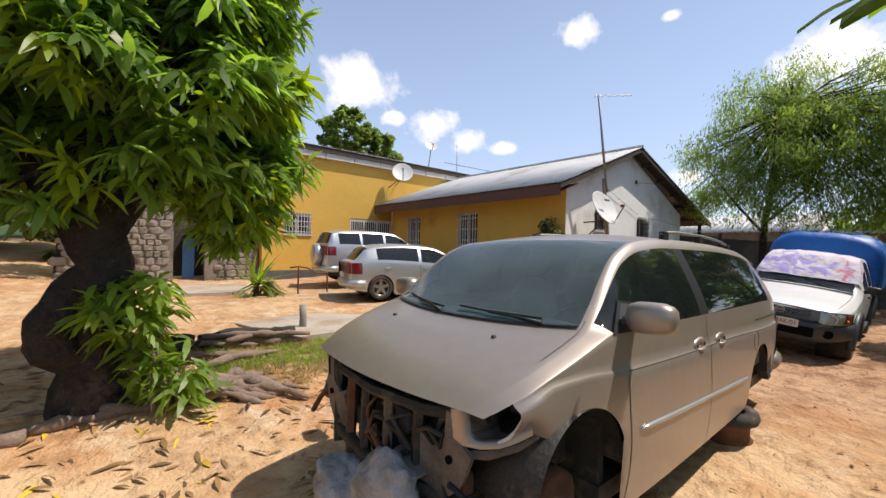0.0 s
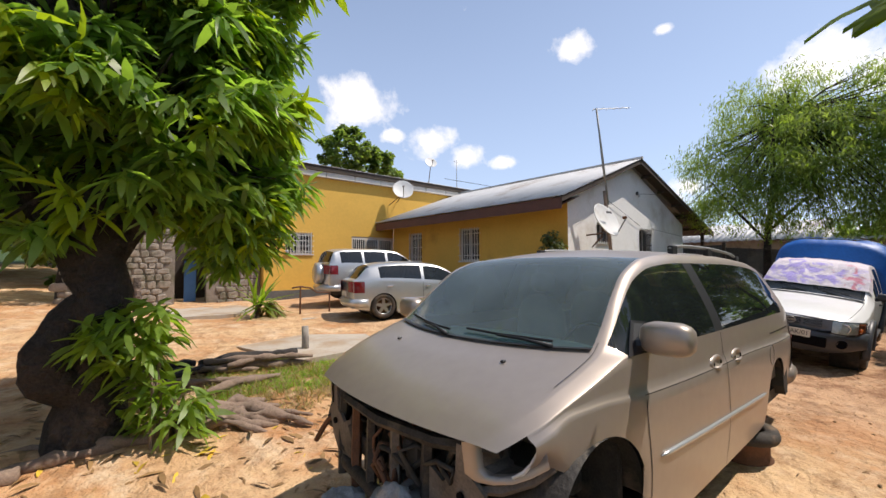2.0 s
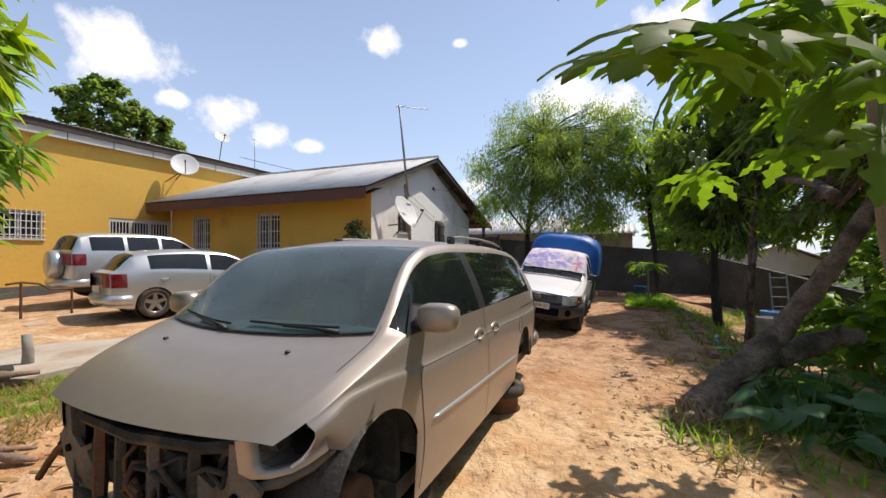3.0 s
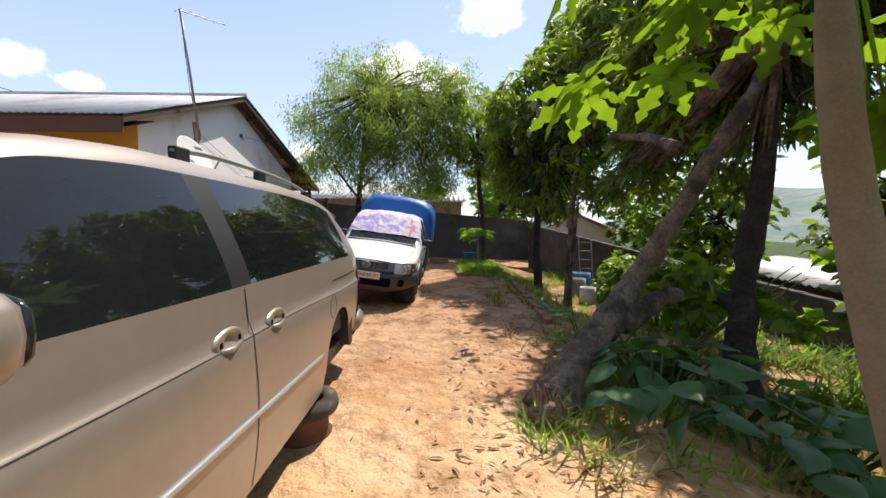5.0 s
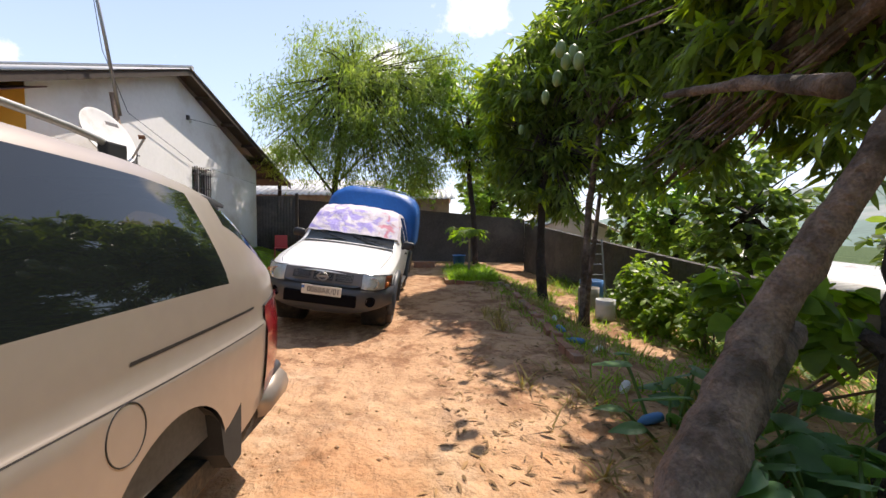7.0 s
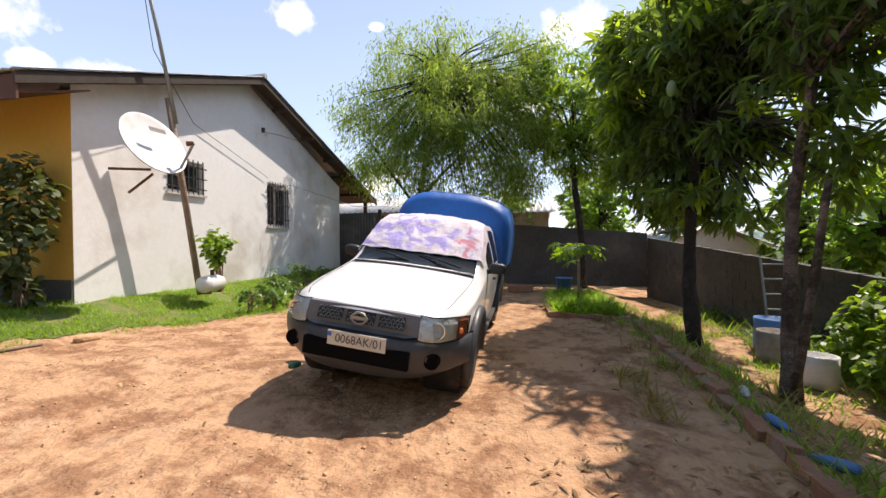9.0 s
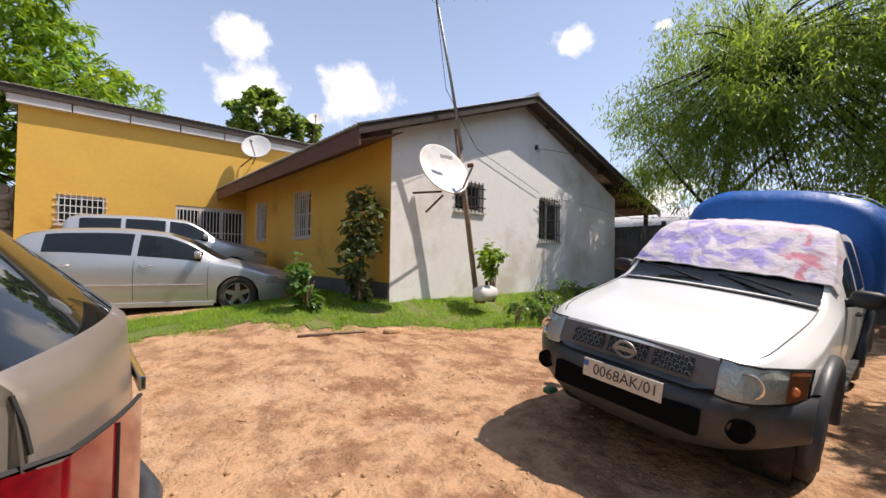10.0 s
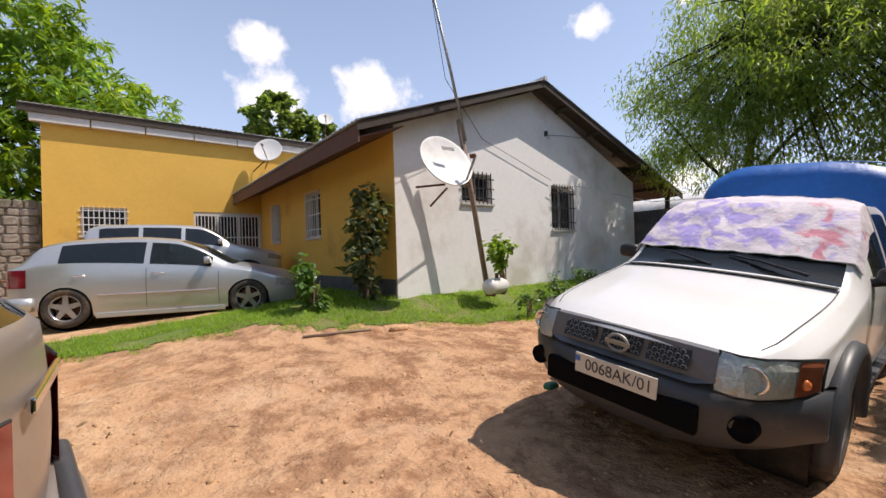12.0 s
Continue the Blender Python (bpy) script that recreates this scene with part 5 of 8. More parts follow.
    gb = poly_bm([(-0.165, -0.40, 0.70), (-0.165, 0.40, 0.70), (-0.125, 0.50, 0.72), (-0.085, 0.49, 0.872), (-0.105, 0.3, 0.88), (-0.11, 0, 0.885), (-0.105, -0.3, 0.88), (-0.085, -0.49, 0.872), (-0.125, -0.50, 0.72)], 0.06, "x")
    gf = part("grille", gb, "grillegrey", t, "dark grille with three honeycomb openings")
    for y0, y1 in ((-0.38, -0.16), (-0.125, 0.125), (0.16, 0.38)):
        part("grille_opening", poly_bm([(-0.156, y0, 0.755), (-0.156, y1, 0.755), (-0.108, y1, 0.852), (-0.108, y0, 0.852)], 0.004, "x"), "blackplastic", gf)
        mesh_ = bmesh.new()
        for j in range(4):
            for i in range(int((y1 - y0) / 0.04)):
                y = y0 + 0.02 + i * 0.04 + (0.02 if j % 2 else 0)
                if y > y1 - 0.015:
                    continue
                z = 0.768 + j * 0.024
                x = -0.158 + 0.048 * (z - 0.755) / 0.097
                tube_bm([(x, y + 0.015 * math.cos(a), z + 0.012 * math.sin(a)) for a in np.linspace(0, math.tau, 7)], 0.0028, 4, mesh_, caps=False)
        part("honeycomb", mesh_, "steel", gf)
    em = tube_bm([(-0.165, 0.06 * math.cos(a), 0.80 + 0.048 * math.sin(a)) for a in np.linspace(0, math.tau, 25)], 0.010, 8)
    box_bm(-0.175, -0.16, -0.075, 0.075, 0.788, 0.812, bm=em)
    part("badge", em, "steel", t, "round chrome badge with a plain bar", smooth=False)
    pl = thing("number_plate", 0, 0, 0)
    pl.parent = t
    pl.matrix_basis = pose(-0.228, -0.02, 0.63, 0, 0, 0)
    part("plate_panel", box_bm(-0.006, 0.006, -0.25, 0.25, -0.06, 0.06, 0.004), "plate", pl)
    part("plate_flag", box_bm(-0.0085, -0.0062, 0.215, 0.25, 0.01, 0.045), "plateblue", pl)
    text_bars(pl, "0068AK/01", 0.094, Matrix.Translation((-0.0085, -0.025, 0)) @ Matrix.Rotation(-math.pi / 2, 4, "Z") @ Matrix.Rotation(math.pi / 2, 4, "X") @ Matrix.Diagonal((0.95, 1.05, 1, 1)), "plateblack", 0.001)
    part("underbody", box_bm(0.5, 4.9, -0.72, 0.72, 0.30, 0.46), "engine", t)
    part("cabin_floor", box_bm(1.45, 3.2, -0.74, 0.74, 0.5, 0.55), "interior", t)
    part("dashboard", blob_bm(1.72, 0, 0.98, 0.22, 0.70, 0.12, 3), "interior", t, smooth=True)
    for x in (2.2, 2.85):
        for y in (-0.35, 0.35):
            seat(t, x, y, 0.72)
    for y0 in (-0.55, 0.05):
        part("wiper_arm", tube_bm([(1.30, y0, 1.14), (1.37, y0 + 0.3, 1.20), (1.42, y0 + 0.52, 1.22)], [0.012, 0.009, 0.006], 6), "blackplastic", t)
    part("cowl_grille", ribbon([(1.30 - 0.13 * (1 - (y / 0.86) ** 2), y, 1.105 - 0.03 * (y / 0.7) ** 2) for y in np.linspace(-0.72, 0.72, 15)], 0.09, (0, 0, 1), lift=0.01), "blackplastic", t)
    return t, sh


pickup, pickup_shell = build_pickup()


def cloth_mat():
    m = mat("printed_sunshade_cloth", (0.62, 0.56, 0.60), 0.85, vary=0.08, scale=4, bump=0.03, bump_scale=7)
    N, K = m.node_tree.nodes, m.node_tree.links
    b = N["Principled BSDF"]
    src = b.inputs["Base Color"].links[0].from_socket
    tc = N.new("ShaderNodeTexCoord")
    for seed, c, lo, centre, size in ((3.0, (0.37, 0.31, 0.63), 0.68, (1.8, 0.15, 1.42), (0.55, 0.72, 0.45)), (9.0, (0.56, 0.22, 0.28), 0.74, (1.75, -0.52, 1.4), (0.5, 0.28, 0.4)), (5.0, (0.75, 0.68, 0.72), 0.86, (1.75, 0.0, 1.4), (0.8, 0.8, 0.8))):
        mp = N.new("ShaderNodeMapping")
        mp.inputs["Location"].default_value = (seed, seed * 2, 0)
        K.new(tc.outputs["Object"], mp.inputs[0])
        n = N.new("ShaderNodeTexNoise")
        n.inputs["Scale"].default_value = 3.5
        n.inputs["Detail"].default_value = 4
        n.inputs["Distortion"].default_value = 1.5
        K.new(mp.outputs[0], n.inputs["Vector"])
        s = N.new("ShaderNodeVectorMath")
        s.operation = "SUBTRACT"
        K.new(tc.outputs["Object"], s.inputs[0])
        s.inputs[1].default_value = centre
        d = N.new("ShaderNodeVectorMath")
        d.operation = "DIVIDE"
        K.new(s.outputs[0], d.inputs[0])
        d.inputs[1].default_value = size
        ln = N.new("ShaderNodeVectorMath")
        ln.operation = "LENGTH"
        K.new(d.outputs[0], ln.inputs[0])
        ma = N.new("ShaderNodeMath")
        ma.operation = "MULTIPLY_ADD"
        K.new(ln.outputs["Value"], ma.inputs[0])
        ma.inputs[1].default_value = -0.22
        K.new(n.outputs[0], ma.inputs[2])
        r = N.new("ShaderNodeMapRange")
        r.inputs["From Min"].default_value = lo - 0.35
        r.inputs["From Max"].default_value = lo - 0.25
        K.new(ma.outputs[0], r.inputs["Value"])
        x = N.new("ShaderNodeMix")
        x.data_type = "RGBA"
        K.new(r.outputs[0], x.inputs["Factor"])
        K.new(src, x.inputs[6])
        x.inputs[7].default_value = (*c, 1)
        src = x.outputs[2]
    K.new(src, b.inputs["Base Color"])
    return m


M["cloth"] = cloth_mat()


def build_sunshade():
    s = thing("windscreen_cover", -1.475, -5.011, -0.161, -0.74, "crumpled white cloth with purple and red print over the pickup windscreen", "cover")
    s.matrix_basis = PICKUP_POSE
    sh = pickup_shell
    K0 = sh.NS + sh.NG
    verts, faces = [], []
    xs = np.linspace(1.57, 2.36, 26)
    side = [(k, sg) for sg in (1,) for k in np.linspace(K0 - 3.2, K0 + sh.NR, 40)]
    cols = side + [(k, -1) for k, _ in side[-2::-1]]
    for i, x in enumerate(xs):
        for k, sg in cols:
            p = sh.point(x, k)
            w = 0.018 + 0.016 * noise.noise((x * 7, sg * p.y * 6, 1)) + 0.008 * noise.noise((x * 21, sg * p.y * 17, 5))
            e = 0.05 * noise.noise((0, sg * p.y * 5, 8)) if i == 0 else 0
            verts.append((p.x + e, sg * (p.y + w * 0.5), p.z + w))
    n = len(cols)
    for i in range(len(xs) - 1):
        for j in range(n - 1):
            faces.append((i * n + j, i * n + j + 1, (i + 1) * n + j + 1, (i + 1) * n + j))
    raw("cloth", verts, faces, "cloth", s)
    part("hem", tube_bm([verts[j] for j in range(0, n, 2)], 0.007, 5), "clothwhite", s, smooth=True)
    part("hem", tube_bm([verts[(len(xs) - 1) * n + j] for j in range(0, n, 2)], 0.007, 5), "clothwhite", s, smooth=True)
    return s


build_sunshade()


def build_tarp():
    s = thing("tarpaulin_cover", -1.475, -5.011, -0.161, -0.74, "blue tarpaulin stretched over a humped load on the pickup bed", "tarpaulin")
    s.matrix_basis = PICKUP_POSE
    verts, faces = [], []
    nx, na = 26, 40
    for i in range(nx + 1):
        x = 3.26 + 1.85 * i / nx
        endf = min(1, i / 2.0, (nx - i) / 2.5)
        for j in range(na + 1):
            a = math.pi * j / na
            c, s_ = math.cos(a), math.sin(a)
            y = 0.97 * math.copysign(abs(c) ** 0.55, c)
            z = 1.02 + (1.02 + 0.04 * math.sin(i * 0.9)) * (abs(s_) ** 0.42) * (0.55 + 0.45 * endf ** 0.5)
            f = 0.035 * noise.noise((x * 3, y * 3, 2)) + 0.018 * math.sin(x * 17 + y * 3) * abs(c)
            verts.append((x, y * (0.9 + 0.1 * endf) * (1 + f), z + f))
    for i in range(nx):
        for j in range(na):
            k = i * (na + 1) + j
            faces.append((k, k + 1, k + na + 2, k + na + 1))
    raw("cover_sheet", verts, faces, "bluetarp", s)
    for x, end in ((3.26, 0), (5.11, 1)):
        bm = bmesh.new()
        k0 = 0 if end == 0 else nx * (na + 1)
        ring = [bm.verts.new(verts[k0 + j]) for j in range(na + 1)]
        bm.faces.new(ring if end == 0 else ring[::-1])
        part("end_sheet", bm, "bluetarp", s)
    part("rope", tube_bm([(3.9, 0.98 * math.copysign(abs(math.cos(a)) ** 0.55, math.cos(a)) * 1.02, 1.0 + 1.12 * abs(math.sin(a)) ** 0.42) for a in np.linspace(0, math.pi, 24)], 0.008, 5), "bluebucket", s)
    return s


build_tarp()


def build_hatchback():
    t = thing("hatchback_car", -1.12, 2.21, 0.18, 164.0, "silver five-door hatchback with five-spoke alloy wheels, beside the lawn", "car")
    sh = Shell({
        "low": [(0, 0.22), (0.9, 0.17), (3.3, 0.17), (4.17, 0.26)],
        "hw": [(0, 0.55), (0.12, 0.70), (0.4, 0.81), (1.0, 0.845), (3.3, 0.845), (3.9, 0.79), (4.17, 0.70)],
        "belt": [(0, 0.56), (0.3, 0.66), (1.1, 0.84), (2.0, 0.90), (3.5, 0.98), (4.17, 0.94)],
        "rail": [(0, 0.60), (0.3, 0.71), (1.0, 0.88), (1.2, 0.95), (1.7, 1.25), (2.0, 1.36), (2.6, 1.40), (3.3, 1.37), (3.75, 1.28), (4.05, 1.0), (4.17, 0.95)],
        "rw": [(0, 0.44), (0.3, 0.62), (1.0, 0.72), (1.6, 0.66), (2.1, 0.58), (3.4, 0.57), (4.17, 0.62)],
        "top": [(0, 0.62), (0.3, 0.76), (0.9, 0.91), (1.2, 0.98), (1.7, 1.30), (2.1, 1.42), (2.7, 1.46), (3.4, 1.43), (3.8, 1.33), (4.06, 1.02), (4.17, 0.96)],
        "bow": [(0, 0.16), (1.2, 0.16), (2.0, 0.05), (3.3, 0.0), (4.17, -0.1)],
    }, [(0.83, 0.30, 0.345), (3.43, 0.30, 0.345)], bulge=0.05)
    NS, NG, NR = sh.NS, sh.NG, sh.NR
    gl = [("windscreen", "glass_side", "top", 1.12, 1.92, NS + NG + 1, 99), ("rear_window", "glass_dark", "top", 3.72, 4.06, NS + NG + 1, 99),
          ("front_door_window", "glass_side", "both", 1.42, 2.32, NS + 1, NS + NG - 1), ("rear_door_window", "glass_dark", "both", 2.40, 3.52, NS + 1, NS + NG - 1)]
    sh.build(t, xs_of(4.17, [0.485, 1.175, 1.12, 1.42, 1.92, 2.32, 2.4, 3.08, 3.52, 3.72, 3.78, 4.06, 4.17], 0.05), "silver", gl, cap_front=True)
    finish_car(t, sh, 0.315, 0.2, (0.83, 3.43), 0.74, 4.17, 5)
    return t


def finish_car(t, sh, r, w, axles, track, L, spokes, spare=False):
    for ax in axles:
        for sgn in (-1, 1):
            wheel(t, ax, sgn * track, r, r, w, sgn, spokes, "alloy", 0.66)
            part("wheel_housing", lathe_bm([(0.0, sgn * 0.4), (r + 0.033, sgn * 0.4), (r + 0.035, sgn * (track + 0.05))], 28, "y", (ax, 0, r - 0.01)), "engine", t, smooth=True)
    part("underbody", box_bm(0.4, L - 0.3, -0.66, 0.66, 0.17, 0.30), "engine", t)
    for sgn in (-1, 1):
        mid = sh.c["belt"](2.0)
        for x in (2.36, 1.30):
            part("panel_gap", ribbon([sh.on_side(x, z, sgn, 0.002) for z in np.linspace(0.25, mid, 8)], 0.008, (0, sgn, 0)), "blackplastic", t)
        for x in (2.2, 3.25):
            p = sh.on_side(x, mid - 0.08, sgn)
            part("door_handle", tube_bm([p + Vector((-0.08, 0, 0)), p + Vector((-0.05, sgn * 0.025, 0)), p + Vector((0.05, sgn * 0.025, 0)), p + Vector((0.08, 0, 0))], 0.012, 6), "chrome", t)
        part("side_moulding", tube_bm([sh.on_side(x, mid * 0.56, sgn, 0.004) for x in np.linspace(1.35, 3.0, 12)], 0.010, 6), "chrome", t)
        part("sill_skirt", box_bm(1.2, 3.05, sgn * 0.80 - 0.03, sgn * 0.80 + 0.03, 0.13, 0.21, 0.01), "silver", t)
        mirror(t, 1.45, sgn * 0.80, mid + 0.08, sgn, "silver", 0.75)
        zt = sh.c["belt"](L - 0.2)
        lamp = bmesh.new()
        g = []
        for i in range(5):
            g.append([lamp.verts.new(sh.on_side(L - 0.26 + 0.255 * i / 4, zt - 0.30 + 0.28 * j / 4, sgn, 0.006)) for j in range(5)])
        g.append([lamp.verts.new((L + 0.09, sgn * 0.48, zt - 0.28 + 0.26 * j / 4)) for j in range(5)])
        for a, b in zip(g, g[1:]):
            for j in range(4):
                lamp.faces.new((a[j], b[j], b[j + 1], a[j + 1]))
        part("tail_lamp", lamp, "redlamp", t, "red tail lamp", smooth=True)
        hl = bmesh.new()
        g = []
        zf = sh.c["belt"](0.15)
        for i in range(5):
            g.append([hl.verts.new(sh.on_side(0.02 + 0.34 * i / 4, zf - 0.13 + 0.13 * j / 3 + 0.03 * i / 4, sgn, 0.006)) for j in range(4)])
        for a, b in zip(g, g[1:]):
            for j in range(3):
                hl.faces.new((a[j], b[j], b[j + 1], a[j + 1]))
        part("headlamp", hl, "clearlamp", t, smooth=True)
    for x in (1.95, 2.9):
        for y in (-0.36, 0.36):
            seat(t, x, y, 0.5, h=0.5)
    part("dashboard", blob_bm(1.4, 0, 0.8, 0.22, 0.66, 0.1, 3), "interior", t, smooth=True)
    part("number_plate", box_bm(L + 0.085, L + 0.10, -0.26, 0.26, 0.56, 0.68), "plate", t)
    part("rear_bumper", tube_bm([(L - 0.35, -0.80, 0.40), (L - 0.02, -0.70, 0.40), (L + 0.08, 0, 0.40), (L - 0.02, 0.70, 0.40), (L - 0.35, 0.80, 0.40)], 0.11, 10), "silver", t, smooth=True)


def build_suv():
    t = thing("suv_car", -0.45, 5.6, 0.42, 172.0, "silver off-road car with covered spare wheel beside the yellow wall", "car")
    sh = Shell({
        "low": [(0, 0.36), (0.9, 0.32), (3.3, 0.32), (4.15, 0.38)],
        "hw": [(0, 0.62), (0.12, 0.74), (0.4, 0.82), (1.0, 0.86), (3.5, 0.86), (4.0, 0.82), (4.15, 0.78)],
        "belt": [(0, 0.82), (0.3, 0.90), (1.1, 1.04), (2.0, 1.10), (3.6, 1.14), (4.15, 1.12)],
        "rail": [(0, 0.86), (0.3, 0.95), (1.0, 1.09), (1.2, 1.15), (1.6, 1.44), (1.9, 1.58), (2.6, 1.62), (3.6, 1.60), (3.95, 1.52), (4.1, 1.2), (4.15, 1.14)],
        "rw": [(0, 0.5), (0.3, 0.66), (1.0, 0.74), (1.6, 0.68), (2.0, 0.62), (3.8, 0.62), (4.15, 0.68)],
        "top": [(0, 0.90), (0.3, 0.99), (0.9, 1.12), (1.2, 1.19), (1.6, 1.50), (1.95, 1.64), (2.7, 1.68), (3.7, 1.66), (3.98, 1.57), (4.1, 1.22), (4.15, 1.15)],
        "bow": [(0, 0.12), (1.2, 0.14), (2.0, 0.04), (3.3, 0.0), (4.15, -0.05)],
    }, [(0.83, 0.36, 0.39), (3.32, 0.36, 0.39)], bulge=0.05)
    NS, NG, NR = sh.NS, sh.NG, sh.NR
    gl = [("windscreen", "glass_side", "top", 1.12, 1.84, NS + NG + 1, 99), ("rear_window", "glass_dark", "top", 3.96, 4.1, NS + NG + 1, 99),
          ("front_door_window", "glass_dark", "both", 1.40, 2.18, NS + 1, NS + NG - 1), ("rear_door_window", "glass_dark", "both", 2.26, 3.0, NS + 1, NS + NG - 1), ("quarter_window", "glass_dark", "both", 3.08, 3.78, NS + 1, NS + NG - 1)]
    sh.build(t, xs_of(4.15, [0.44, 1.22, 1.12, 1.4, 1.84, 2.18, 2.26, 2.93, 3.0, 3.08, 3.71, 3.78, 3.96, 4.1, 4.15], 0.05), "silver", gl, cap_front=True)
    finish_car(t, sh, 0.36, 0.22, (0.83, 3.32), 0.76, 4.15, 5)
    part("spare_wheel_cover", lathe_bm([(0, 4.42), (0.24, 4.42), (0.33, 4.38), (0.345, 4.30), (0.34, 4.18), (0.0, 4.18)], 28, "x", (0, 0.05, 0.86)), "silver", t, "silver spare wheel cover", smooth=True)
    return t


build_hatchback()
build_suv()


def build_bus():
    t = thing("minibus", -13.2, 2.25, 0.2, -90.0, "off-white minibus with dark side windows parked in tree shade", "bus")
    t.matrix_basis = pose(-13.2, 2.4, 0.2, 0, 0, -90) @ pose(0, 0, 0, 0, 1.6, 0)
    # local: x runs from the tail (0) to the nose (6.9); y positive faces away from the yard side
    W = 1.0
    def sec(z):
        return W * (1 - 0.02 * ((z - 1.1) / 0.6) ** 2) if z < 1.62 else W * (0.985 - 0.16 * ((z - 1.62) / 0.75) ** 1.3)
    xs = sorted(set(np.round(np.concatenate([np.arange(0, 6.91, 0.08), [0.15, 1.95, 2.05, 3.55, 3.65, 5.35, 5.6, 6.4, 6.9, 1.51, 2.39, 5.01, 5.89]]), 3)))
    arches = ((1.95, 0.38, 0.44), (5.45, 0.38, 0.44))
    zs_top = [1.55, 1.62, 2.30, 2.37, 2.46]
    wins = [(0.15, 1.95), (2.05, 3.55), (3.65, 5.35), (5.6, 6.4)]
    body = bmesh.new()
    panes = []
    for sgn in (-1, 1):
        cache = {}

        def V(x, k, f):
            key = (x, k)
            if key in cache:
                return cache[key]
            lo = 0.42
            for ax, az, r in arches:
                if abs(x - ax) < r:
                    lo = max(lo, az + math.sqrt(r * r - (x - ax) ** 2))
            zz = [lo, lo + (1.0 - lo) * 0.5, 1.0, 1.3, 1.50, 1.57, 2.20, 2.27, 2.38, 2.47, 2.52]
            z = zz[k]
            y = sec(min(z, 2.3))
            if k >= 8:
                y = (0.80, 0.52, 0.0)[k - 8]
            endx = min(x, 6.9 - x)
            y *= 1 - 0.06 * max(0, 1 - endx / 0.16) ** 2
            cache[key] = body.verts.new((x, sgn * y, z))
            return cache[key]
        for a, b in zip(xs, xs[1:]):
            xm = (a + b) / 2
            for k in range(10):
                if k == 5 and any(w0 < xm < w1 for w0, w1 in wins):
                    continue
                fv = [V(a, k, 0), V(b, k, 0), V(b, k + 1, 0), V(a, k + 1, 0)]
                body.faces.new(fv if sgn < 0 else fv[::-1])
        for x in (0.0, 6.9):
            ring = [cache[(x, k)] for k in range(11)]
            body.faces.new(ring + [body.verts.new((x, 0, ring[0].co.z))])
    bmesh.ops.remove_doubles(body, verts=body.verts, dist=1e-4)
    bmesh.ops.recalc_face_normals(body, faces=body.faces)
    part("body", body, "buspaint", t, smooth=True)
    for sgn in (-1, 1):
        for w0, w1 in wins:
            wdw = part("side_window", poly_bm([(w0, sgn * sec(1.57) * 0.992, 1.57), (w1, sgn * sec(1.57) * 0.992, 1.57), (w1, sgn * sec(2.2) * 0.992, 2.20), (w0, sgn * sec(2.2) * 0.992, 2.20)], -0.004 * sgn, "y"), "glass_dark", t, "dark sliding side window")
            fr = bmesh.new()
            for a, b in (((w0, 1.57), (w1, 1.57)), ((w1, 1.57), (w1, 2.2)), ((w1, 2.2), (w0, 2.2)), ((w0, 2.2), (w0, 1.57))):
                tube_bm([(a[0], sgn * sec(a[1]), a[1]), (b[0], sgn * sec(b[1]), b[1])], 0.022, 4, fr)
            part("window_frame", fr, "buscream", wdw)
        part("roof_gutter", tube_bm([(0.05, sgn * sec(2.3), 2.31), (6.85, sgn * sec(2.3), 2.31)], 0.018, 6), "buscream", t)
        part("waist_strip", tube_bm([(0.1, sgn * (sec(1.0) + 0.004), 1.02), (6.8, sgn * (sec(1.0) + 0.004), 1.02)], 0.012, 6), "buspaint", t)
        for ax, az, r in arches:
            wheel(t, ax, sgn * 0.86, 0.38, 0.38, 0.22, sgn, 8, "steel", 0.56)
            part("wheel_housing", lathe_bm([(0.0, sgn * 0.55), (r + 0.003, sgn * 0.55), (r + 0.01, sgn * 0.975)], 30, "y", (ax, 0, az)), "engine", t, smooth=True)
        vent = new("engine_vent")
        vent.parent = t
        part("vent_backing", box_bm(3.7, 4.3, sgn * 0.994 - 0.004, sgn * 0.994 + 0.004, 0.52, 0.78), "blackplastic", vent)
        for i in range(9):
            x = 3.73 + i * 0.065
            part("slat", poly_bm([(x, sgn * 1.0, 0.53), (x + 0.03, sgn * 1.0, 0.53), (x + 0.045, sgn * 1.0, 0.77), (x + 0.015, sgn * 1.0, 0.77)], sgn * 0.008, "y"), "buspaint", vent)
        part("side_marker", box_bm(4.82, 4.91, sgn * 0.995 - 0.006, sgn * 0.995 + 0.012, 0.92, 1.03, 0.004), "orangelamp", t, "orange side marker lamp")
        part("door_handle", blob_bm(6.2, sgn * 1.0, 0.95, 0.09, 0.012, 0.03), "blackplastic", t)
    for i in range(6):
        for y in (-0.6, 0.6):
            seat(t, 5.0 - i * 0.8, y, 1.0)
    part("floor_pan", box_bm(0.05, 6.8, -0.92, 0.92, 0.44, 0.52), "engine", t)
    part("rear_window", box_bm(-0.012, 0.0, -0.72, 0.72, 1.6, 2.2), "glass_dark", t)
    return t


build_bus()


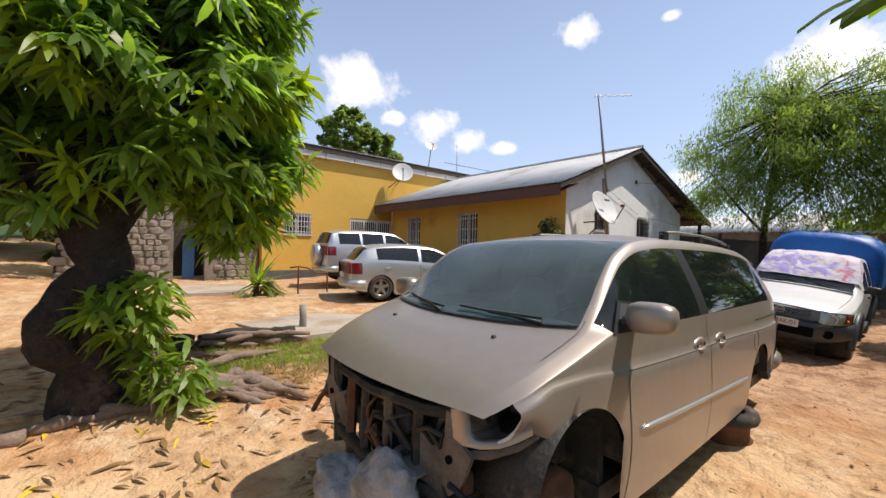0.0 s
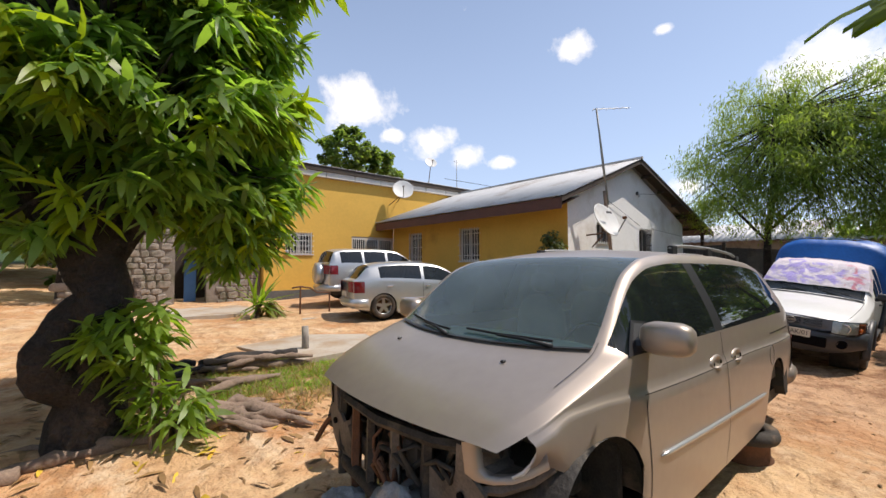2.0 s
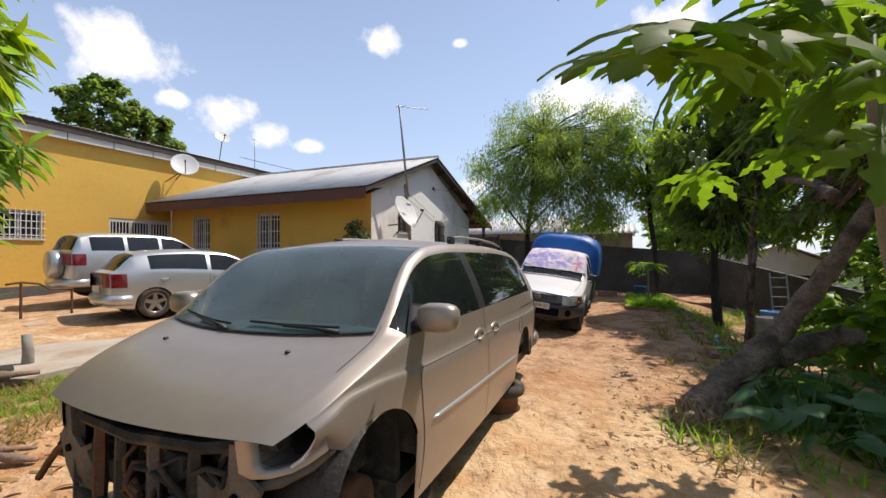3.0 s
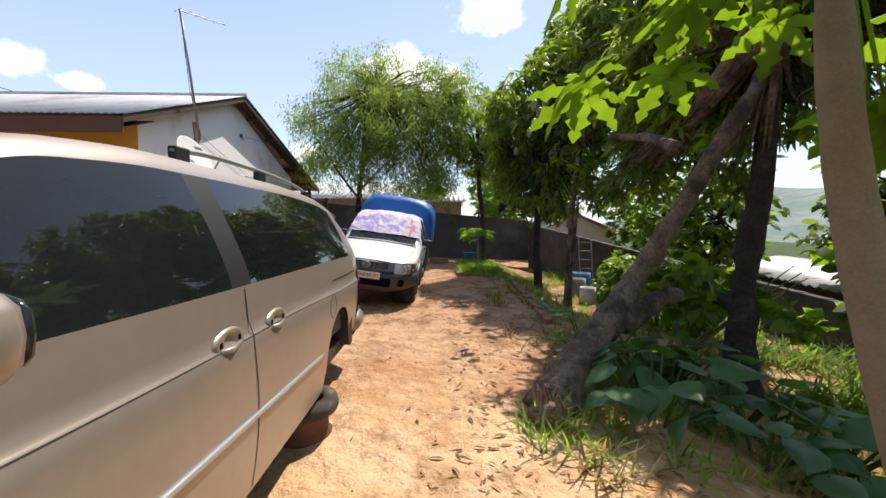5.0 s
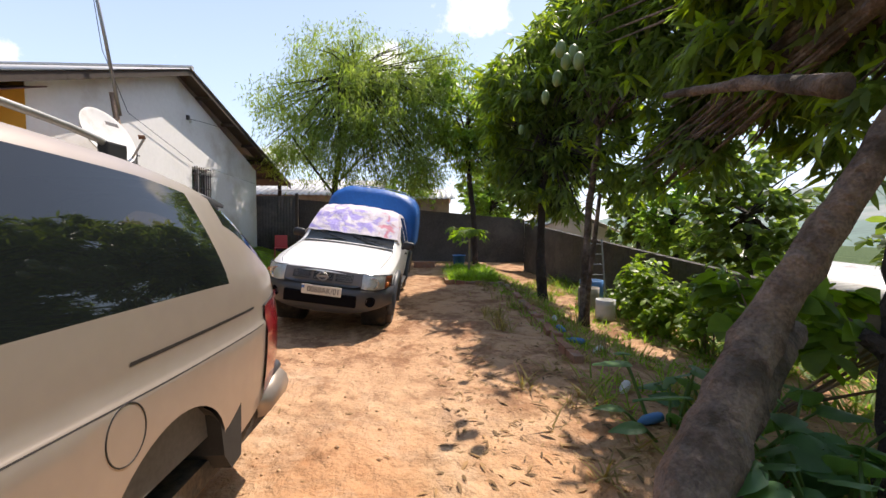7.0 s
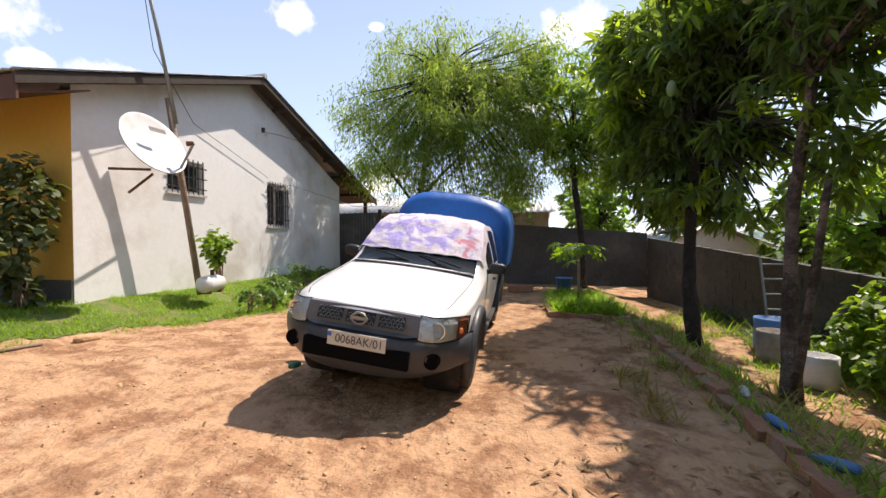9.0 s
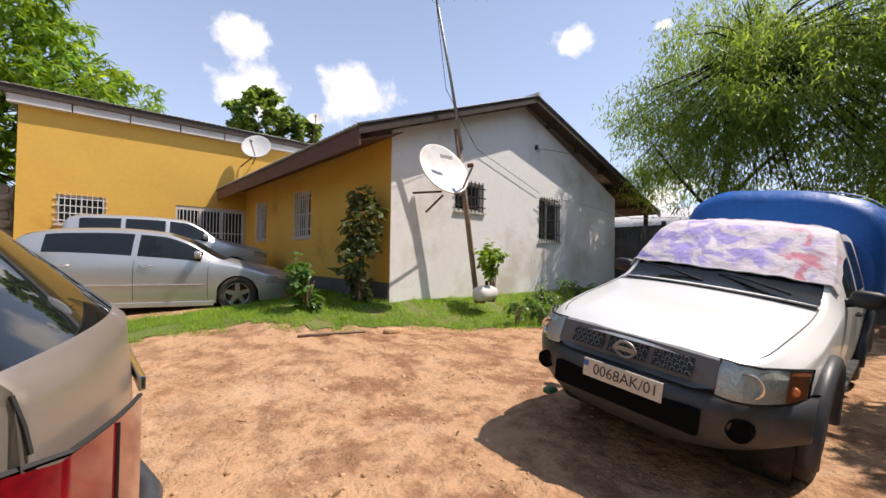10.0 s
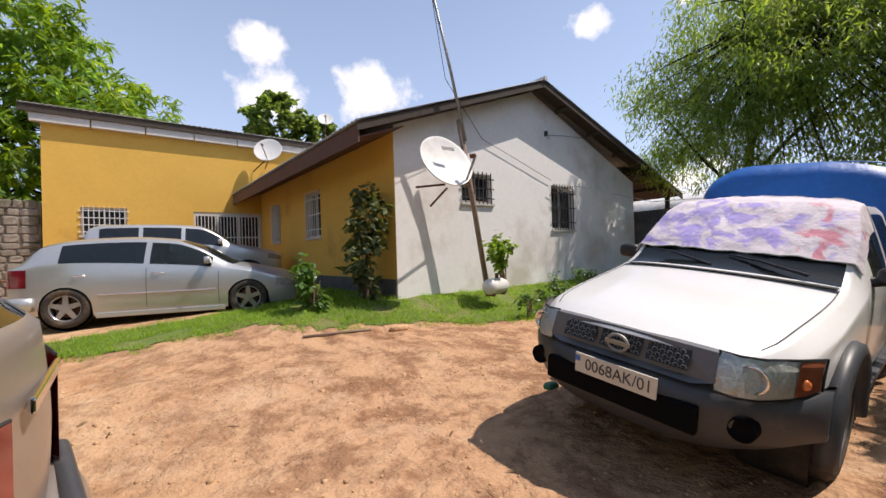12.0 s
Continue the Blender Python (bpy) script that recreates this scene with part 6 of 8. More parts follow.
# ---- plants ----
def leaf_shape(kind):
    """One leaf as quads: x along, y across, z up; length 1."""
    if kind == "lance":
        st = ((0, 0.02, 0), (0.35, 0.105, 0.03), (0.7, 0.09, -0.03), (1.0, 0.01, -0.16))
    elif kind == "oval":
        st = ((0, 0.03, 0), (0.3, 0.26, 0.04), (0.7, 0.25, 0.0), (1.0, 0.02, -0.1))
    elif kind == "broad":
        st = ((-0.15, 0.12, -0.03), (0.1, 0.42, 0.03), (0.55, 0.36, 0.0), (1.0, 0.02, -0.14))
    elif kind == "blade":
        st = ((0, 0.035, 0), (0.5, 0.03, 0.0), (1.0, 0.004, -0.12))
    else:
        st = ((0, 0.1, 0), (0.5, 0.14, 0.0), (1.0, 0.08, -0.05))
    v, f = [], []
    for x, w, z in st:
        v += [(x, -w, z), (x, w, z)]
    for i in range(len(st) - 1):
        f.append((2 * i, 2 * i + 1, 2 * i + 3, 2 * i + 2))
    return np.array(v, float), np.array(f)


def rotations(yaw, pitch, roll):
    cy, sy, cp, sp, cr, sr = np.cos(yaw), np.sin(yaw), np.cos(pitch), np.sin(pitch), np.cos(roll), np.sin(roll)
    r = np.empty((len(yaw), 3, 3))
    r[:, 0] = np.stack([cy * cp, cy * sp * sr - sy * cr, cy * sp * cr + sy * sr], 1)
    r[:, 1] = np.stack([sy * cp, sy * sp * sr + cy * cr, sy * sp * cr - cy * sr], 1)
    r[:, 2] = np.stack([-sp, cp * sr, cp * cr], 1)
    return r


def scatter(name, shape, pos, yaw, pitch, roll, size, material, parent=None, label="", kind=""):
    v, f = shape
    r = rotations(yaw, pitch, roll)
    verts = np.einsum("nij,kj->nki", r, v) * size[:, None, None] + pos[:, None, :]
    faces = (f[None] + (np.arange(len(pos)) * len(v))[:, None, None]).reshape(-1, f.shape[1])
    ob = raw(name, verts.reshape(-1, 3), faces, material, parent, label)
    if kind:
        ob["kind"] = kind
    return ob


GAP = [-0.10]


def crown_points(rng, balls, n, shell=0.55):
    """Clump centres in a set of ellipsoids (x, y, z, rx, ry, rz), denser towards the outside, with gaps."""
    vol = np.array([b[3] * b[4] * b[5] for b in balls])
    out, nor = [], []
    pick = rng.choice(len(balls), n * 2, p=vol / vol.sum())
    d = rng.normal(size=(n * 2, 3))
    d /= np.linalg.norm(d, axis=1)[:, None]
    rad = shell + (1 - shell) * rng.random(n * 2) ** 0.7
    for i in range(n * 2):
        b = balls[pick[i]]
        u = 1 + 0.30 * noise.noise(Vector(d[i]) * 1.7 + Vector(b[:3])) + 0.25 * noise.noise(Vector(d[i]) * 4.5 + Vector(b[:3]))
        p = np.array(b[:3]) + d[i] * rad[i] * u * np.array(b[3:])
        if noise.noise(Vector(p) * 1.25) < GAP[0]:
            continue
        out.append(p)
        nor.append(d[i])
        if len(out) == n:
            break
    return np.array(out), np.array(nor)


def rosettes(name, rng, balls, n, per, size, material, parent, droop=0.75, shell=0.55, kind="lance", spread=0.03, label=""):
    c, nrm = crown_points(rng, balls, n, shell)
    m = len(c) * per
    pos = np.repeat(c, per, 0) + rng.normal(size=(m, 3)) * spread
    yaw = np.tile(np.arange(per) * 2.4, len(c)) + np.repeat(rng.random(len(c)) * 6.28, per)
    out = np.repeat(np.arctan2(nrm[:, 1], nrm[:, 0]), per)
    yaw = np.where(rng.random(m) < 0.35, out + rng.normal(size=m) * 0.6, yaw)
    pitch = droop * (0.25 + 0.9 * rng.random(m)) + np.where(rng.random(m) < 0.18, -0.9, 0)
    roll = rng.normal(size=m) * 0.45
    sz = size * (0.7 + 0.6 * rng.random(m))
    return scatter(name, leaf_shape(kind), pos, yaw, pitch, roll, sz, material, parent, label, "stuff")


def limb(parent, pts, radii, material="bark", name="limb", seg=9, rough=0.10):
    """A trunk or limb: a tube with an uneven, ridged surface."""
    pts = [Vector(p) for p in pts]
    fine, rr = [], []
    for i in range(len(pts) - 1):
        for k in range(5):
            t = k / 5
            fine.append(pts[i].lerp(pts[i + 1], t))
            rr.append(radii[i] * (1 - t) + radii[i + 1] * t)
    fine.append(pts[-1])
    rr.append(radii[-1])
    for _ in range(2):
        for i in range(1, len(fine) - 1):
            fine[i] = (fine[i - 1] + fine[i] * 2 + fine[i + 1]) / 4
    bm = tube_bm(fine, rr, seg)
    for v in bm.verts:
        j = min(range(len(fine)), key=lambda q: (fine[q] - v.co).length_squared)
        d = v.co - fine[j]
        v.co += d * (rough * 3.5 * noise.noise(v.co * 5) + rough * 1.6 * noise.noise(Vector((v.co.x * 14, v.co.y * 14, v.co.z * 3))))
    return part(name, bm, material, parent, smooth=True)


def tree(label, x, y, z, limbs, balls, n, per, size, leafmat, barkmat="bark", seed=1, droop=0.75, shell=0.55, kind="lance", spread=0.03, seg=9, extra=()):
    rng = np.random.default_rng(seed)
    t = thing("tree", x, y, z, 0, label, "tree")
    first = True
    for pts, radii in limbs:
        limb(t, [(a - x, b - y, c - z) for a, b, c in pts], radii, barkmat, "trunk" if first else "limb", seg)
        first = False
    bl = [(b[0] - x, b[1] - y, b[2] - z, b[3], b[4], b[5]) for b in balls]
    r = random.Random(seed)
    tw = bmesh.new()
    base = Vector(limbs[0][0][-1]) - Vector((x, y, z))
    for b in bl:
        for _ in range(16):
            d = Vector((r.gauss(0, 1), r.gauss(0, 1), r.gauss(0, 0.7))).normalized()
            e = Vector((b[0] + d.x * b[3] * 0.85, b[1] + d.y * b[4] * 0.85, b[2] + d.z * b[5] * 0.85))
            mid = base.lerp(e, 0.5) + Vector((0, 0, r.uniform(-0.2, 0.3)))
            tube_bm([base, mid, e], [0.035, 0.02, 0.008], 5, tw, caps=False)
    part("twig_mass", tw, barkmat, t)["kind"] = "stuff"
    rosettes("crown", rng, bl, n, per, size, leafmat, t, droop, shell, kind, spread)
    # extra: outermost leaves in lighter colours, painting sunlight onto the crown
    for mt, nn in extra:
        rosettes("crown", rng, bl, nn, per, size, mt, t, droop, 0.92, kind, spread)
    return t


# the mango tree between the minibus and the van
tree("large mango tree with dense drooping glossy leaves beside the minibus", -10.2, -1.75, 0.0,
     [([(-10.25, -1.75, -0.2), (-10.3, -1.7, 0.5), (-10.2, -1.65, 1.1), (-10.3, -1.6, 1.9), (-10.2, -1.6, 2.8)], [0.36, 0.21, 0.25, 0.20, 0.15]),
      ([(-10.3, -1.75, 0.35), (-10.62, -1.8, 0.62), (-10.5, -1.7, 1.0), (-10.3, -1.65, 1.3)], [0.14, 0.17, 0.14, 0.10]),
      ([(-10.25, -1.7, 1.3), (-10.6, -1.5, 2.0), (-11.2, -1.2, 3.0)], [0.16, 0.13, 0.08]),
      ([(-10.2, -1.7, 1.6), (-9.8, -1.4, 2.4), (-9.3, -1.2, 3.2)], [0.15, 0.12, 0.08])],
     [(-9.85, -1.85, 3.1, 1.15, 1.0, 1.05), (-9.2, -1.1, 2.95, 1.1, 1.1, 1.15), (-10.5, -1.7, 3.7, 1.5, 1.2, 1.1), (-9.8, -1.3, 4.2, 1.3, 1.2, 1.2), (-11.2, -1.3, 4.2, 1.2, 1.2, 0.9), (-8.9, -0.5, 2.4, 0.75, 0.9, 0.7), (-10.3, -1.9, 5.2, 1.9, 1.4, 1.1), (-10.8, -1.6, 2.1, 0.35, 0.35, 0.6), (-11.2, -3.3, 5.5, 1.2, 0.9, 0.7), (-11.6, -3.0, 5.3, 1.1, 0.7, 0.5), (-8.75, -0.6, 1.8, 0.5, 0.5, 0.5)],
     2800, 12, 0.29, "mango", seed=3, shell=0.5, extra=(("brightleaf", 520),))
# low shoots at the foot of the mango tree


def shrub(label, x, y, z, balls, n, per, size, leafmat, seed=1, kind="oval", droop=0.6, stems=6, h=None):
    rng = np.random.default_rng(seed)
    r = random.Random(seed)
    t = thing("shrub", x, y, z, 0, label, "shrub")
    bm = bmesh.new()
    for _ in range(stems):
        b = balls[r.randrange(len(balls))]
        e = Vector((b[0] + r.uniform(-0.5, 0.5) * b[3], b[1] + r.uniform(-0.5, 0.5) * b[4], b[2] + b[5] * r.uniform(-0.2, 0.7)))
        tube_bm([(r.uniform(-0.06, 0.06), r.uniform(-0.06, 0.06), -0.05), e * 0.5 + Vector((0, 0, 0.05)), e], [0.016, 0.012, 0.006], 5, bm)
    part("stem", bm, "wood", t)["kind"] = "stuff"
    rosettes("foliage", rng, balls, n, per, size, leafmat, t, droop, 0.3, kind, 0.04)
    return t


shrub("bright pale-green shoots at the foot of the mango tree", -9.85, -2.15, 0.0, [(0, 0, 0.7, 0.38, 0.3, 0.5), (0.12, -0.05, 0.3, 0.3, 0.22, 0.3), (-0.15, 0.1, 0.9, 0.4, 0.3, 0.3)], 62, 9, 0.24, "yellowgreen", 4, "lance")
shrub("dusty green shrub by the yellow wall and white gable corner", -0.45, -0.05 + 0.35, 0.36, [(0, 0, 0.9, 0.4, 0.35, 0.7), (0.05, 0.0, 1.6, 0.38, 0.35, 0.5), (0, 0, 0.35, 0.3, 0.3, 0.3)], 170, 6, 0.135, "dustyleaf", 5, "oval", 0.8, 9)
shrub("small pale-leaved shrub on the lawn edge", -1.55, 0.05, 0.2, [(0, 0, 0.65, 0.3, 0.28, 0.35), (0.0, 0, 0.25, 0.2, 0.2, 0.25)], 80, 6, 0.12, "bushleaf", 6, "oval", 0.7, 7)
shrub("bright yellow-green shrub in front of white gable wall", 1.75, -0.95, 0.45, [(0, 0, 0.75, 0.28, 0.25, 0.3)], 60, 6, 0.13, "yellowgreen", 7, "oval", 0.7, 9)
for i_, (sx_, sy_, sh_) in enumerate(((2.3, -1.5, 0.35), (2.8, -1.35, 0.45), (3.3, -1.2, 0.3), (4.1, -1.1, 0.5), (4.9, -0.9, 0.4), (5.6, -1.0, 0.35), (1.6, -1.7, 0.3), (2.0, -1.9, 0.28), (2.7, -1.9, 0.3))):
    shrub("low leggy garden shrub at the edge of the lawn", sx_, sy_, ground_z(sx_, sy_), [(0, 0, sh_, 0.16, 0.16, sh_ * 0.5)], 26, 5, 0.085, "bushleaf", 20 + i_, "oval", 0.6, 5)


def single_leaves(parent, shape, pos, yaw, pit, rol, sz, material):
    """Large leaves, each an object of its own on one shared mesh."""
    v, f = shape
    me = bpy.data.meshes.new("leaf")
    me.from_pydata([tuple(p) for p in v], [], [tuple(int(k) for k in q) for q in f])
    me.shade_smooth()
    me.materials.append(M[material])
    rot = rotations(np.array(yaw), np.array(pit), np.array(rol))
    for p, r, k in zip(pos, rot, sz):
        ob = new("leaf", me)
        ob.parent = parent
        ob.matrix_basis = Matrix.Translation(Vector(tuple(p))) @ Matrix([list(q) for q in r]).to_4x4() @ Matrix.Diagonal((k, k, k, 1))


def broad_plant(label, x, y, n, size, seed, spread=0.6):
    r = random.Random(seed)
    z = ground_z(x, y)
    t = thing("broad_leaved_plant", x, y, z, 0, label, "plant")
    pos, yaw, pit, rol, sz = [], [], [], [], []
    for i in range(n):
        a = r.uniform(0, math.tau)
        d = spread * math.sqrt(r.random())
        h = r.uniform(0.18, 0.50)
        p = Vector((d * math.cos(a), d * math.sin(a), h))
        part("stalk", tube_bm([(p.x * 0.4, p.y * 0.4, -0.03), (p.x * 0.8, p.y * 0.8, h * 0.7), p], [0.014, 0.011, 0.007], 5), "bushleaf", t)
        pos.append(p)
        yaw.append(a + r.gauss(0, 0.5))
        pit.append(r.uniform(-0.1, 0.6))
        rol.append(r.gauss(0, 0.3))
        sz.append(size * r.uniform(0.75, 1.35))
    single_leaves(t, broad_shape(), pos, yaw, pit, rol, sz, "bigleaf")
    return t


def broad_shape():
    """A heart-shaped leaf with a raised midrib, length 1."""
    v, f = [], []
    st = ((-0.18, 0.10), (-0.12, 0.30), (0.05, 0.42), (0.3, 0.42), (0.55, 0.32), (0.8, 0.16), (1.0, 0.01))
    for i, (x, w) in enumerate(st):
        zc = -0.10 * max(0, x) ** 2
        for k, s in enumerate((-1, -0.5, 0, 0.5, 1)):
            xx = x if i > 0 else x + 0.12 * (1 - abs(s))
            v.append((xx, w * s, zc + 0.05 * abs(s) - 0.10 * s * s + 0.012 * math.sin(i * 2.2 + s * 3)))
    for i in range(len(st) - 1):
        for k in range(4):
            a = i * 5 + k
            f.append((a, a + 1, a + 6, a + 5))
    return np.array(v), np.array(f)


for i_, (bx_, by_, n_, s_) in enumerate(((-5.5, -8.2, 18, 0.23), (-5.0, -8.55, 18, 0.25), (-4.4, -8.75, 16, 0.25), (-5.2, -8.95, 18, 0.24), (-6.0, -8.7, 15, 0.22), (-4.1, -8.2, 10, 0.20), (-3.8, -8.9, 14, 0.24), (-6.3, -9.2, 12, 0.24), (-5.7, -9.3, 14, 0.26))):
    broad_plant("clump of broad dark heart-shaped leaves under the trees", bx_, by_, n_, s_, 40 + i_)


# mango trees along the lower edge
GAP[0] = 0.02
tree("old mango tree with leaning weathered trunk and dense dark crown", -5.3, -7.4, -0.05,
     [([(-5.48, -7.33, -0.25), (-5.28, -7.55, 0.06), (-4.95, -7.95, 0.36), (-4.66, -8.35, 0.72), (-4.66, -8.7, 1.30), (-4.74, -9.03, 1.95), (-4.85, -9.35, 2.6), (-4.8, -9.6, 3.2)], [0.25, 0.17, 0.135, 0.115, 0.10, 0.085, 0.065, 0.05]),
      ([(-4.95, -7.98, 0.34), (-4.5, -8.5, 0.42), (-4.15, -8.95, 0.52), (-3.88, -9.28, 0.50)], [0.13, 0.12, 0.11, 0.085]),
      ([(-4.16, -8.95, 0.52), (-4.18, -8.98, 0.68)], [0.06, 0.02]),
      ([(-4.6, -8.8, 2.1), (-3.8, -8.9, 2.4), (-2.8, -8.8, 2.6)], [0.07, 0.055, 0.03]),
      ([(-4.45, -9.1, 2.6), (-5.2, -9.2, 3.3), (-5.8, -9.0, 4.0)], [0.07, 0.05, 0.03])],
     [(-3.2, -10.3, 4.0, 1.9, 1.4, 1.5), (-1.3, -10.7, 4.0, 1.8, 1.2, 1.6), (-2.2, -10.0, 3.2, 1.2, 0.7, 0.8), (-1.5, -10.4, 2.8, 1.2, 0.9, 0.7), (-3.6, -10.2, 3.0, 0.9, 0.7, 0.6), (-0.4, -10.3, 2.45, 0.9, 0.5, 0.6), (-2.9, -10.7, 2.5, 0.6, 0.5, 0.8), (-1.9, -9.9, 2.35, 0.5, 0.4, 0.6), (-0.9, -9.8, 2.1, 0.35, 0.3, 0.5), (-3.9, -9.9, 2.2, 0.4, 0.35, 0.5), (0.4, -9.7, 5.0, 1.2, 0.8, 1.0)],
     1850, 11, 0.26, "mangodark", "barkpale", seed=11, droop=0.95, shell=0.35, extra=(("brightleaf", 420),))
tree("dark upright mango tree among broad-leaved plants", -4.6, -9.5, -0.35,
     [([(-4.42, -9.72, -0.7), (-4.25, -9.8, -0.1), (-4.05, -9.95, 0.6), (-4.0, -10.05, 1.2), (-4.18, -10.0, 2.0), (-4.2, -10.0, 3.2)], [0.24, 0.15, 0.135, 0.14, 0.12, 0.08]),
      ([(-4.1, -9.9, 0.35), (-3.95, -9.72, 0.5)], [0.11, 0.06])],
     [(-4.5, -10.3, 4.2, 1.5, 1.1, 1.0), (-4.8, -10.8, 3.2, 1.7, 0.8, 1.0), (-6.4, -10.8, 3.6, 1.6, 0.9, 1.3)],
     950, 10, 0.24, "mangodark", seed=12, droop=0.95, shell=0.4)
tree("dense dark mango tree hanging low over the track", 2.3, -9.0, -0.3,
     [([(2.4, -9.1, -0.5), (2.45, -9.0, 0.8), (2.3, -9.0, 2.0), (2.3, -9.1, 3.2)], [0.13, 0.10, 0.09, 0.08])],
     [(2.7, -9.2, 4.2, 1.9, 1.5, 1.6), (0.9, -10.0, 4.7, 1.2, 0.8, 1.2), (4.6, -9.8, 4.4, 1.5, 1.2, 1.5), (1.5, -9.3, 3.1, 1.1, 0.9, 0.9), (3.4, -9.2, 3.0, 1.4, 1.3, 1.1), (2.1, -8.7, 2.6, 0.7, 0.7, 0.9), (0.6, -9.8, 2.6, 0.8, 0.6, 0.9), (3.2, -9.2, 2.0, 0.6, 0.6, 0.8), (4.4, -9.5, 2.5, 0.9, 0.8, 0.9), (1.3, -9.3, 1.9, 0.35, 0.35, 0.5), (2.6, -9.6, 1.7, 0.5, 0.4, 0.5), (3.0, -8.5, 4.3, 1.2, 0.8, 1.4), (1.4, -9.0, 3.2, 0.7, 0.5, 0.9), (3.8, -8.5, 3.3, 0.9, 0.6, 0.8), (3.0, -10.2, 6.0, 1.7, 1.0, 1.3), (5.0, -10.1, 6.2, 1.5, 1.0, 1.2), (0.8, -10.2, 6.0, 1.4, 0.9, 1.1)],
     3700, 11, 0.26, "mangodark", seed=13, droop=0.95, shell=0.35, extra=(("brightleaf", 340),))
tree("fresh green mango tree by the back wall corner", 8.3, -8.1, -0.1,
     [([(8.3, -8.2, -0.4), (8.3, -8.1, 1.5), (8.3, -7.9, 3.2), (8.3, -7.8, 4.4)], [0.12, 0.10, 0.09, 0.06])],
     [(8.3, -7.5, 5.4, 1.5, 1.2, 1.7), (8.0, -8.4, 4.0, 1.4, 1.1, 1.2), (8.6, -8.8, 5.2, 1.3, 1.2, 1.3)],
     520, 9, 0.25, "mango", seed=29, droop=0.9, shell=0.4, extra=(("brightleaf", 160),))
tree("thin grey-stemmed mango tree beside the sunken plot", 0.2, -9.25, -0.35,
     [([(0.15, -9.2, -0.5), (0.3, -9.25, 0.6), (0.35, -9.3, 1.7), (0.2, -9.4, 3.0)], [0.11, 0.07, 0.065, 0.05]),
      ([(0.12, -9.2, -0.3), (-0.2, -9.15, 0.6), (-0.35, -9.2, 1.8)], [0.05, 0.04, 0.03])],
     [(0.3, -9.7, 3.9, 0.9, 0.8, 0.9)], 180, 10, 0.24, "mangodark", "barkpale", seed=14, droop=0.95, shell=0.4)


GAP[0] = -0.10


def fruit(x, y, z, s):
    e = thing("mango_fruit", x, y, z, 0, "unripe green mango hanging from a thin stalk", "fruit", "hanging mangoes")
    part("fruit_body", blob_bm(0, 0, 0, 0.04 * s, 0.035 * s, 0.06 * s, 2.2, 12, 8), "mangofruit", e, smooth=True)
    part("stalk", tube_bm([(0, 0, 0.055 * s), (0.01, 0, 0.3)], 0.003, 4), "bushleaf", e)


for p_ in ((-2.75, -7.75, 3.05), (-2.62, -7.85, 2.98), (-2.5, -7.8, 2.85), (-2.55, -7.95, 3.1), (-2.85, -7.9, 2.9), (-1.7, -7.9, 2.9), (0.1, -8.0, 2.9)):
    fruit(*p_, 1.4)


# papaya
def papaya_leaf():
    """A palmate leaf with seven toothed lobes, about 1 across, hanging slightly."""
    v, f = [(0.0, 0.0, 0.0)], []
    angs = np.radians((-150, -98, -48, 0, 48, 98, 150))
    lens = (0.34, 0.46, 0.56, 0.62, 0.56, 0.46, 0.34)
    for a, ln in zip(angs, lens):
        ca, sa = math.cos(a), math.sin(a)
        i0 = len(v)
        for r, w, z in ((0.0, 0.012, 0.0), (0.35, 0.15, 0.02), (0.55, 0.12, 0.0), (0.62, 0.22, -0.02), (0.78, 0.07, -0.05), (0.85, 0.12, -0.07), (1.0, 0.008, -0.13)):
            r *= ln
            w *= ln * 1.05
            v += [(r * ca - w * sa, r * sa + w * ca, z), (r * ca, r * sa, z + 0.018), (r * ca + w * sa, r * sa - w * ca, z)]
        for k in range(6):
            b = i0 + 3 * k
            f += [(b, b + 1, b + 4, b + 3), (b + 1, b + 2, b + 5, b + 4)]
    return np.array(v), np.array(f)


def papaya(label, x, y, pts, radii, n, size, reach, seed, low=-0.6, far=()):
    z = ground_z(x, y)
    r = random.Random(seed)
    t = thing("papaya_tree", x, y, z, 0, label, "tree")
    limb(t, [(a - x, b - y, c - z) for a, b, c in pts], radii, "papayabark", "trunk", 14, 0.03)
    top = Vector(pts[-1]) - Vector((x, y, z))
    pos, yaw, pit, rol, sz = [], [], [], [], []
    for i in range(n):
        a = i * 2.4 + r.uniform(-0.2, 0.2)
        d = reach * r.uniform(0.65, 1.1)
        e = top + Vector((math.cos(a) * d, math.sin(a) * d, r.uniform(low, 0.35) * reach))
        part("leaf_stalk", tube_bm([top - Vector((0, 0, 0.03 * (i % 6))), top.lerp(e, 0.5) + Vector((0, 0, 0.14 * reach)), e], [0.018, 0.013, 0.008], 6), "yellowgreen", t)
        pos.append(tuple(e))
        yaw.append(a)
        pit.append(r.uniform(0.15, 0.9))
        rol.append(r.gauss(0, 0.3))
        sz.append(size * r.uniform(0.8, 1.15))
    for fx, fy, fz in far:
        e = Vector((fx - x, fy - y, fz - z))
        part("leaf_stalk", tube_bm([top, top.lerp(e, 0.5) + Vector((0, 0, 0.2)), e], [0.02, 0.015, 0.01], 6), "yellowgreen", t)
        pos.append(tuple(e))
        yaw.append(math.atan2(e.y - top.y, e.x - top.x) + 0.3)
        pit.append(0.25)
        rol.append(-0.35)
        sz.append(size * 1.25)
    single_leaves(t, papaya_leaf(), pos, yaw, pit, rol, sz, "papaya")
    return t


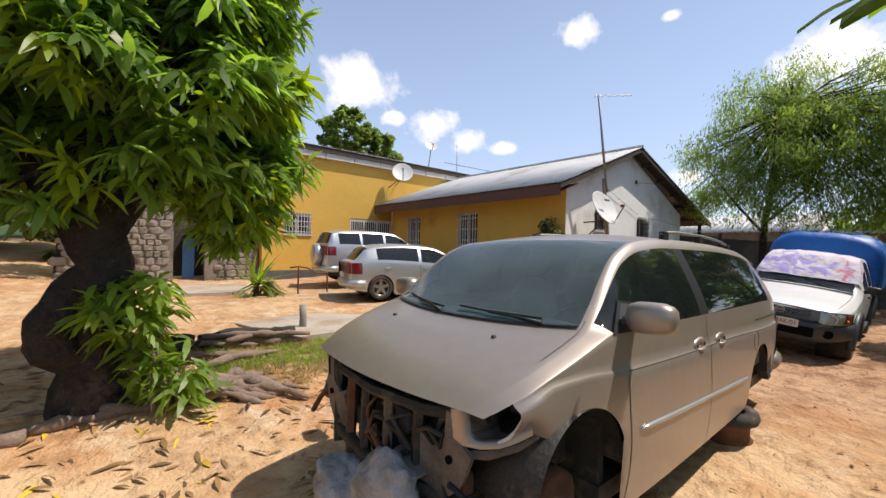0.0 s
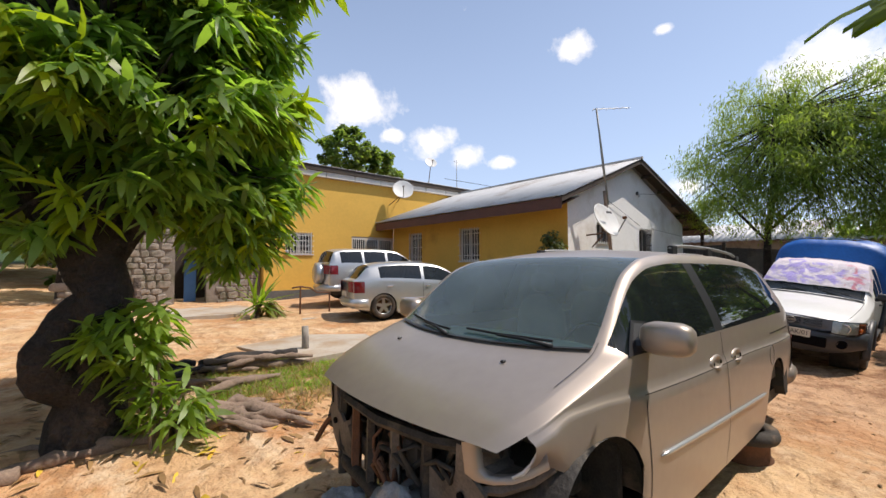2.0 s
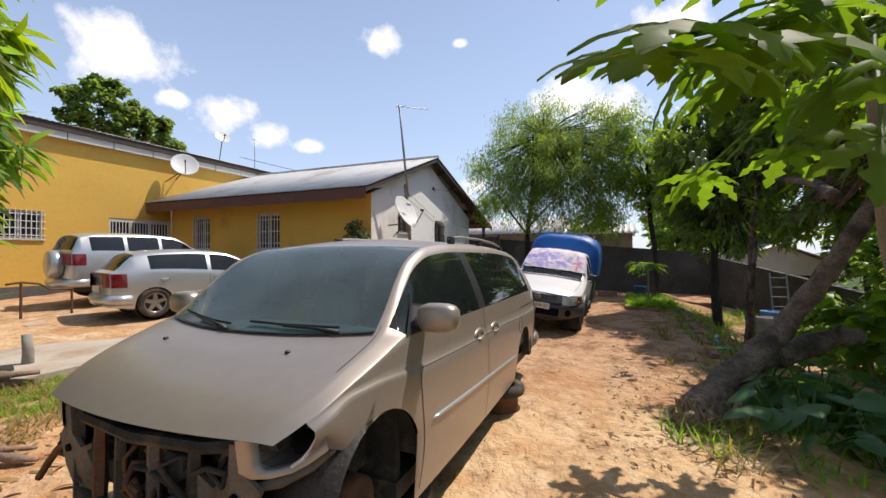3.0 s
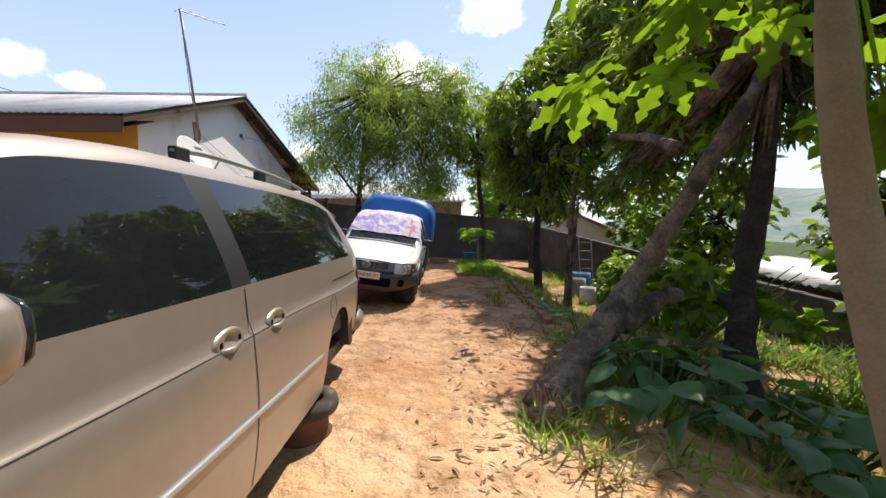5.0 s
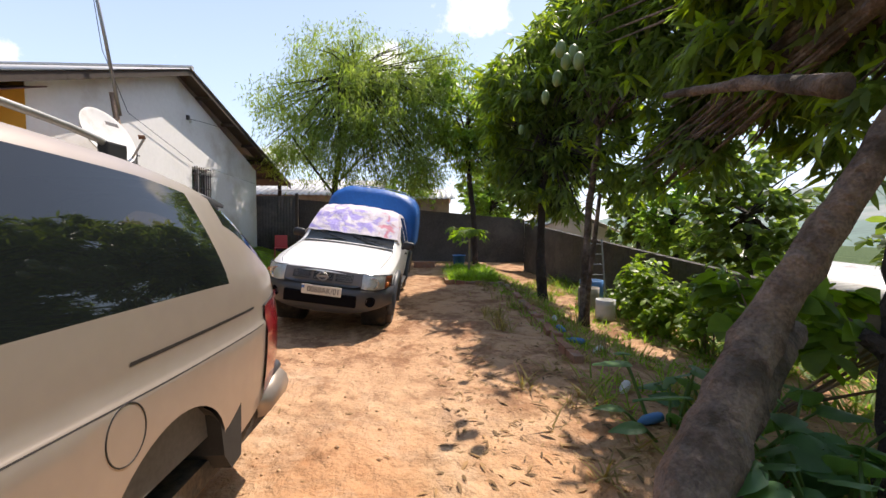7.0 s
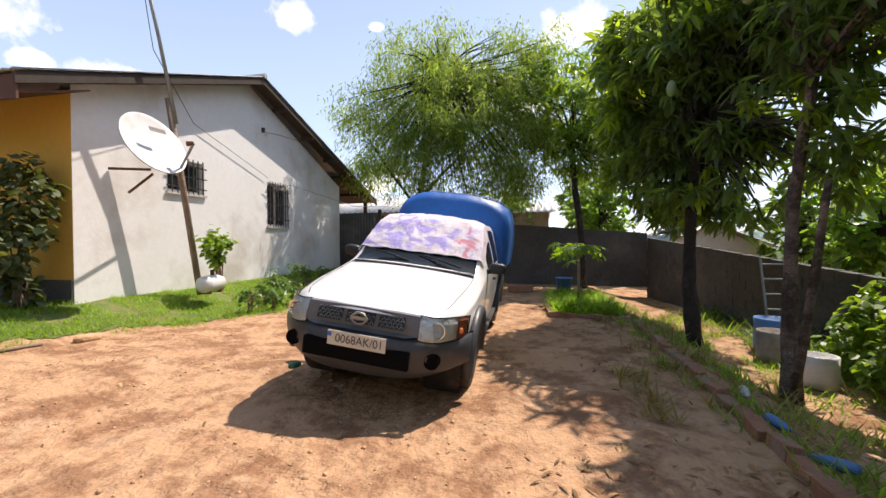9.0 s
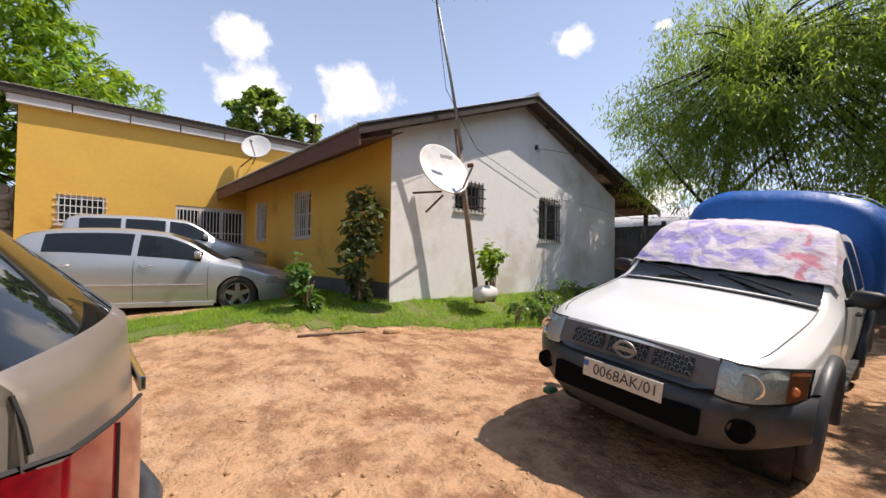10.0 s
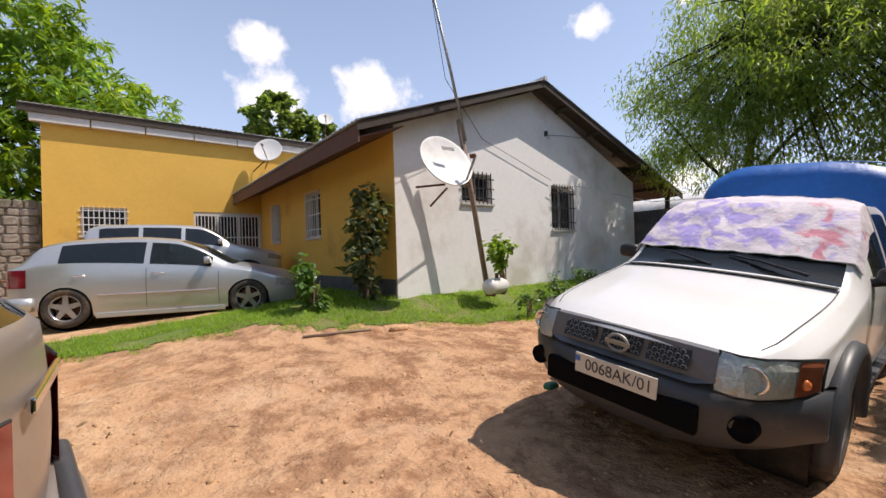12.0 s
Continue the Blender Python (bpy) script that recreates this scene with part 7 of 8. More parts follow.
papaya("papaya tree with ringed pale stem and broad lobed leaves", -7.35, -8.3, [(-7.48, -8.26, -0.35), (-7.35, -8.25, 0.25), (-7.15, -8.2, 0.95), (-7.02, -8.15, 1.6), (-6.95, -8.13, 2.2), (-6.9, -8.12, 2.72)], [0.11, 0.10, 0.09, 0.08, 0.072, 0.055], 28, 0.74, 1.0, 5, -0.75, ((-7.95, -7.35, 2.48), (-7.5, -7.05, 2.70), (-7.6, -7.6, 2.78), (-8.25, -7.15, 2.72), (-8.0, -6.85, 2.92), (-7.75, -7.35, 2.9), (-8.34, -6.92, 2.42), (-8.24, -6.86, 2.38), (-7.91, -6.72, 2.56)))
papaya("small papaya tree growing in the grassy kerbed bed", 4.7, -7.6, [(4.72, -7.6, 0.0), (4.7, -7.6, 0.5), (4.65, -7.6, 1.05)], [0.035, 0.03, 0.02], 18, 0.38, 0.5, 6)
shrub("leafy papaya saplings under the trees", -3.2, -9.8, -0.4, [(0, 0, 0.9, 0.7, 0.6, 0.5), (-1.2, -0.8, 1.0, 0.7, 0.6, 0.5)], 60, 6, 0.2, "papaya", 33, "broad", 0.7, 8)

for i_, (sx_, sy_, sh_) in enumerate(((0.4, -10.5, 0.75), (-0.4, -10.4, 0.6), (1.3, -10.7, 0.8), (-1.2, -10.5, 0.85), (-2.0, -10.9, 0.7))):
    shrub("sunlit yellow-green bush in the lower plot", sx_, sy_, ground_z(sx_, sy_), [(0, 0, sh_, 0.38, 0.35, 0.4), (0.15, 0.1, sh_ * 0.5, 0.35, 0.3, 0.3)], 110, 6, 0.13, "yellowgreen", 80 + i_, "oval", 0.6, 8)

# feathery tree over the back wall
tree("tall feathery tree with fine pale leaflets over the back wall", 9.6, -2.6, 0.3,
     [([(9.6, -2.6, -0.2), (9.5, -2.7, 1.5), (9.3, -2.8, 3.0), (9.3, -3.2, 5.0), (9.1, -3.6, 7.0)], [0.16, 0.13, 0.11, 0.08, 0.04]),
      ([(9.4, -2.75, 2.4), (8.9, -1.9, 3.6), (8.5, -1.2, 4.8)], [0.06, 0.04, 0.02]),
      ([(9.4, -2.8, 2.8), (8.9, -4.0, 3.9), (8.6, -5.4, 4.8)], [0.06, 0.04, 0.02]),
      ([(9.3, -3.0, 4.0), (8.2, -3.2, 5.6), (7.4, -3.4, 6.6)], [0.09, 0.06, 0.03])],
     [(9.2, -3.2, 6.9, 2.0, 2.2, 1.8), (8.6, -1.4, 5.4, 1.6, 1.5, 1.1), (8.2, -4.6, 5.2, 2.0, 2.0, 1.9), (8.0, -3.0, 4.2, 1.6, 1.8, 1.2), (8.4, -6.0, 3.9, 1.7, 1.6, 1.3), (9.5, -1.0, 3.9, 1.3, 1.4, 1.0), (8.6, -6.6, 5.6, 1.8, 1.8, 1.6), (8.8, -8.6, 4.4, 1.7, 1.7, 1.6), (8.4, -5.6, 2.9, 1.4, 1.6, 0.8), (8.4, -3.1, 3.2, 0.9, 1.5, 0.8), (8.8, -6.4, 7.2, 1.6, 1.6, 1.0)],
     6400, 12, 0.14, "feather", seed=17, droop=1.1, shell=0.2, kind="lance", spread=0.13, extra=(("yellowgreen", 500),))
tree("big bright mango tree behind the yellow wing", -9.3, 16.5, 1.0,
     [([(-9.3, 16.5, 0.5), (-9.2, 16.4, 3.0), (-9.0, 16.3, 5.5)], [0.45, 0.35, 0.25])],
     [(-8.8, 16.0, 9.6, 3.8, 3.0, 3.6), (-5.6, 16.0, 8.0, 2.8, 2.6, 2.2), (-12.4, 15.5, 8.0, 3.2, 2.8, 3.4), (-10.5, 15.0, 6.0, 3.0, 2.4, 2.2), (-8.6, 14.5, 5.4, 2.6, 2.0, 1.5), (-4.2, 17.0, 7.0, 2.2, 2.2, 1.5), (-13.5, 16.5, 11.5, 3.5, 2.8, 3.0), (-16.5, 15.5, 8.5, 3.8, 3.0, 4.0), (-3.2, 17.5, 8.6, 1.6, 1.6, 1.0)],
     2800, 9, 0.40, "mango", seed=18, shell=0.7, extra=(("brightleaf", 2300), ("yellowgreen", 1300)))
tree("round dark-green tree behind the wing roof", 5.2, 22.5, 1.0,
     [([(5.2, 22.5, 0.5), (5.2, 22.4, 5.0), (5.1, 22.4, 8.0)], [0.35, 0.28, 0.2])],
     [(4.6, 22.0, 10.3, 2.0, 1.8, 1.8), (7.0, 22.5, 9.8, 1.7, 1.7, 1.5), (9.4, 23.0, 9.0, 1.1, 1.1, 0.9)],
     900, 8, 0.34, "mangodark", seed=19, shell=0.7, kind="oval")
tree("light airy tree beyond the minibus", -19.0, 9.0, 1.0,
     [([(-19.0, 9.0, 0.5), (-18.8, 9.0, 3.0), (-18.5, 9.0, 5.5)], [0.25, 0.18, 0.1]), ([(-18.8, 9.0, 2.5), (-16.8, 9.4, 4.4)], [0.1, 0.04])],
     [(-18.5, 9.0, 5.4, 3.0, 2.4, 1.8), (-15.8, 10.5, 4.8, 2.0, 1.8, 1.2)],
     900, 10, 0.2, "feather", seed=21, shell=0.3, spread=0.2, extra=(("yellowgreen", 250),))
tree("dark leafy tree reaching over the minibus roof", -14.6, -1.0, 0.5,
     [([(-15.4, -1.0, -0.2), (-15.2, -1.0, 3.0), (-14.0, -1.0, 4.6)], [0.3, 0.22, 0.12])],
     [(-13.2, -0.6, 5.1, 2.0, 1.8, 0.9), (-12.0, 0.4, 4.7, 1.2, 1.2, 0.7)],
     300, 9, 0.22, "mango", seed=22, shell=0.3)
tree("low dark tree by the stone wall and lane", -10.9, 9.5, 0.8,
     [([(-10.9, 9.5, 0.4), (-10.8, 9.4, 1.8), (-10.7, 9.3, 3.0)], [0.15, 0.12, 0.08])],
     [(-10.6, 9.3, 3.1, 1.8, 1.4, 1.3)], 420, 9, 0.22, "mangodark", seed=23, shell=0.3)
for i_, (tx_, ty_, tz_, sc_) in enumerate(((-9.6, 13.5, 4.0, 1.1), (-11.2, 21.0, 5.6, 1.3), (-15.8, 27.0, 6.2, 1.5), (-12.0, 30.0, 6.6, 1.5), (-18.5, 22.0, 6.2, 1.4), (-22.5, 14.0, 4.8, 1.4), (-24.0, 6.5, 3.6, 1.4), (-21.0, 1.0, 3.2, 1.3), (-8.2, 26.0, 5.6, 1.4), (-27.0, 24.0, 6.0, 1.9))):
    gz_ = ground_z(tx_, ty_)
    tree("leafy tree closing off the lane and yard", tx_, ty_, gz_,
         [([(tx_, ty_, gz_ - 0.3), (tx_ + 0.1, ty_, gz_ + 1.2), (tx_ + 0.1, ty_, tz_)], [0.22, 0.16, 0.1])],
         [(tx_, ty_, tz_, 1.9 * sc_, 1.7 * sc_, 1.4 * sc_), (tx_ + 1.1 * sc_, ty_ - 0.5, tz_ - 1.2 * sc_, 1.5 * sc_, 1.3 * sc_, 1.2 * sc_), (tx_ - 1.1 * sc_, ty_ - 0.3, tz_ - 1.4 * sc_, 1.4 * sc_, 1.3 * sc_, 1.2 * sc_)], 230 if tx_ < -20 else 380, 8, 0.32 * sc_, "feather" if tx_ < -20 else ("mangodark", "mango", "yellowgreen")[i_ % 3], seed=90 + i_, shell=0.35, kind="oval")
for i_, (tx_, ty_, tz_) in enumerate(((-1.5, -15.0, 1.9), (-5.0, -14.0, 1.9), (2.5, -14.0, 1.6), (-8.5, -13.5, 2.3), (-12.0, -13.0, 2.0), (-15.0, -9.0, 2.5), (-16.5, -5.0, 2.5), (13.0, -9.5, 2.3), (14.5, -13.0, 2.8), (15.5, -5.5, 2.2), (10.5, -15.5, 1.8), (7.0, -15.0, 1.6), (18.0, -9.5, 3.4))):
    tree("leafy green tree in the lower garden", tx_, ty_, -1.2,
         [([(tx_, ty_, -2.6), (tx_, ty_, 0.2), (tx_ + 0.1, ty_, tz_)], [0.14, 0.1, 0.07])],
         [(tx_, ty_, tz_ + 0.3, 1.5, 1.4, 1.5), (tx_ + 1.0, ty_ - 0.5, tz_ - 0.9, 1.3, 1.2, 1.0)], 330, 8, 0.24, "mango" if i_ % 2 else "mangodark", seed=50 + i_, shell=0.3, kind="oval")


# yucca by the gate post
def yucca(x, y):
    z = ground_z(x, y)
    t = thing("yucca_plant", x, y, z, 0, "spiky strap-leaved plant with dry brown skirt leaves", "plant")
    rng = np.random.default_rng(9)
    for mt, n, lo, hi, nm in (("yellowgreen", 46, -1.2, 0.7, "green_leaves"), ("drygrass", 40, 0.5, 1.1, "dry_leaves")):
        yaw = rng.random(n) * 6.28
        off = np.zeros((n, 3))
        if mt == "drygrass":
            off[:, 0] = 0.35
        off[:, 2] = 0.35
        scatter(nm, leaf_shape("blade"), off + rng.normal(size=(n, 3)) * 0.05, yaw, rng.uniform(lo, hi, n), rng.normal(size=n) * 0.2, rng.uniform(0.8, 1.25, n), mt, t)
    limb(t, [(0, 0, -0.1), (0, 0, 0.4)], [0.1, 0.07], "barkpale", "stem")


yucca(-6.9, 4.9)


# ---- lawn, weeds, litter ----
def region_points(rng, n, inside, box):
    out = []
    x0, x1, y0, y1 = box
    while len(out) < n:
        p = rng.random((n, 2)) * (x1 - x0, y1 - y0) + (x0, y0)
        out += [(x, y) for x, y in p if inside(x, y)]
    return out[:n]


def lawn_edge(x):
    e = float(np.interp(x, (-5.2, -4.2, -2.4, -1.4, 0.2, 0.9, 1.8, 3.4, 6.0, 9.0), (0.7, 0.2, -0.15, -0.75, -1.1, -1.55, -1.9, -2.1, -1.9, -1.5)))
    return e + 0.28 * noise.noise((x * 1.4, 2, 0)) + 0.09 * noise.noise((x * 6, 5, 0))


def in_lawn(x, y):
    return y > lawn_edge(x) and not (x > 0 and y > -0.02) and x > -5.0 + 0.4 * noise.noise((y * 2, 3, 1)) and y < 8.7 and not (x < -0.9 and y > 1.5)


def grass(name, n, inside, box, h, material, label, seed, lean=0.5, kind="grass"):
    rng = np.random.default_rng(seed)
    pts = region_points(rng, n, inside, box)
    pos = np.array([(x, y, ground_z(x, y) - 0.005) for x, y in pts])
    sz = h * (0.5 + rng.random(n))
    ob = scatter(name, leaf_shape("blade"), pos, rng.random(n) * 6.28, -1.1 + lean * rng.random(n), rng.normal(size=n) * 0.2, sz, material)
    return tagged(ob, label, kind, kind="stuff")


def mound_sheet(name, inside, box, step, material, label):
    """A turf sheet a finger's breadth above the soil."""
    x0, x1, y0, y1 = box
    bm = bmesh.new()
    vs = {}
    nx, ny = int((x1 - x0) / step), int((y1 - y0) / step)
    for i in range(nx):
        for j in range(ny):
            x, y = x0 + (i + 0.5) * step, y0 + (j + 0.5) * step
            if inside(x, y):
                q = []
                for a, b in ((i, j), (i + 1, j), (i + 1, j + 1), (i, j + 1)):
                    if (a, b) not in vs:
                        px, py = x0 + a * step, y0 + b * step
                        vs[(a, b)] = bm.verts.new((px, py, ground_z(px, py) + 0.010 + 0.012 * noise.noise((px * 9, py * 9, 0))))
                    q.append(vs[(a, b)])
                bm.faces.new(q)
    return tagged(part(name, bm, material, smooth=True), label, "grass", kind="stuff")


M["turf"] = mat("turf_floor", (0.13, 0.18, 0.035), 0.95, vary=0.35, scale=6, bump=0.02, bump_scale=60, stain=(0.24, 0.17, 0.09), stain_at=0.58)
mound_sheet("turf", in_lawn, (-5.4, 9.0, -2.6, 8.7), 0.09, "turf", "short green turf beside the house")
grass("lawn_grass", 52000, lambda x, y: in_lawn(x, y) and y < 3.0 and (noise.noise((x * 1.6, y * 1.6, 7)) > -0.32), (-5.4, 8.8, -2.6, 3.0), 0.085, "grass", "bright green short grass in front of the house", 1)
grass("lawn_fringe", 5000, lambda x, y: abs(y - lawn_edge(x)) < 0.25 and noise.noise((x * 2.6, y * 2.6, 2)) > 0.0, (-5.2, 8.8, -2.6, 1.0), 0.07, "grass", "ragged fringe of lawn grass", 2)
grass("track_edge_weeds", 8000, lambda x, y: y < -7.95 + 0.3 * noise.noise((x * 1.5, 0, 3)) and noise.noise((x * 2.0, y * 2.0, 9)) > 0.02, (-9.0, 6.0, -10.5, -7.4), 0.16, "grass", "weeds along the edge of the track", 3, 0.9)
grass("dry_tufts", 3500, lambda x, y: y < -7.3 and noise.noise((x * 2.6, y * 2.6, 4)) > 0.28, (-9.0, 6.0, -10.5, -6.9), 0.2, "drygrass", "dry grass tufts by the track", 4, 0.9)
grass("log_side_grass", 13000, lambda x, y: (x + 8.1) ** 2 / 1.4 + (y + 0.6) ** 2 / 1.1 < 1 + 0.9 * noise.noise((x * 2, y * 2, 1)) and noise.noise((x * 4.0, y * 4.0, 3)) > -0.3, (-10.0, -6.4, -2.2, 1.2), 0.075, "grass", "patchy low grass by the log pile", 5, 0.9)
grass("log_side_straw", 5000, lambda x, y: (x + 8.9) ** 2 / 2.4 + (y + 1.1) ** 2 / 1.2 < 1 and noise.noise((x * 3.0, y * 3.0, 8)) > -0.1, (-11.0, -7.0, -2.8, 0.8), 0.12, "drygrass", "straw and dry stems by the log pile", 6, 1.2)
grass("bed_grass", 9000, lambda x, y: 3.3 < x < 6.2 and -8.25 < y < -7.0, (3.3, 6.2, -8.3, -7.0), 0.26, "grass", "thick grass in the kerbed bed", 7, 0.8)
M["lowgrass"] = leaf_mat("tall_grass", (0.12, 0.20, 0.035), 0.5, 0.6)
grass("lower_grass", 16000, lambda x, y: noise.noise((x * 0.7, y * 0.7, 4)) > -0.15, (-9.0, 6.0, -15.5, -10.2), 0.34, "lowgrass", "tall grass of the lower plot", 8, 0.8)


def litter(name, n, box, size, material, label, seed, inside=lambda x, y: True):
    rng = np.random.default_rng(seed)
    pts = region_points(rng, n, inside, box)
    pos = np.array([(x, y, ground_z(x, y) + 0.008) for x, y in pts])
    ob = scatter(name, leaf_shape("lance"), pos, rng.random(n) * 6.28, rng.normal(size=n) * 0.12, rng.normal(size=n) * 0.25, size * (0.5 + rng.random(n)), material)
    return tagged(ob, label, "leaves", kind="stuff")


litter("fallen_leaves", 900, (-12.0, -7.0, -4.6, 0.2), 0.15, "deadleaf", "brown fallen mango leaves", 31)
litter("yellow_leaves", 90, (-11.8, -8.2, -5.6, -2.2), 0.15, "yellowleaf", "yellow fallen mango leaves", 32)
litter("track_litter", 1300, (-8.5, 5.0, -10.5, -6.9), 0.10, "deadleaf", "brown leaf litter at the edge of the track", 33, lambda x, y: y < -7.1 + 0.5 * noise.noise((x, 0, 0)))
litter("trunk_litter", 700, (-6.8, -2.0, -8.0, -6.3), 0.08, "deadleaf", "dry leaf litter round the leaning trunk", 38, lambda x, y: y < -6.5 + 0.7 * noise.noise((x * 1.3, 1, 0)))
grass("trunk_weeds", 170, lambda x, y: (x + 5.9) ** 2 + (y + 7.4) ** 2 < 0.16, (-6.7, -5.4, -7.9, -6.7), 0.2, "grass", "tuft of grass at the foot of the leaning trunk", 39, 0.8)
litter("path_leaves", 260, (-8.5, 3.0, -7.4, -2.0), 0.07, "deadleaf", "few small brown leaves on the track", 34)


def pebbles(name, n, box, s, material, label, seed):
    rng = np.random.default_rng(seed)
    pts = region_points(rng, n, lambda x, y: noise.noise((x * 0.9, y * 0.9, 6)) > -0.1, box)
    v = np.array([(1, 0, 0), (0, 1, 0), (-1, 0, 0), (0, -1, 0), (0.1, 0.1, 0.8), (0, 0, -0.6)], float)
    f = np.array([(0, 1, 4), (1, 2, 4), (2, 3, 4), (3, 0, 4), (1, 0, 5), (2, 1, 5), (3, 2, 5), (0, 3, 5)])
    pos = np.array([(x, y, ground_z(x, y)) for x, y in pts])
    ob = scatter(name, (v, f), pos, rng.random(n) * 6.28, rng.normal(size=n) * 0.3, rng.normal(size=n) * 0.3, s * (0.4 + 1.6 * rng.random(n) ** 3), material)
    return tagged(ob, label, "stones", kind="stuff")


M["clod"] = mat("soil_clod", (0.50, 0.31, 0.17), 0.95, vary=0.25, scale=10, island=0.2)
pebbles("soil_clods", 3000, (-10.5, 4.0, -7.6, -0.6), 0.008, "clod", "small clods and stones on the yard soil", 35)
pebbles("soil_lumps", 60, (-4.6, 0.8, -5.2, -2.0), 0.02, "clod", "larger crumbled lumps of dug soil", 37)
pebbles("soil_clods_near", 900, (-5.0, 0.5, -6.2, -1.4), 0.012, "clod", "clods of dug soil between the vehicles", 36)


# ---- poles, dishes, yard things ----
def dish(name_label, c, normal, r, mount, arm, depth=0.16):
    """A satellite dish: an offset reflector with its rim, arm and head."""
    e = thing("satellite_dish", c[0], c[1], c[2], 0, name_label, "satellite dish")
    q = Vector(normal).normalized().to_track_quat("Z", "Y").to_matrix().to_4x4()
    prof = [(r * t, depth * r * (t * t)) for t in np.linspace(0.0, 1, 9)]
    bm = lathe_bm(prof + [(r * 1.012, depth * r), (r * 1.012, depth * r - 0.02)] + [(r * t, depth * r * t * t - 0.012) for t in np.linspace(0.98, 0.0, 8)], 36)
    bmesh.ops.transform(bm, matrix=q, verts=bm.verts)
    part("reflector", bm, "dishwhite", e, smooth=True)
    o = Vector(c)
    part("feed_arm", tube_bm([Vector(arm[0]) - o, Vector(arm[1]) - o], [0.018, 0.022], 8), "steel", e)
    part("feed_head", tube_bm([Vector(arm[1]) - o, Vector(arm[1]) - o + (o - Vector(arm[1])).normalized() * 0.1], [0.032, 0.04], 10), "rust", e)
    for m in mount:
        part("mount_strut", tube_bm([Vector(p) - o for p in m], 0.02, 7), "rust", e)
    return e


big = dish("large white satellite dish on a leaning pole before the gable", (0.50, -0.85, 2.74), (-0.06, -0.90, 0.44), 0.51,
           [[(0.62, -0.72, 2.5), (1.38, -0.5, 2.45)], [(0.66, -0.70, 2.34), (0.42, -0.5, 2.02)], [(0.62, -0.7, 2.40), (0.12, -0.5, 2.34)]],
           ((0.78, -1.02, 2.32), (0.80, -1.32, 2.82)))
dp = box_bm(-0.13, 0.13, -0.003, 0.003, -0.035, 0.035)
bmesh.ops.transform(dp, matrix=Matrix.Translation((-0.02, -0.13, 0.22)) @ Vector((-0.06, -0.90, 0.44)).normalized().to_track_quat("-Y", "Z").to_matrix().to_4x4(), verts=dp.verts)
part("maker_mark", dp, "iron_dark", big, "plain dark name bar")
dish("white satellite dish fixed to the yellow wing wall", (0.12, 8.25, 4.85), (-0.45, -0.8, 0.42), 0.45, [[(0.2, 8.4, 4.7), (0.15, 8.8, 4.35)], [(0.2, 8.4, 4.7), (-0.25, 8.8, 4.2)]], ((0.05, 8.1, 4.5), (-0.25, 7.7, 4.9)))
dish("small white satellite dish on the wing roof", (2.72, 9.5, 6.72), (-0.3, -0.8, 0.5), 0.30, [[(2.72, 9.5, 6.6), (2.72, 9.7, 5.6)]], ((2.7, 9.4, 6.5), (2.55, 9.1, 6.75)))


def antenna():
    e = thing("antenna_mast", 1.76, -0.5, 0.45, 0, "leaning wooden mast with steel tube and television antenna", "antenna")
    o = Vector((1.76, -0.5, 0.45))
    part("lower_post", tube_bm([Vector(p) - o for p in ((1.80, -0.5, 0.3), (1.45, -0.5, 2.2), (1.14, -0.52, 3.70))], [0.055, 0.052, 0.05], 10), "wood", e, smooth=True)
    part("upper_tube", tube_bm([Vector(p) - o for p in ((1.26, -0.56, 3.3), (0.88, -0.62, 4.6), (0.42, -0.7, 5.93))], [0.032, 0.029, 0.025], 9), "steel", e, smooth=True)
    t = Vector((0.42, -0.7, 5.90)) - o
    part("boom", tube_bm([t + Vector((-0.08, 0.05, 0)), t + Vector((0.85, -0.55, 0.10))], 0.011, 6), "steel", e)
    for k in range(6):
        c = t + Vector((-0.04 + 0.17 * k, 0.02 - 0.11 * k, 0.018 * k))
        h = 0.16 - 0.012 * k
        part("element", tube_bm([c + Vector((-h * 0.5, -h * 0.8, 0)), c + Vector((h * 0.5, h * 0.8, 0))], 0.005, 5), "steel", e)
    part("cable", tube_bm([t, t + Vector((0.08, 0, -0.5)), t + Vector((0.28, 0, -1.6)), Vector((2.2, -0.05, 3.6)) - o, Vector((4.55, -0.05, 2.9)) - o], 0.006, 5), "rubber", e)
    return e


antenna()


def plain_rod(name, label, category, pts, r, material, seg=8):
    p0 = pts[0]
    ob = part(name, tube_bm([Vector(p) - Vector(p0) for p in pts], r, seg), material, smooth=True)
    ob.location = p0
    return tagged(ob, label, category)


plain_rod("roof_antenna", "thin whip antenna on the wing roof", "antenna", [(4.6, 9.6, 5.5), (4.6, 9.6, 7.2)], 0.015, "steel")
part("crossbar", tube_bm([(-0.2, 0, 1.6), (0.2, 0.1, 1.6)], 0.012, 5), "steel", bpy.data.objects["roof_antenna"])
plain_rod("overhead_wire", "thin black wire running over the roofs", "wire", [(3.2, 9.0, 5.9), (8.0, 7.0, 5.4), (14, 4, 5.6)], 0.012, "rubber", 5)
plain_rod("service_wire", "sagging pale wire from gable to back wall", "wire", [(5.5, -0.05, 2.85), (8.0, -0.9, 2.45), (10.5, -2.6, 2.6)], 0.009, "clothwhite", 5)
plain_rod("wall_wire", "thin cable pinned along the gable wall", "wire", [(4.42, -0.03, 4.03), (5.2, -0.03, 4.12), (6.2, -0.03, 4.2)], 0.006, "rubber", 5)
wl = thing("wall_lamp", 4.42, -0.05, 3.98, 0, "small bare lamp holder on the gable wall", "lamp")
part("bracket", box_bm(-0.03, 0.03, -0.02, 0.05, 0.02, 0.14, 0.005), "iron_dark", wl)
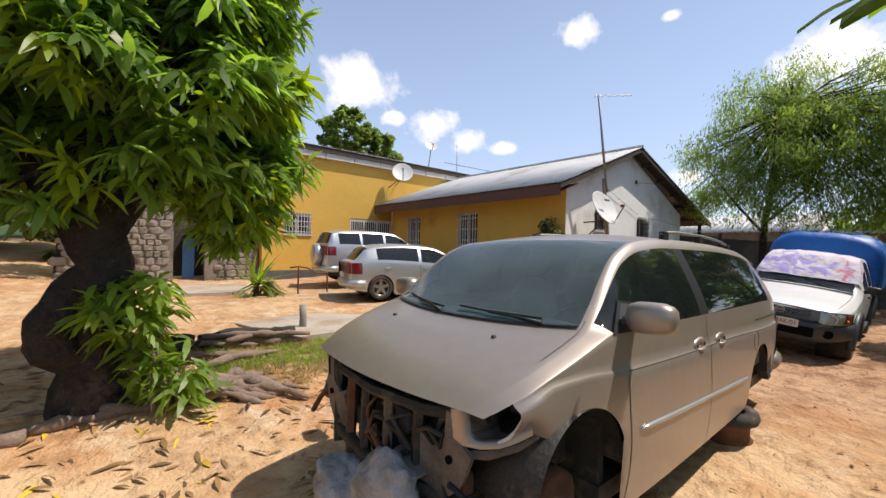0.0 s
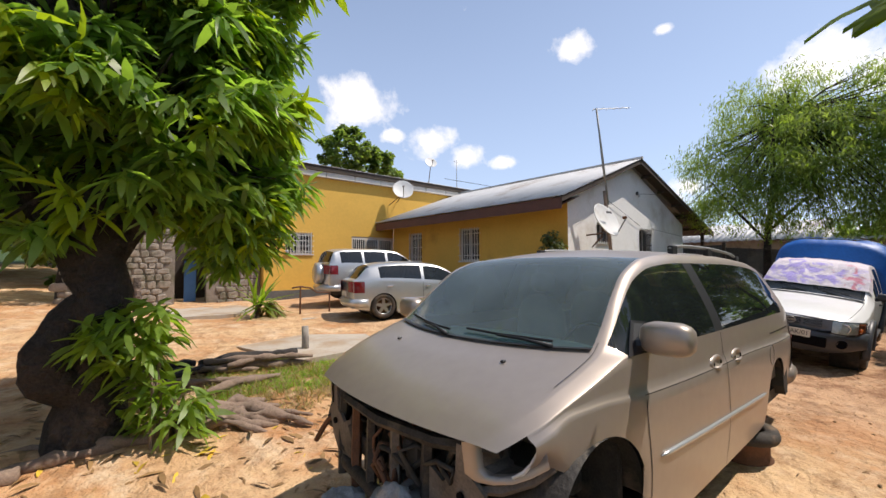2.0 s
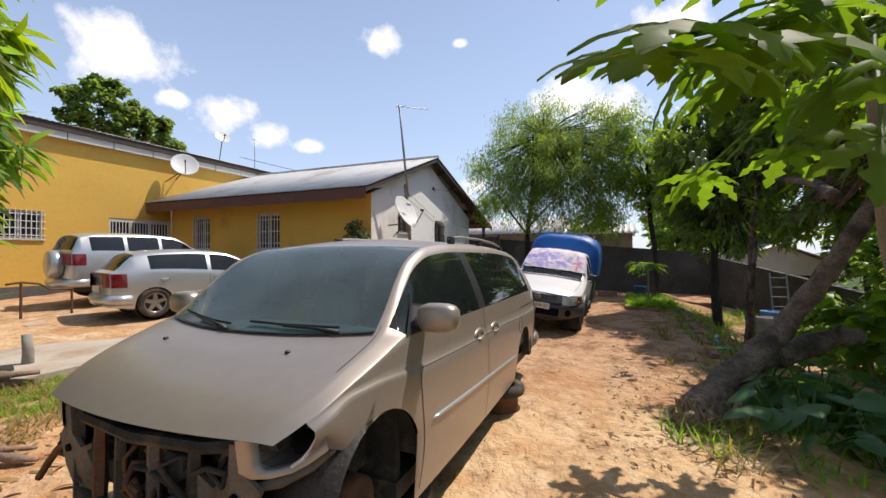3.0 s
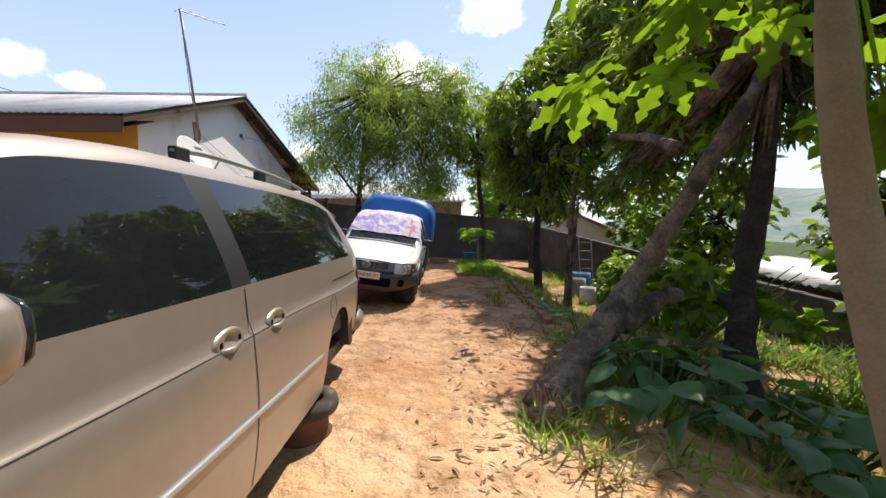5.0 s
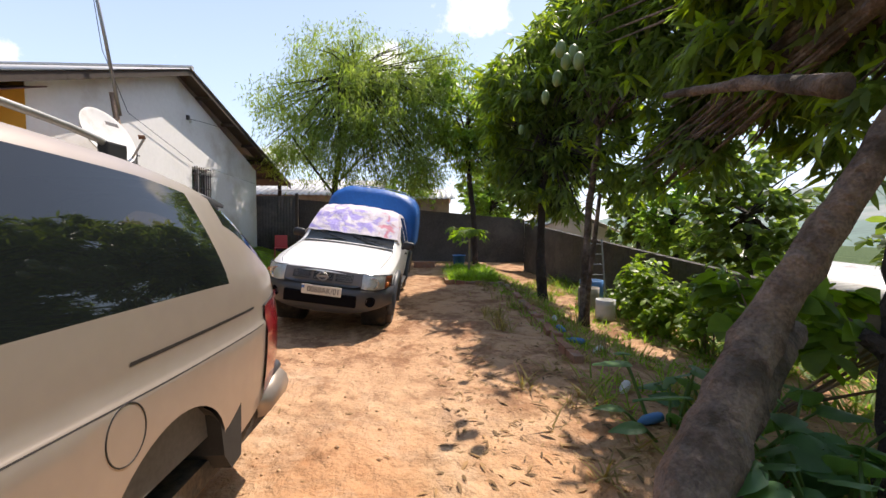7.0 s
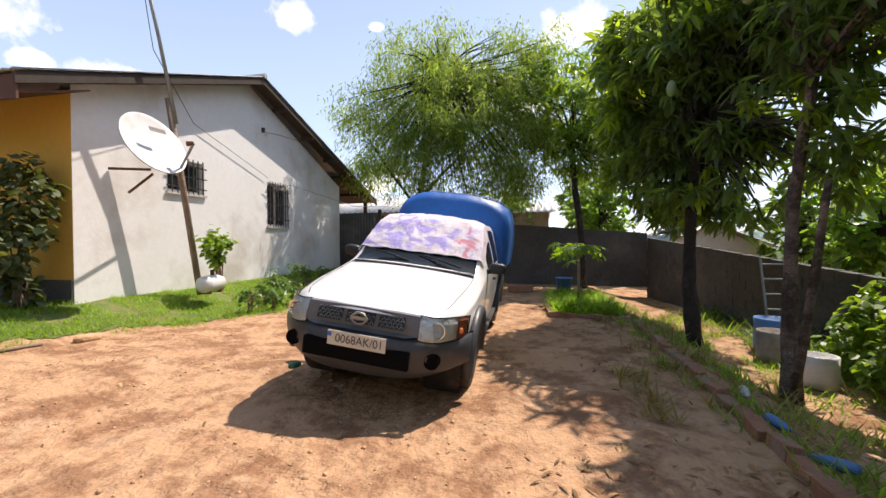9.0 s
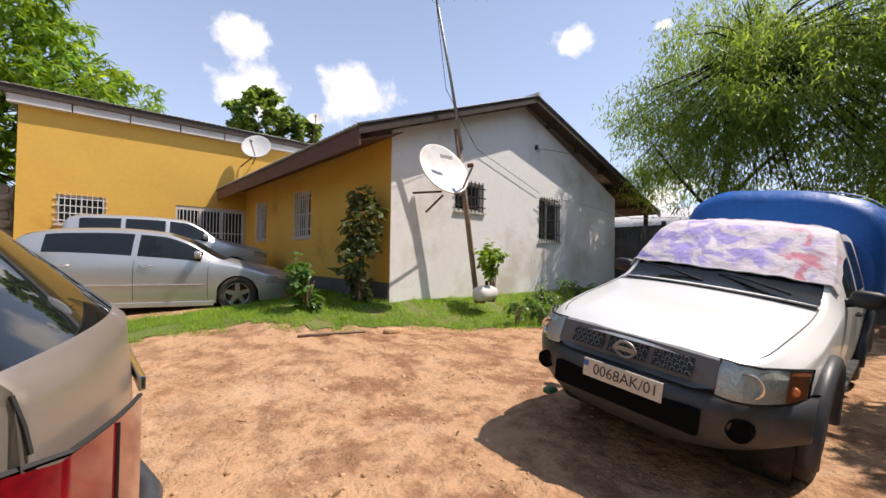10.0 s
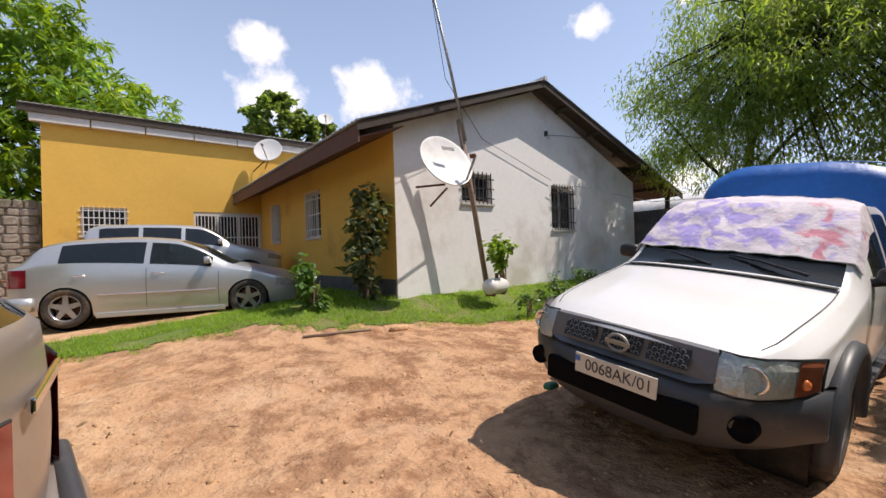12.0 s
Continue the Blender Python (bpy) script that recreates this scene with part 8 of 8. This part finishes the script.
part("bulb", blob_bm(0, -0.05, -0.02, 0.035, 0.035, 0.05, 2), "clothwhite", wl, smooth=True)

# tangled grille things on the last window, cylinder below the mast
tg = thing("wire_tangle", 5.0, -0.09, 2.7, 0, "tangled pale wire hanging on the window bars", "wire")
rt = random.Random(3)
for k_ in range(6):
    part("wire", tube_bm([(rt.uniform(-0.5, 0.5), -0.03 - 0.01 * k_, rt.uniform(-0.1, 0.15)) for _ in range(5)], 0.006, 5), "clothwhite", tg, smooth=True)
cy = thing("gas_cylinder", 1.55, -0.95, 0.53, 12, "dented grey metal tank lying on the grass", "tank")
part("tank", lathe_bm([(0.0, -0.3), (0.08, -0.29), (0.14, -0.24), (0.15, -0.15), (0.15, 0.2), (0.13, 0.27), (0.06, 0.3), (0.0, 0.3)], 20, "x"), "dishwhite", cy, smooth=True)
part("valve", tube_bm([(0.05, 0, 0.14), (0.05, 0, 0.24)], 0.035, 8), "rust", cy)
part("foot", box_bm(-0.2, -0.15, -0.1, 0.1, -0.17, -0.12), "rust", cy)
part("foot", box_bm(0.15, 0.2, -0.1, 0.1, -0.17, -0.12), "rust", cy)


def post(x, y, h, r, label, material="concrete"):
    z = ground_z(x, y)
    e = thing("stub_post", x, y, z, 0, label, "post")
    part("post_shaft", tube_bm([(0.0, 0, -0.1), (0.01, 0, h * 0.5), (0.0, 0.01, h)], [r * 1.1, r, r * 0.95], 12), material, e, smooth=True)
    part("post_foot", blob_bm(0, 0, 0.01, r * 2.0, r * 1.8, 0.035, 2.2), material, e, smooth=True)


post(-7.46, 0.48, 0.46, 0.06, "short grey pipe stub standing in the yard")
post(-9.3, 7.3, 1.0, 0.09, "weathered grey gate post by the stone wall", "barkpale")


def rail_fence():
    e = thing("pipe_rail", -5.9, 4.6, ground_z(-5.9, 4.6), 0, "bent rusty pipe rail beside the parked cars", "rail")
    part("upright", tube_bm([(0, 0, -0.1), (0, 0, 0.75)], 0.025, 8), "rust", e)
    part("upright", tube_bm([(0.9, 0.1, -0.1), (0.9, 0.1, 0.55)], 0.025, 8), "rust", e)
    part("top_pipe", tube_bm([(-0.25, -0.05, 0.72), (0, 0, 0.75), (0.3, 0.03, 0.70), (0.5, 0.05, 0.56), (0.9, 0.1, 0.55)], 0.022, 8), "rust", e, smooth=True)
    return e


rail_fence()


def slab(label, pts, thick=0.05):
    cx = sum(p[0] for p in pts) / len(pts)
    cy_ = sum(p[1] for p in pts) / len(pts)
    z = max(ground_z(*p) for p in pts)
    ob = part("cement_slab", poly_bm([(x - cx, y - cy_, -0.1) for x, y in pts], 0.1 + thick, "z"), "slab")
    ob.location = (cx, cy_, z - 0.03)
    return tagged(ob, label, "slab")


slab("worn cement slab sunk in the yard soil", [(-8.3, 1.45), (-7.9, -0.35), (-6.3, -0.2), (-5.9, 1.1), (-6.9, 1.9)], 0.03)
slab("cracked cement apron before the stone wall", [(-9.0, 5.6), (-7.4, 5.3), (-6.4, 6.4), (-6.6, 8.0), (-8.8, 8.2)], 0.02)
slab("pale cement strip below the parked cars", [(-6.2, 3.6), (-5.2, 3.9), (-5.0, 6.3), (-6.2, 6.4)], 0.02)


def log_pile():
    r = random.Random(12)
    for i in range(16):
        x, y = -9.15 + r.uniform(-0.7, 0.8), -0.15 + r.uniform(-0.85, 0.75)
        z = ground_z(x, y) + 0.05 + 0.12 * r.random() * (i > 8)
        dark = y > -0.05
        e = thing("log", x, y, z, r.uniform(-35, 35), "charred black log on the ground" if dark else "grey weathered root and log on the ground", "log")
        L = r.uniform(0.35, 0.75)
        rad = r.uniform(0.035, 0.085)
        limb(e, [(-L, 0, 0), (-L * 0.3, r.uniform(-0.08, 0.08), 0.03), (L * 0.3, r.uniform(-0.08, 0.08), 0.02), (L, r.uniform(-0.12, 0.12), -0.02)], [rad * 0.7, rad, rad * 0.9, rad * 0.5], "charwood" if dark else "wood", "log_body", 8, 0.22)
    for i in range(13):
        x, y = -9.75 + r.uniform(-0.1, 0.5), -1.95 + r.uniform(-0.35, 0.3)
        e = thing("root", x, y, ground_z(x, y), r.uniform(-32, 22), "grey tangled dry root of the mango tree", "root")
        L = r.uniform(0.35, 0.75)
        limb(e, [(0, 0, 0.05), (L * 0.5, r.uniform(-0.1, 0.1), 0.08 + 0.06 * r.random()), (L, r.uniform(-0.2, 0.2), 0.03), (L * 1.5, r.uniform(-0.2, 0.2), -0.03)], [0.075, 0.055, 0.04, 0.012], "wood", "root_body", 8, 0.3)
    for i in range(5):
        x, y = -9.6 + r.uniform(-1.4, 0.3), -1.9 + r.uniform(-0.4, 0.3)
        e = thing("root", x, y, ground_z(x, y), r.uniform(150, 210), "long surface root of the mango tree", "root")
        L = r.uniform(0.7, 1.2)
        limb(e, [(0, 0, 0.03), (L * 0.5, r.uniform(-0.15, 0.15), 0.04), (L, r.uniform(-0.3, 0.3), 0.0), (L * 1.5, r.uniform(-0.3, 0.3), -0.04)], [0.07, 0.05, 0.035, 0.015], "wood", "root_body", 8, 0.2)


log_pile()


def stump(x, y):
    e = thing("stump", x, y, ground_z(x, y), 0, "split grey stump at the foot of the leaning trunk", "stump")
    limb(e, [(0, 0, -0.15), (0.02, 0, 0.08), (0.03, 0.02, 0.16)], [0.13, 0.11, 0.08], "barkpale", "stump_body", 14, 0.45)
    r = random.Random(2)
    for k in range(17):
        a = k * 2.4
        d = 0.035 + 0.07 * (k / 17)
        q = Vector((d * math.cos(a), d * math.sin(a), 0.02))
        h = r.uniform(0.10, 0.27)
        part("splinter", tube_bm([q, q * 1.05 + Vector((r.uniform(-0.02, 0.02), r.uniform(-0.02, 0.02), h * 0.6)), q * 1.1 + Vector((r.uniform(-0.04, 0.04), r.uniform(-0.04, 0.04), h))], [0.034, 0.024, 0.006], 5), "wood", e)


stump(-5.75, -7.25)


def rag(x, y, z, sx, sy, sz, seed, label, material="clothwhite"):
    e = thing("cloth_bundle", x, y, z, 0, label, "cloth")
    bm = blob_bm(0, 0, 0, sx, sy, sz, 2.3, 40, 26)
    for v in bm.verts:
        v.co *= 0.92 + 0.30 * noise.noise(v.co * 7 + Vector((seed, 0, 0))) + 0.26 * abs(noise.noise(v.co * 12 + Vector((0, seed, 0)))) + 0.07 * noise.noise(v.co * 28)
    part("sack_body", bm, material, e, smooth=True)


rag(-9.26, -4.93, 0.27, 0.13, 0.21, 0.22, 1, "crumpled white sack hanging in the open engine bay", "sackcloth")
rag(-9.25, -4.5, 0.14, 0.17, 0.22, 0.16, 4, "crumpled grey sheet under the engine bay", "sackcloth")
rag(-9.22, -5.36, 0.16, 0.17, 0.16, 0.16, 6, "crumpled pale sheet lying below the bumper", "sackcloth")
bk = thing("plastic_basin", -8.72, -5.42, ground_z(-8.72, -5.42), 0, "dull green plastic basin under the wheel arch", "basin")
part("basin_wall", lathe_bm([(0.0, 0.0), (0.15, 0.0), (0.20, 0.18), (0.215, 0.18), (0.215, 0.195), (0.19, 0.195), (0.145, 0.015), (0.0, 0.012)], 24), "greenplastic", bk, smooth=True)
rag(-1.11, -4.18, 0.03, 0.07, 0.05, 0.03, 9, "scrap of green netting on the ground", "greenplastic")
plain_rod("stick", "thin brown stick lying at the lawn edge", "stick", [(-2.05, -0.85, ground_z(-2.05, -0.85) + 0.02), (-1.5, -0.95, ground_z(-1.5, -0.95) + 0.02), (-1.1, -1.0, ground_z(-1.1, -1.0) + 0.02)], 0.018, "wood")
rag(-0.7, -1.15, ground_z(-0.7, -1.15) + 0.02, 0.16, 0.07, 0.05, 12, "clod of dug turf beside the stick", "clod")


# ---- edge of the track: kerb pieces, plastic, lower things ----
def kerb(pts, step, label, seed):
    r = random.Random(seed)
    e = thing("kerb", pts[0][0], pts[0][1], 0, 0, label, "kerb")
    base = box_bm(-0.5, 0.5, -0.5, 0.5, -0.5, 0.5, 0.06)
    me = bpy.data.meshes.new("kerb_block")
    base.to_mesh(me)
    base.free()
    me.materials.append(M["brick"])
    o = Vector((pts[0][0], pts[0][1], 0))
    for (x0, y0), (x1, y1) in zip(pts, pts[1:]):
        n = max(1, int(math.hypot(x1 - x0, y1 - y0) / step))
        ang = math.degrees(math.atan2(y1 - y0, x1 - x0))
        for i in range(n):
            t = (i + 0.5) / n
            x, y = x0 + (x1 - x0) * t, y0 + (y1 - y0) * t + r.uniform(-0.02, 0.02)
            b = new("kerb_block", me)
            b.parent = e
            b.matrix_basis = Matrix.Translation(Vector((x, y, ground_z(x, y) + 0.02 + r.uniform(-0.02, 0.02))) - o) @ pose(0, 0, 0, r.uniform(-6, 6), r.uniform(-6, 6), ang + r.uniform(-5, 5)) @ Matrix.Diagonal((step * 0.94, 0.11, 0.12, 1))
    return tagged(e, kind="structure")


kerb([(3.25, -6.9), (6.4, -6.95)], 0.24, "rough brick kerb of the grassy bed", 1)
kerb([(3.25, -6.9), (2.9, -8.3)], 0.24, "rough brick kerb of the grassy bed", 2)
kerb([(2.9, -8.32), (-1.0, -8.14), (-2.7, -8.05)], 0.26, "broken brick kerb along the track edge", 3)


def bottle(x, y, material, label):
    e = thing("plastic_scrap", x, y, ground_z(x, y) + 0.04, random.Random(int(x * 100)).uniform(0, 360), label, "litter")
    part("scrap_body", lathe_bm([(0, -0.12), (0.035, -0.115), (0.04, -0.05), (0.036, 0.05), (0.015, 0.1), (0.013, 0.13), (0, 0.13)], 12, "x"), material, e, smooth=True)


for k_, (x_, y_) in enumerate(((-1.8, -8.35), (-2.1, -8.5), (-1.2, -8.35), (-3.4, -8.2), (-4.0, -8.1), (-0.4, -8.5))):
    bottle(x_, y_, "bluebucket" if k_ % 2 == 0 else "clothwhite", "crushed plastic bottle in the weeds")
bb = thing("blue_bucket", 6.6, -7.45, ground_z(6.6, -7.45), 0, "blue plastic bucket beside the kerbed bed", "bucket")
part("bucket_wall", lathe_bm([(0, 0.0), (0.16, 0.0), (0.21, 0.42), (0.225, 0.42), (0.225, 0.45), (0.2, 0.45), (0.15, 0.02), (0, 0.02)], 20), "bluebucket", bb, smooth=True)
pots = thing("concrete_block", 7.2, -6.3, ground_z(7.2, -6.3), 5, "reddish block lying before the back wall", "block")
part("block_body", box_bm(-0.2, 0.2, -0.35, 0.35, 0, 0.2, 0.02), "brick", pots)
sr = thing("plastic_chair", 7.6, -1.3, ground_z(7.6, -1.3), 20, "faded red plastic chair beside the white gable wall", "chair")
part("seat", box_bm(-0.22, 0.22, -0.22, 0.22, 0.40, 0.43, 0.01), "redplastic", sr)
part("backrest", box_bm(0.20, 0.24, -0.21, 0.21, 0.43, 0.85, 0.01), "redplastic", sr)
for a_, b_ in ((-0.2, -0.2), (0.2, -0.2), (-0.2, 0.2), (0.2, 0.2)):
    part("leg", tube_bm([(a_ * 1.1, b_ * 1.1, 0), (a_, b_, 0.4)], 0.02, 6), "redplastic", sr)


def ladder(x, y):
    e = thing("ladder", x, y, ground_z(x, y), 0, "grey ladder leaning on the dark wall", "ladder")
    for s in (-0.18, 0.18):
        part("rail", tube_bm([(0, s, 0), (0.35, s, 1.5)], 0.022, 6), "steel", e)
    for k in range(6):
        t = (k + 0.5) / 6
        part("rung", tube_bm([(0.35 * t, -0.18, 1.5 * t), (0.35 * t, 0.18, 1.5 * t)], 0.015, 6), "steel", e)


ladder(2.9, -10.6)
for x_, y_, mt_, s_, lb_ in ((2.6, -10.3, "bluebucket", 0.26, "blue plastic drum in the lower plot"), (0.9, -9.9, "clothwhite", 0.18, "white plastic bucket in the lower plot"), (2.0, -10.0, "concrete", 0.22, "grey plastic tub in the lower plot")):
    d_ = thing("drum", x_, y_, ground_z(x_, y_), 0, lb_, "drum")
    part("drum_wall", lathe_bm([(0, 0), (s_, 0), (s_ * 1.04, s_ * 0.7), (s_, s_ * 1.4), (s_ * 1.02, s_ * 2.1), (s_ * 0.9, s_ * 2.1), (s_ * 0.88, 0.04), (0, 0.04)], 20), mt_, d_, smooth=True)


# ---- boundary walls and neighbours ----
def block_wall(name, label, x0, y0, x1, y1, z0, z1, thick, material, course=0.2, length=0.4, z1b=None, seed=1):
    """A wall of blocks with recessed joints; pieces are parts near the track."""
    r = random.Random(seed)
    L = math.hypot(x1 - x0, y1 - y0)
    ang = math.degrees(math.atan2(y1 - y0, x1 - x0))
    e = thing(name, x0, y0, 0, ang, label, "wall", kind="structure")
    top = lambda u: z1 + ((z1b if z1b is not None else z1) - z1) * u / L
    part("mortar_core", poly_bm([(0, -thick / 2 + 0.012, z0), (L, -thick / 2 + 0.012, z0), (L, -thick / 2 + 0.012, top(L)), (0, -thick / 2 + 0.012, top(0))], thick - 0.024, "y"), "darkwall" if material == "darkwall" else "concrete", e)
    base = box_bm(-0.5, 0.5, -0.5, 0.5, -0.5, 0.5)
    me = bpy.data.meshes.new("block")
    base.to_mesh(me)
    base.free()
    me.materials.append(M[material])
    z = z0
    row = 0
    while z < max(top(0), top(L)):
        u = -(row % 2) * length / 2
        while u < L:
            a, b = max(0, u), min(L, u + length)
            t = min(top((a + b) / 2), z + course)
            if b - a > 0.06 and t - z > 0.05:
                o = new("block", me)
                o.parent = e
                o.matrix_basis = Matrix.Translation(((a + b) / 2, r.uniform(-0.006, 0.006), (z + t) / 2)) @ Matrix.Diagonal((b - a - 0.014, thick, t - z - 0.014, 1))
            u += length
        z += course
        row += 1
    return e


block_wall("wall_back", "dark block wall behind the pickup", 9.7, 0.4, 9.2, -10.2, -0.2, 2.35, 0.18, "darkwall", z1b=1.5, seed=2)
block_wall("wall_low", "dark block wall of the lower plot", 9.2, -10.3, -3.0, -12.4, -1.0, 1.35, 0.18, "darkwall", z1b=0.2, seed=3)


def gate_lean():
    e = thing("corrugated_gate", 9.2, -0.6, 0, 0, "dark corrugated sheet gate beside the house", "gate", kind="structure")
    raw_ob = corrugated("sheet", (-0.3, -0.8, 0.1), (0.0, 1.0, 0.1), (0.0, 1.0, 2.3), (-0.3, -0.8, 2.3), 0.12, 0.012, "darkwall", e)
    part("gate_post", box_bm(-0.36, -0.26, -0.9, -0.8, 0, 2.4), "soffit", e)


gate_lean()


def small_house(label, x, y, z, w, d, h, rh, wall, roofm, rz=0, doors=()):
    e = thing("neighbour_house", x, y, z, rz, label, "house", kind="structure")
    part("walls", box_bm(-w / 2, w / 2, -d / 2, d / 2, -3, h), wall, e)
    corrugated("roof_sheet", (-w / 2 - 0.3, -d / 2 - 0.4, h), (w / 2 + 0.3, -d / 2 - 0.4, h), (w / 2 + 0.3, 0, h + rh), (-w / 2 - 0.3, 0, h + rh), 0.3, 0.03, roofm, e)
    corrugated("roof_sheet", (-w / 2 - 0.3, d / 2 + 0.4, h), (w / 2 + 0.3, d / 2 + 0.4, h), (w / 2 + 0.3, 0, h + rh), (-w / 2 - 0.3, 0, h + rh), 0.3, 0.03, roofm, e)
    for s in (-1, 1):
        part("gable", poly_bm([(s * w / 2, -d / 2, h), (s * w / 2, d / 2, h), (s * w / 2, 0, h + rh - 0.05)], -0.15 * s, "x"), wall, e)
    for u in (-0.28, 0.28):
        part("window", box_bm(u * w - 0.4, u * w + 0.4, -d / 2 - 0.02, -d / 2 - 0.004, h * 0.4, h * 0.8), "winglass", e)
        part("window", box_bm(-w / 2 - 0.02, -w / 2 - 0.004, u * d - 0.4, u * d + 0.4, h * 0.4, h * 0.8), "winglass", e)
    return e


small_house("grey-roofed neighbour house behind the back wall", 17.5, 1.0, 0, 9.0, 6.0, 2.7, 1.1, "concrete", "roof", 90)
small_house("low neighbour house with pale sheet roof", 17.0, -5.0, 0, 5.0, 4.5, 2.6, 0.7, "concrete", "roof", 90)
small_house("cream neighbour house below the garden wall", 14.5, -13.0, -1.6, 4.0, 4.0, 2.6, 0.9, "whiteblock", "roof", 10)
small_house("low shed with pale sheet roof in the lower plot", 1.5, -17.5, -1.6, 8.0, 4.0, 1.6, 0.3, "darkwall", "roof", -12)
small_house("pale plastered house up the lane", -20.0, 19.0, 1.5, 9.0, 8.0, 4.6, 1.2, "whiteblock", "roof", 10)
small_house("low brick house beside the lane", -16.2, 11.5, 1.0, 4.0, 6.0, 2.2, 0.5, "brick", "roof", 0)


def rubble_wall():
    e = thing("wall_stone", -5.6, 9.2, 0, 180, "old rubble stone wall with a dark doorway", "wall", kind="structure")
    r = random.Random(4)
    part("core", box_bm(0.0, 1.7, -0.1, 0.1, -0.3, 2.9), "stone", e)
    part("core", box_bm(2.6, 5.2, -0.1, 0.1, -0.3, 2.7), "stone", e)
    part("lintel", box_bm(1.7, 2.6, -0.12, 0.12, 2.0, 2.9), "soffit", e)
    part("dark_room_back", box_bm(1.2, 3.2, -1.6, -1.5, -0.3, 2.9), "soffit", e)
    part("doorway_curtain", box_bm(1.9, 2.25, -0.55, -0.5, 0.3, 1.7), "bluebucket", e)
    meshes = []
    for k in range(6):
        b = blob_bm(0, 0, 0, 0.5, 0.5, 0.5, 3.4, 9, 6)
        for v in b.verts:
            v.co *= 1 + 0.22 * noise.noise(v.co * 3 + Vector((k * 7, 0, 0)))
        me = bpy.data.meshes.new("stone")
        b.to_mesh(me)
        b.free()
        me.materials.append(M["stone"])
        meshes.append(me)
    z = -0.2
    while z < 2.75:
        u = r.uniform(0, 0.1)
        hgt = r.uniform(0.17, 0.26)
        while u < 5.15:
            w = r.uniform(0.2, 0.42)
            if not (1.62 < u + w and u < 2.6):
                o = new("stone", meshes[r.randrange(6)])
                o.parent = e
                o.matrix_basis = Matrix.Translation((u + w / 2, 0.08, z + hgt / 2)) @ Matrix.Diagonal((w, 0.16, hgt, 1))
            u += w
        z += hgt


rubble_wall()
block_wall("wall_lane", "plastered block wall climbing along the lane", -13.4, 6.5, -14.4, 24.0, 0.2, 2.6, 0.2, "whiteblock", z1b=6.0, seed=6)
block_wall("wall_brick", "low wall of red bricks beyond the minibus", -13.3, 6.4, -17.5, 4.6, 0.0, 2.5, 0.2, "brick", course=0.12, length=0.3, seed=7)


def lower_hill():
    bm = bmesh.new()
    rows = []
    for i in range(61):
        row = []
        for j in range(9):
            x = -500 + 1500 * i / 60
            t = j / 8
            y = -230 - 420 * t
            z = -22 + 95 * t ** 1.3 * (0.7 + 0.6 * (0.5 + 0.5 * noise.noise((x * 0.004, 3, 0))))
            row.append(bm.verts.new((x, y, z)))
        rows.append(row)
    for a, b in zip(rows, rows[1:]):
        for j in range(8):
            bm.faces.new((a[j], b[j], b[j + 1], a[j + 1]))
    bmesh.ops.recalc_face_normals(bm, faces=bm.faces)
    tagged(part("backdrop_hill", bm, "hill", smooth=True), "hazy green hillside with scattered houses", "hill", kind="structure")


lower_hill()
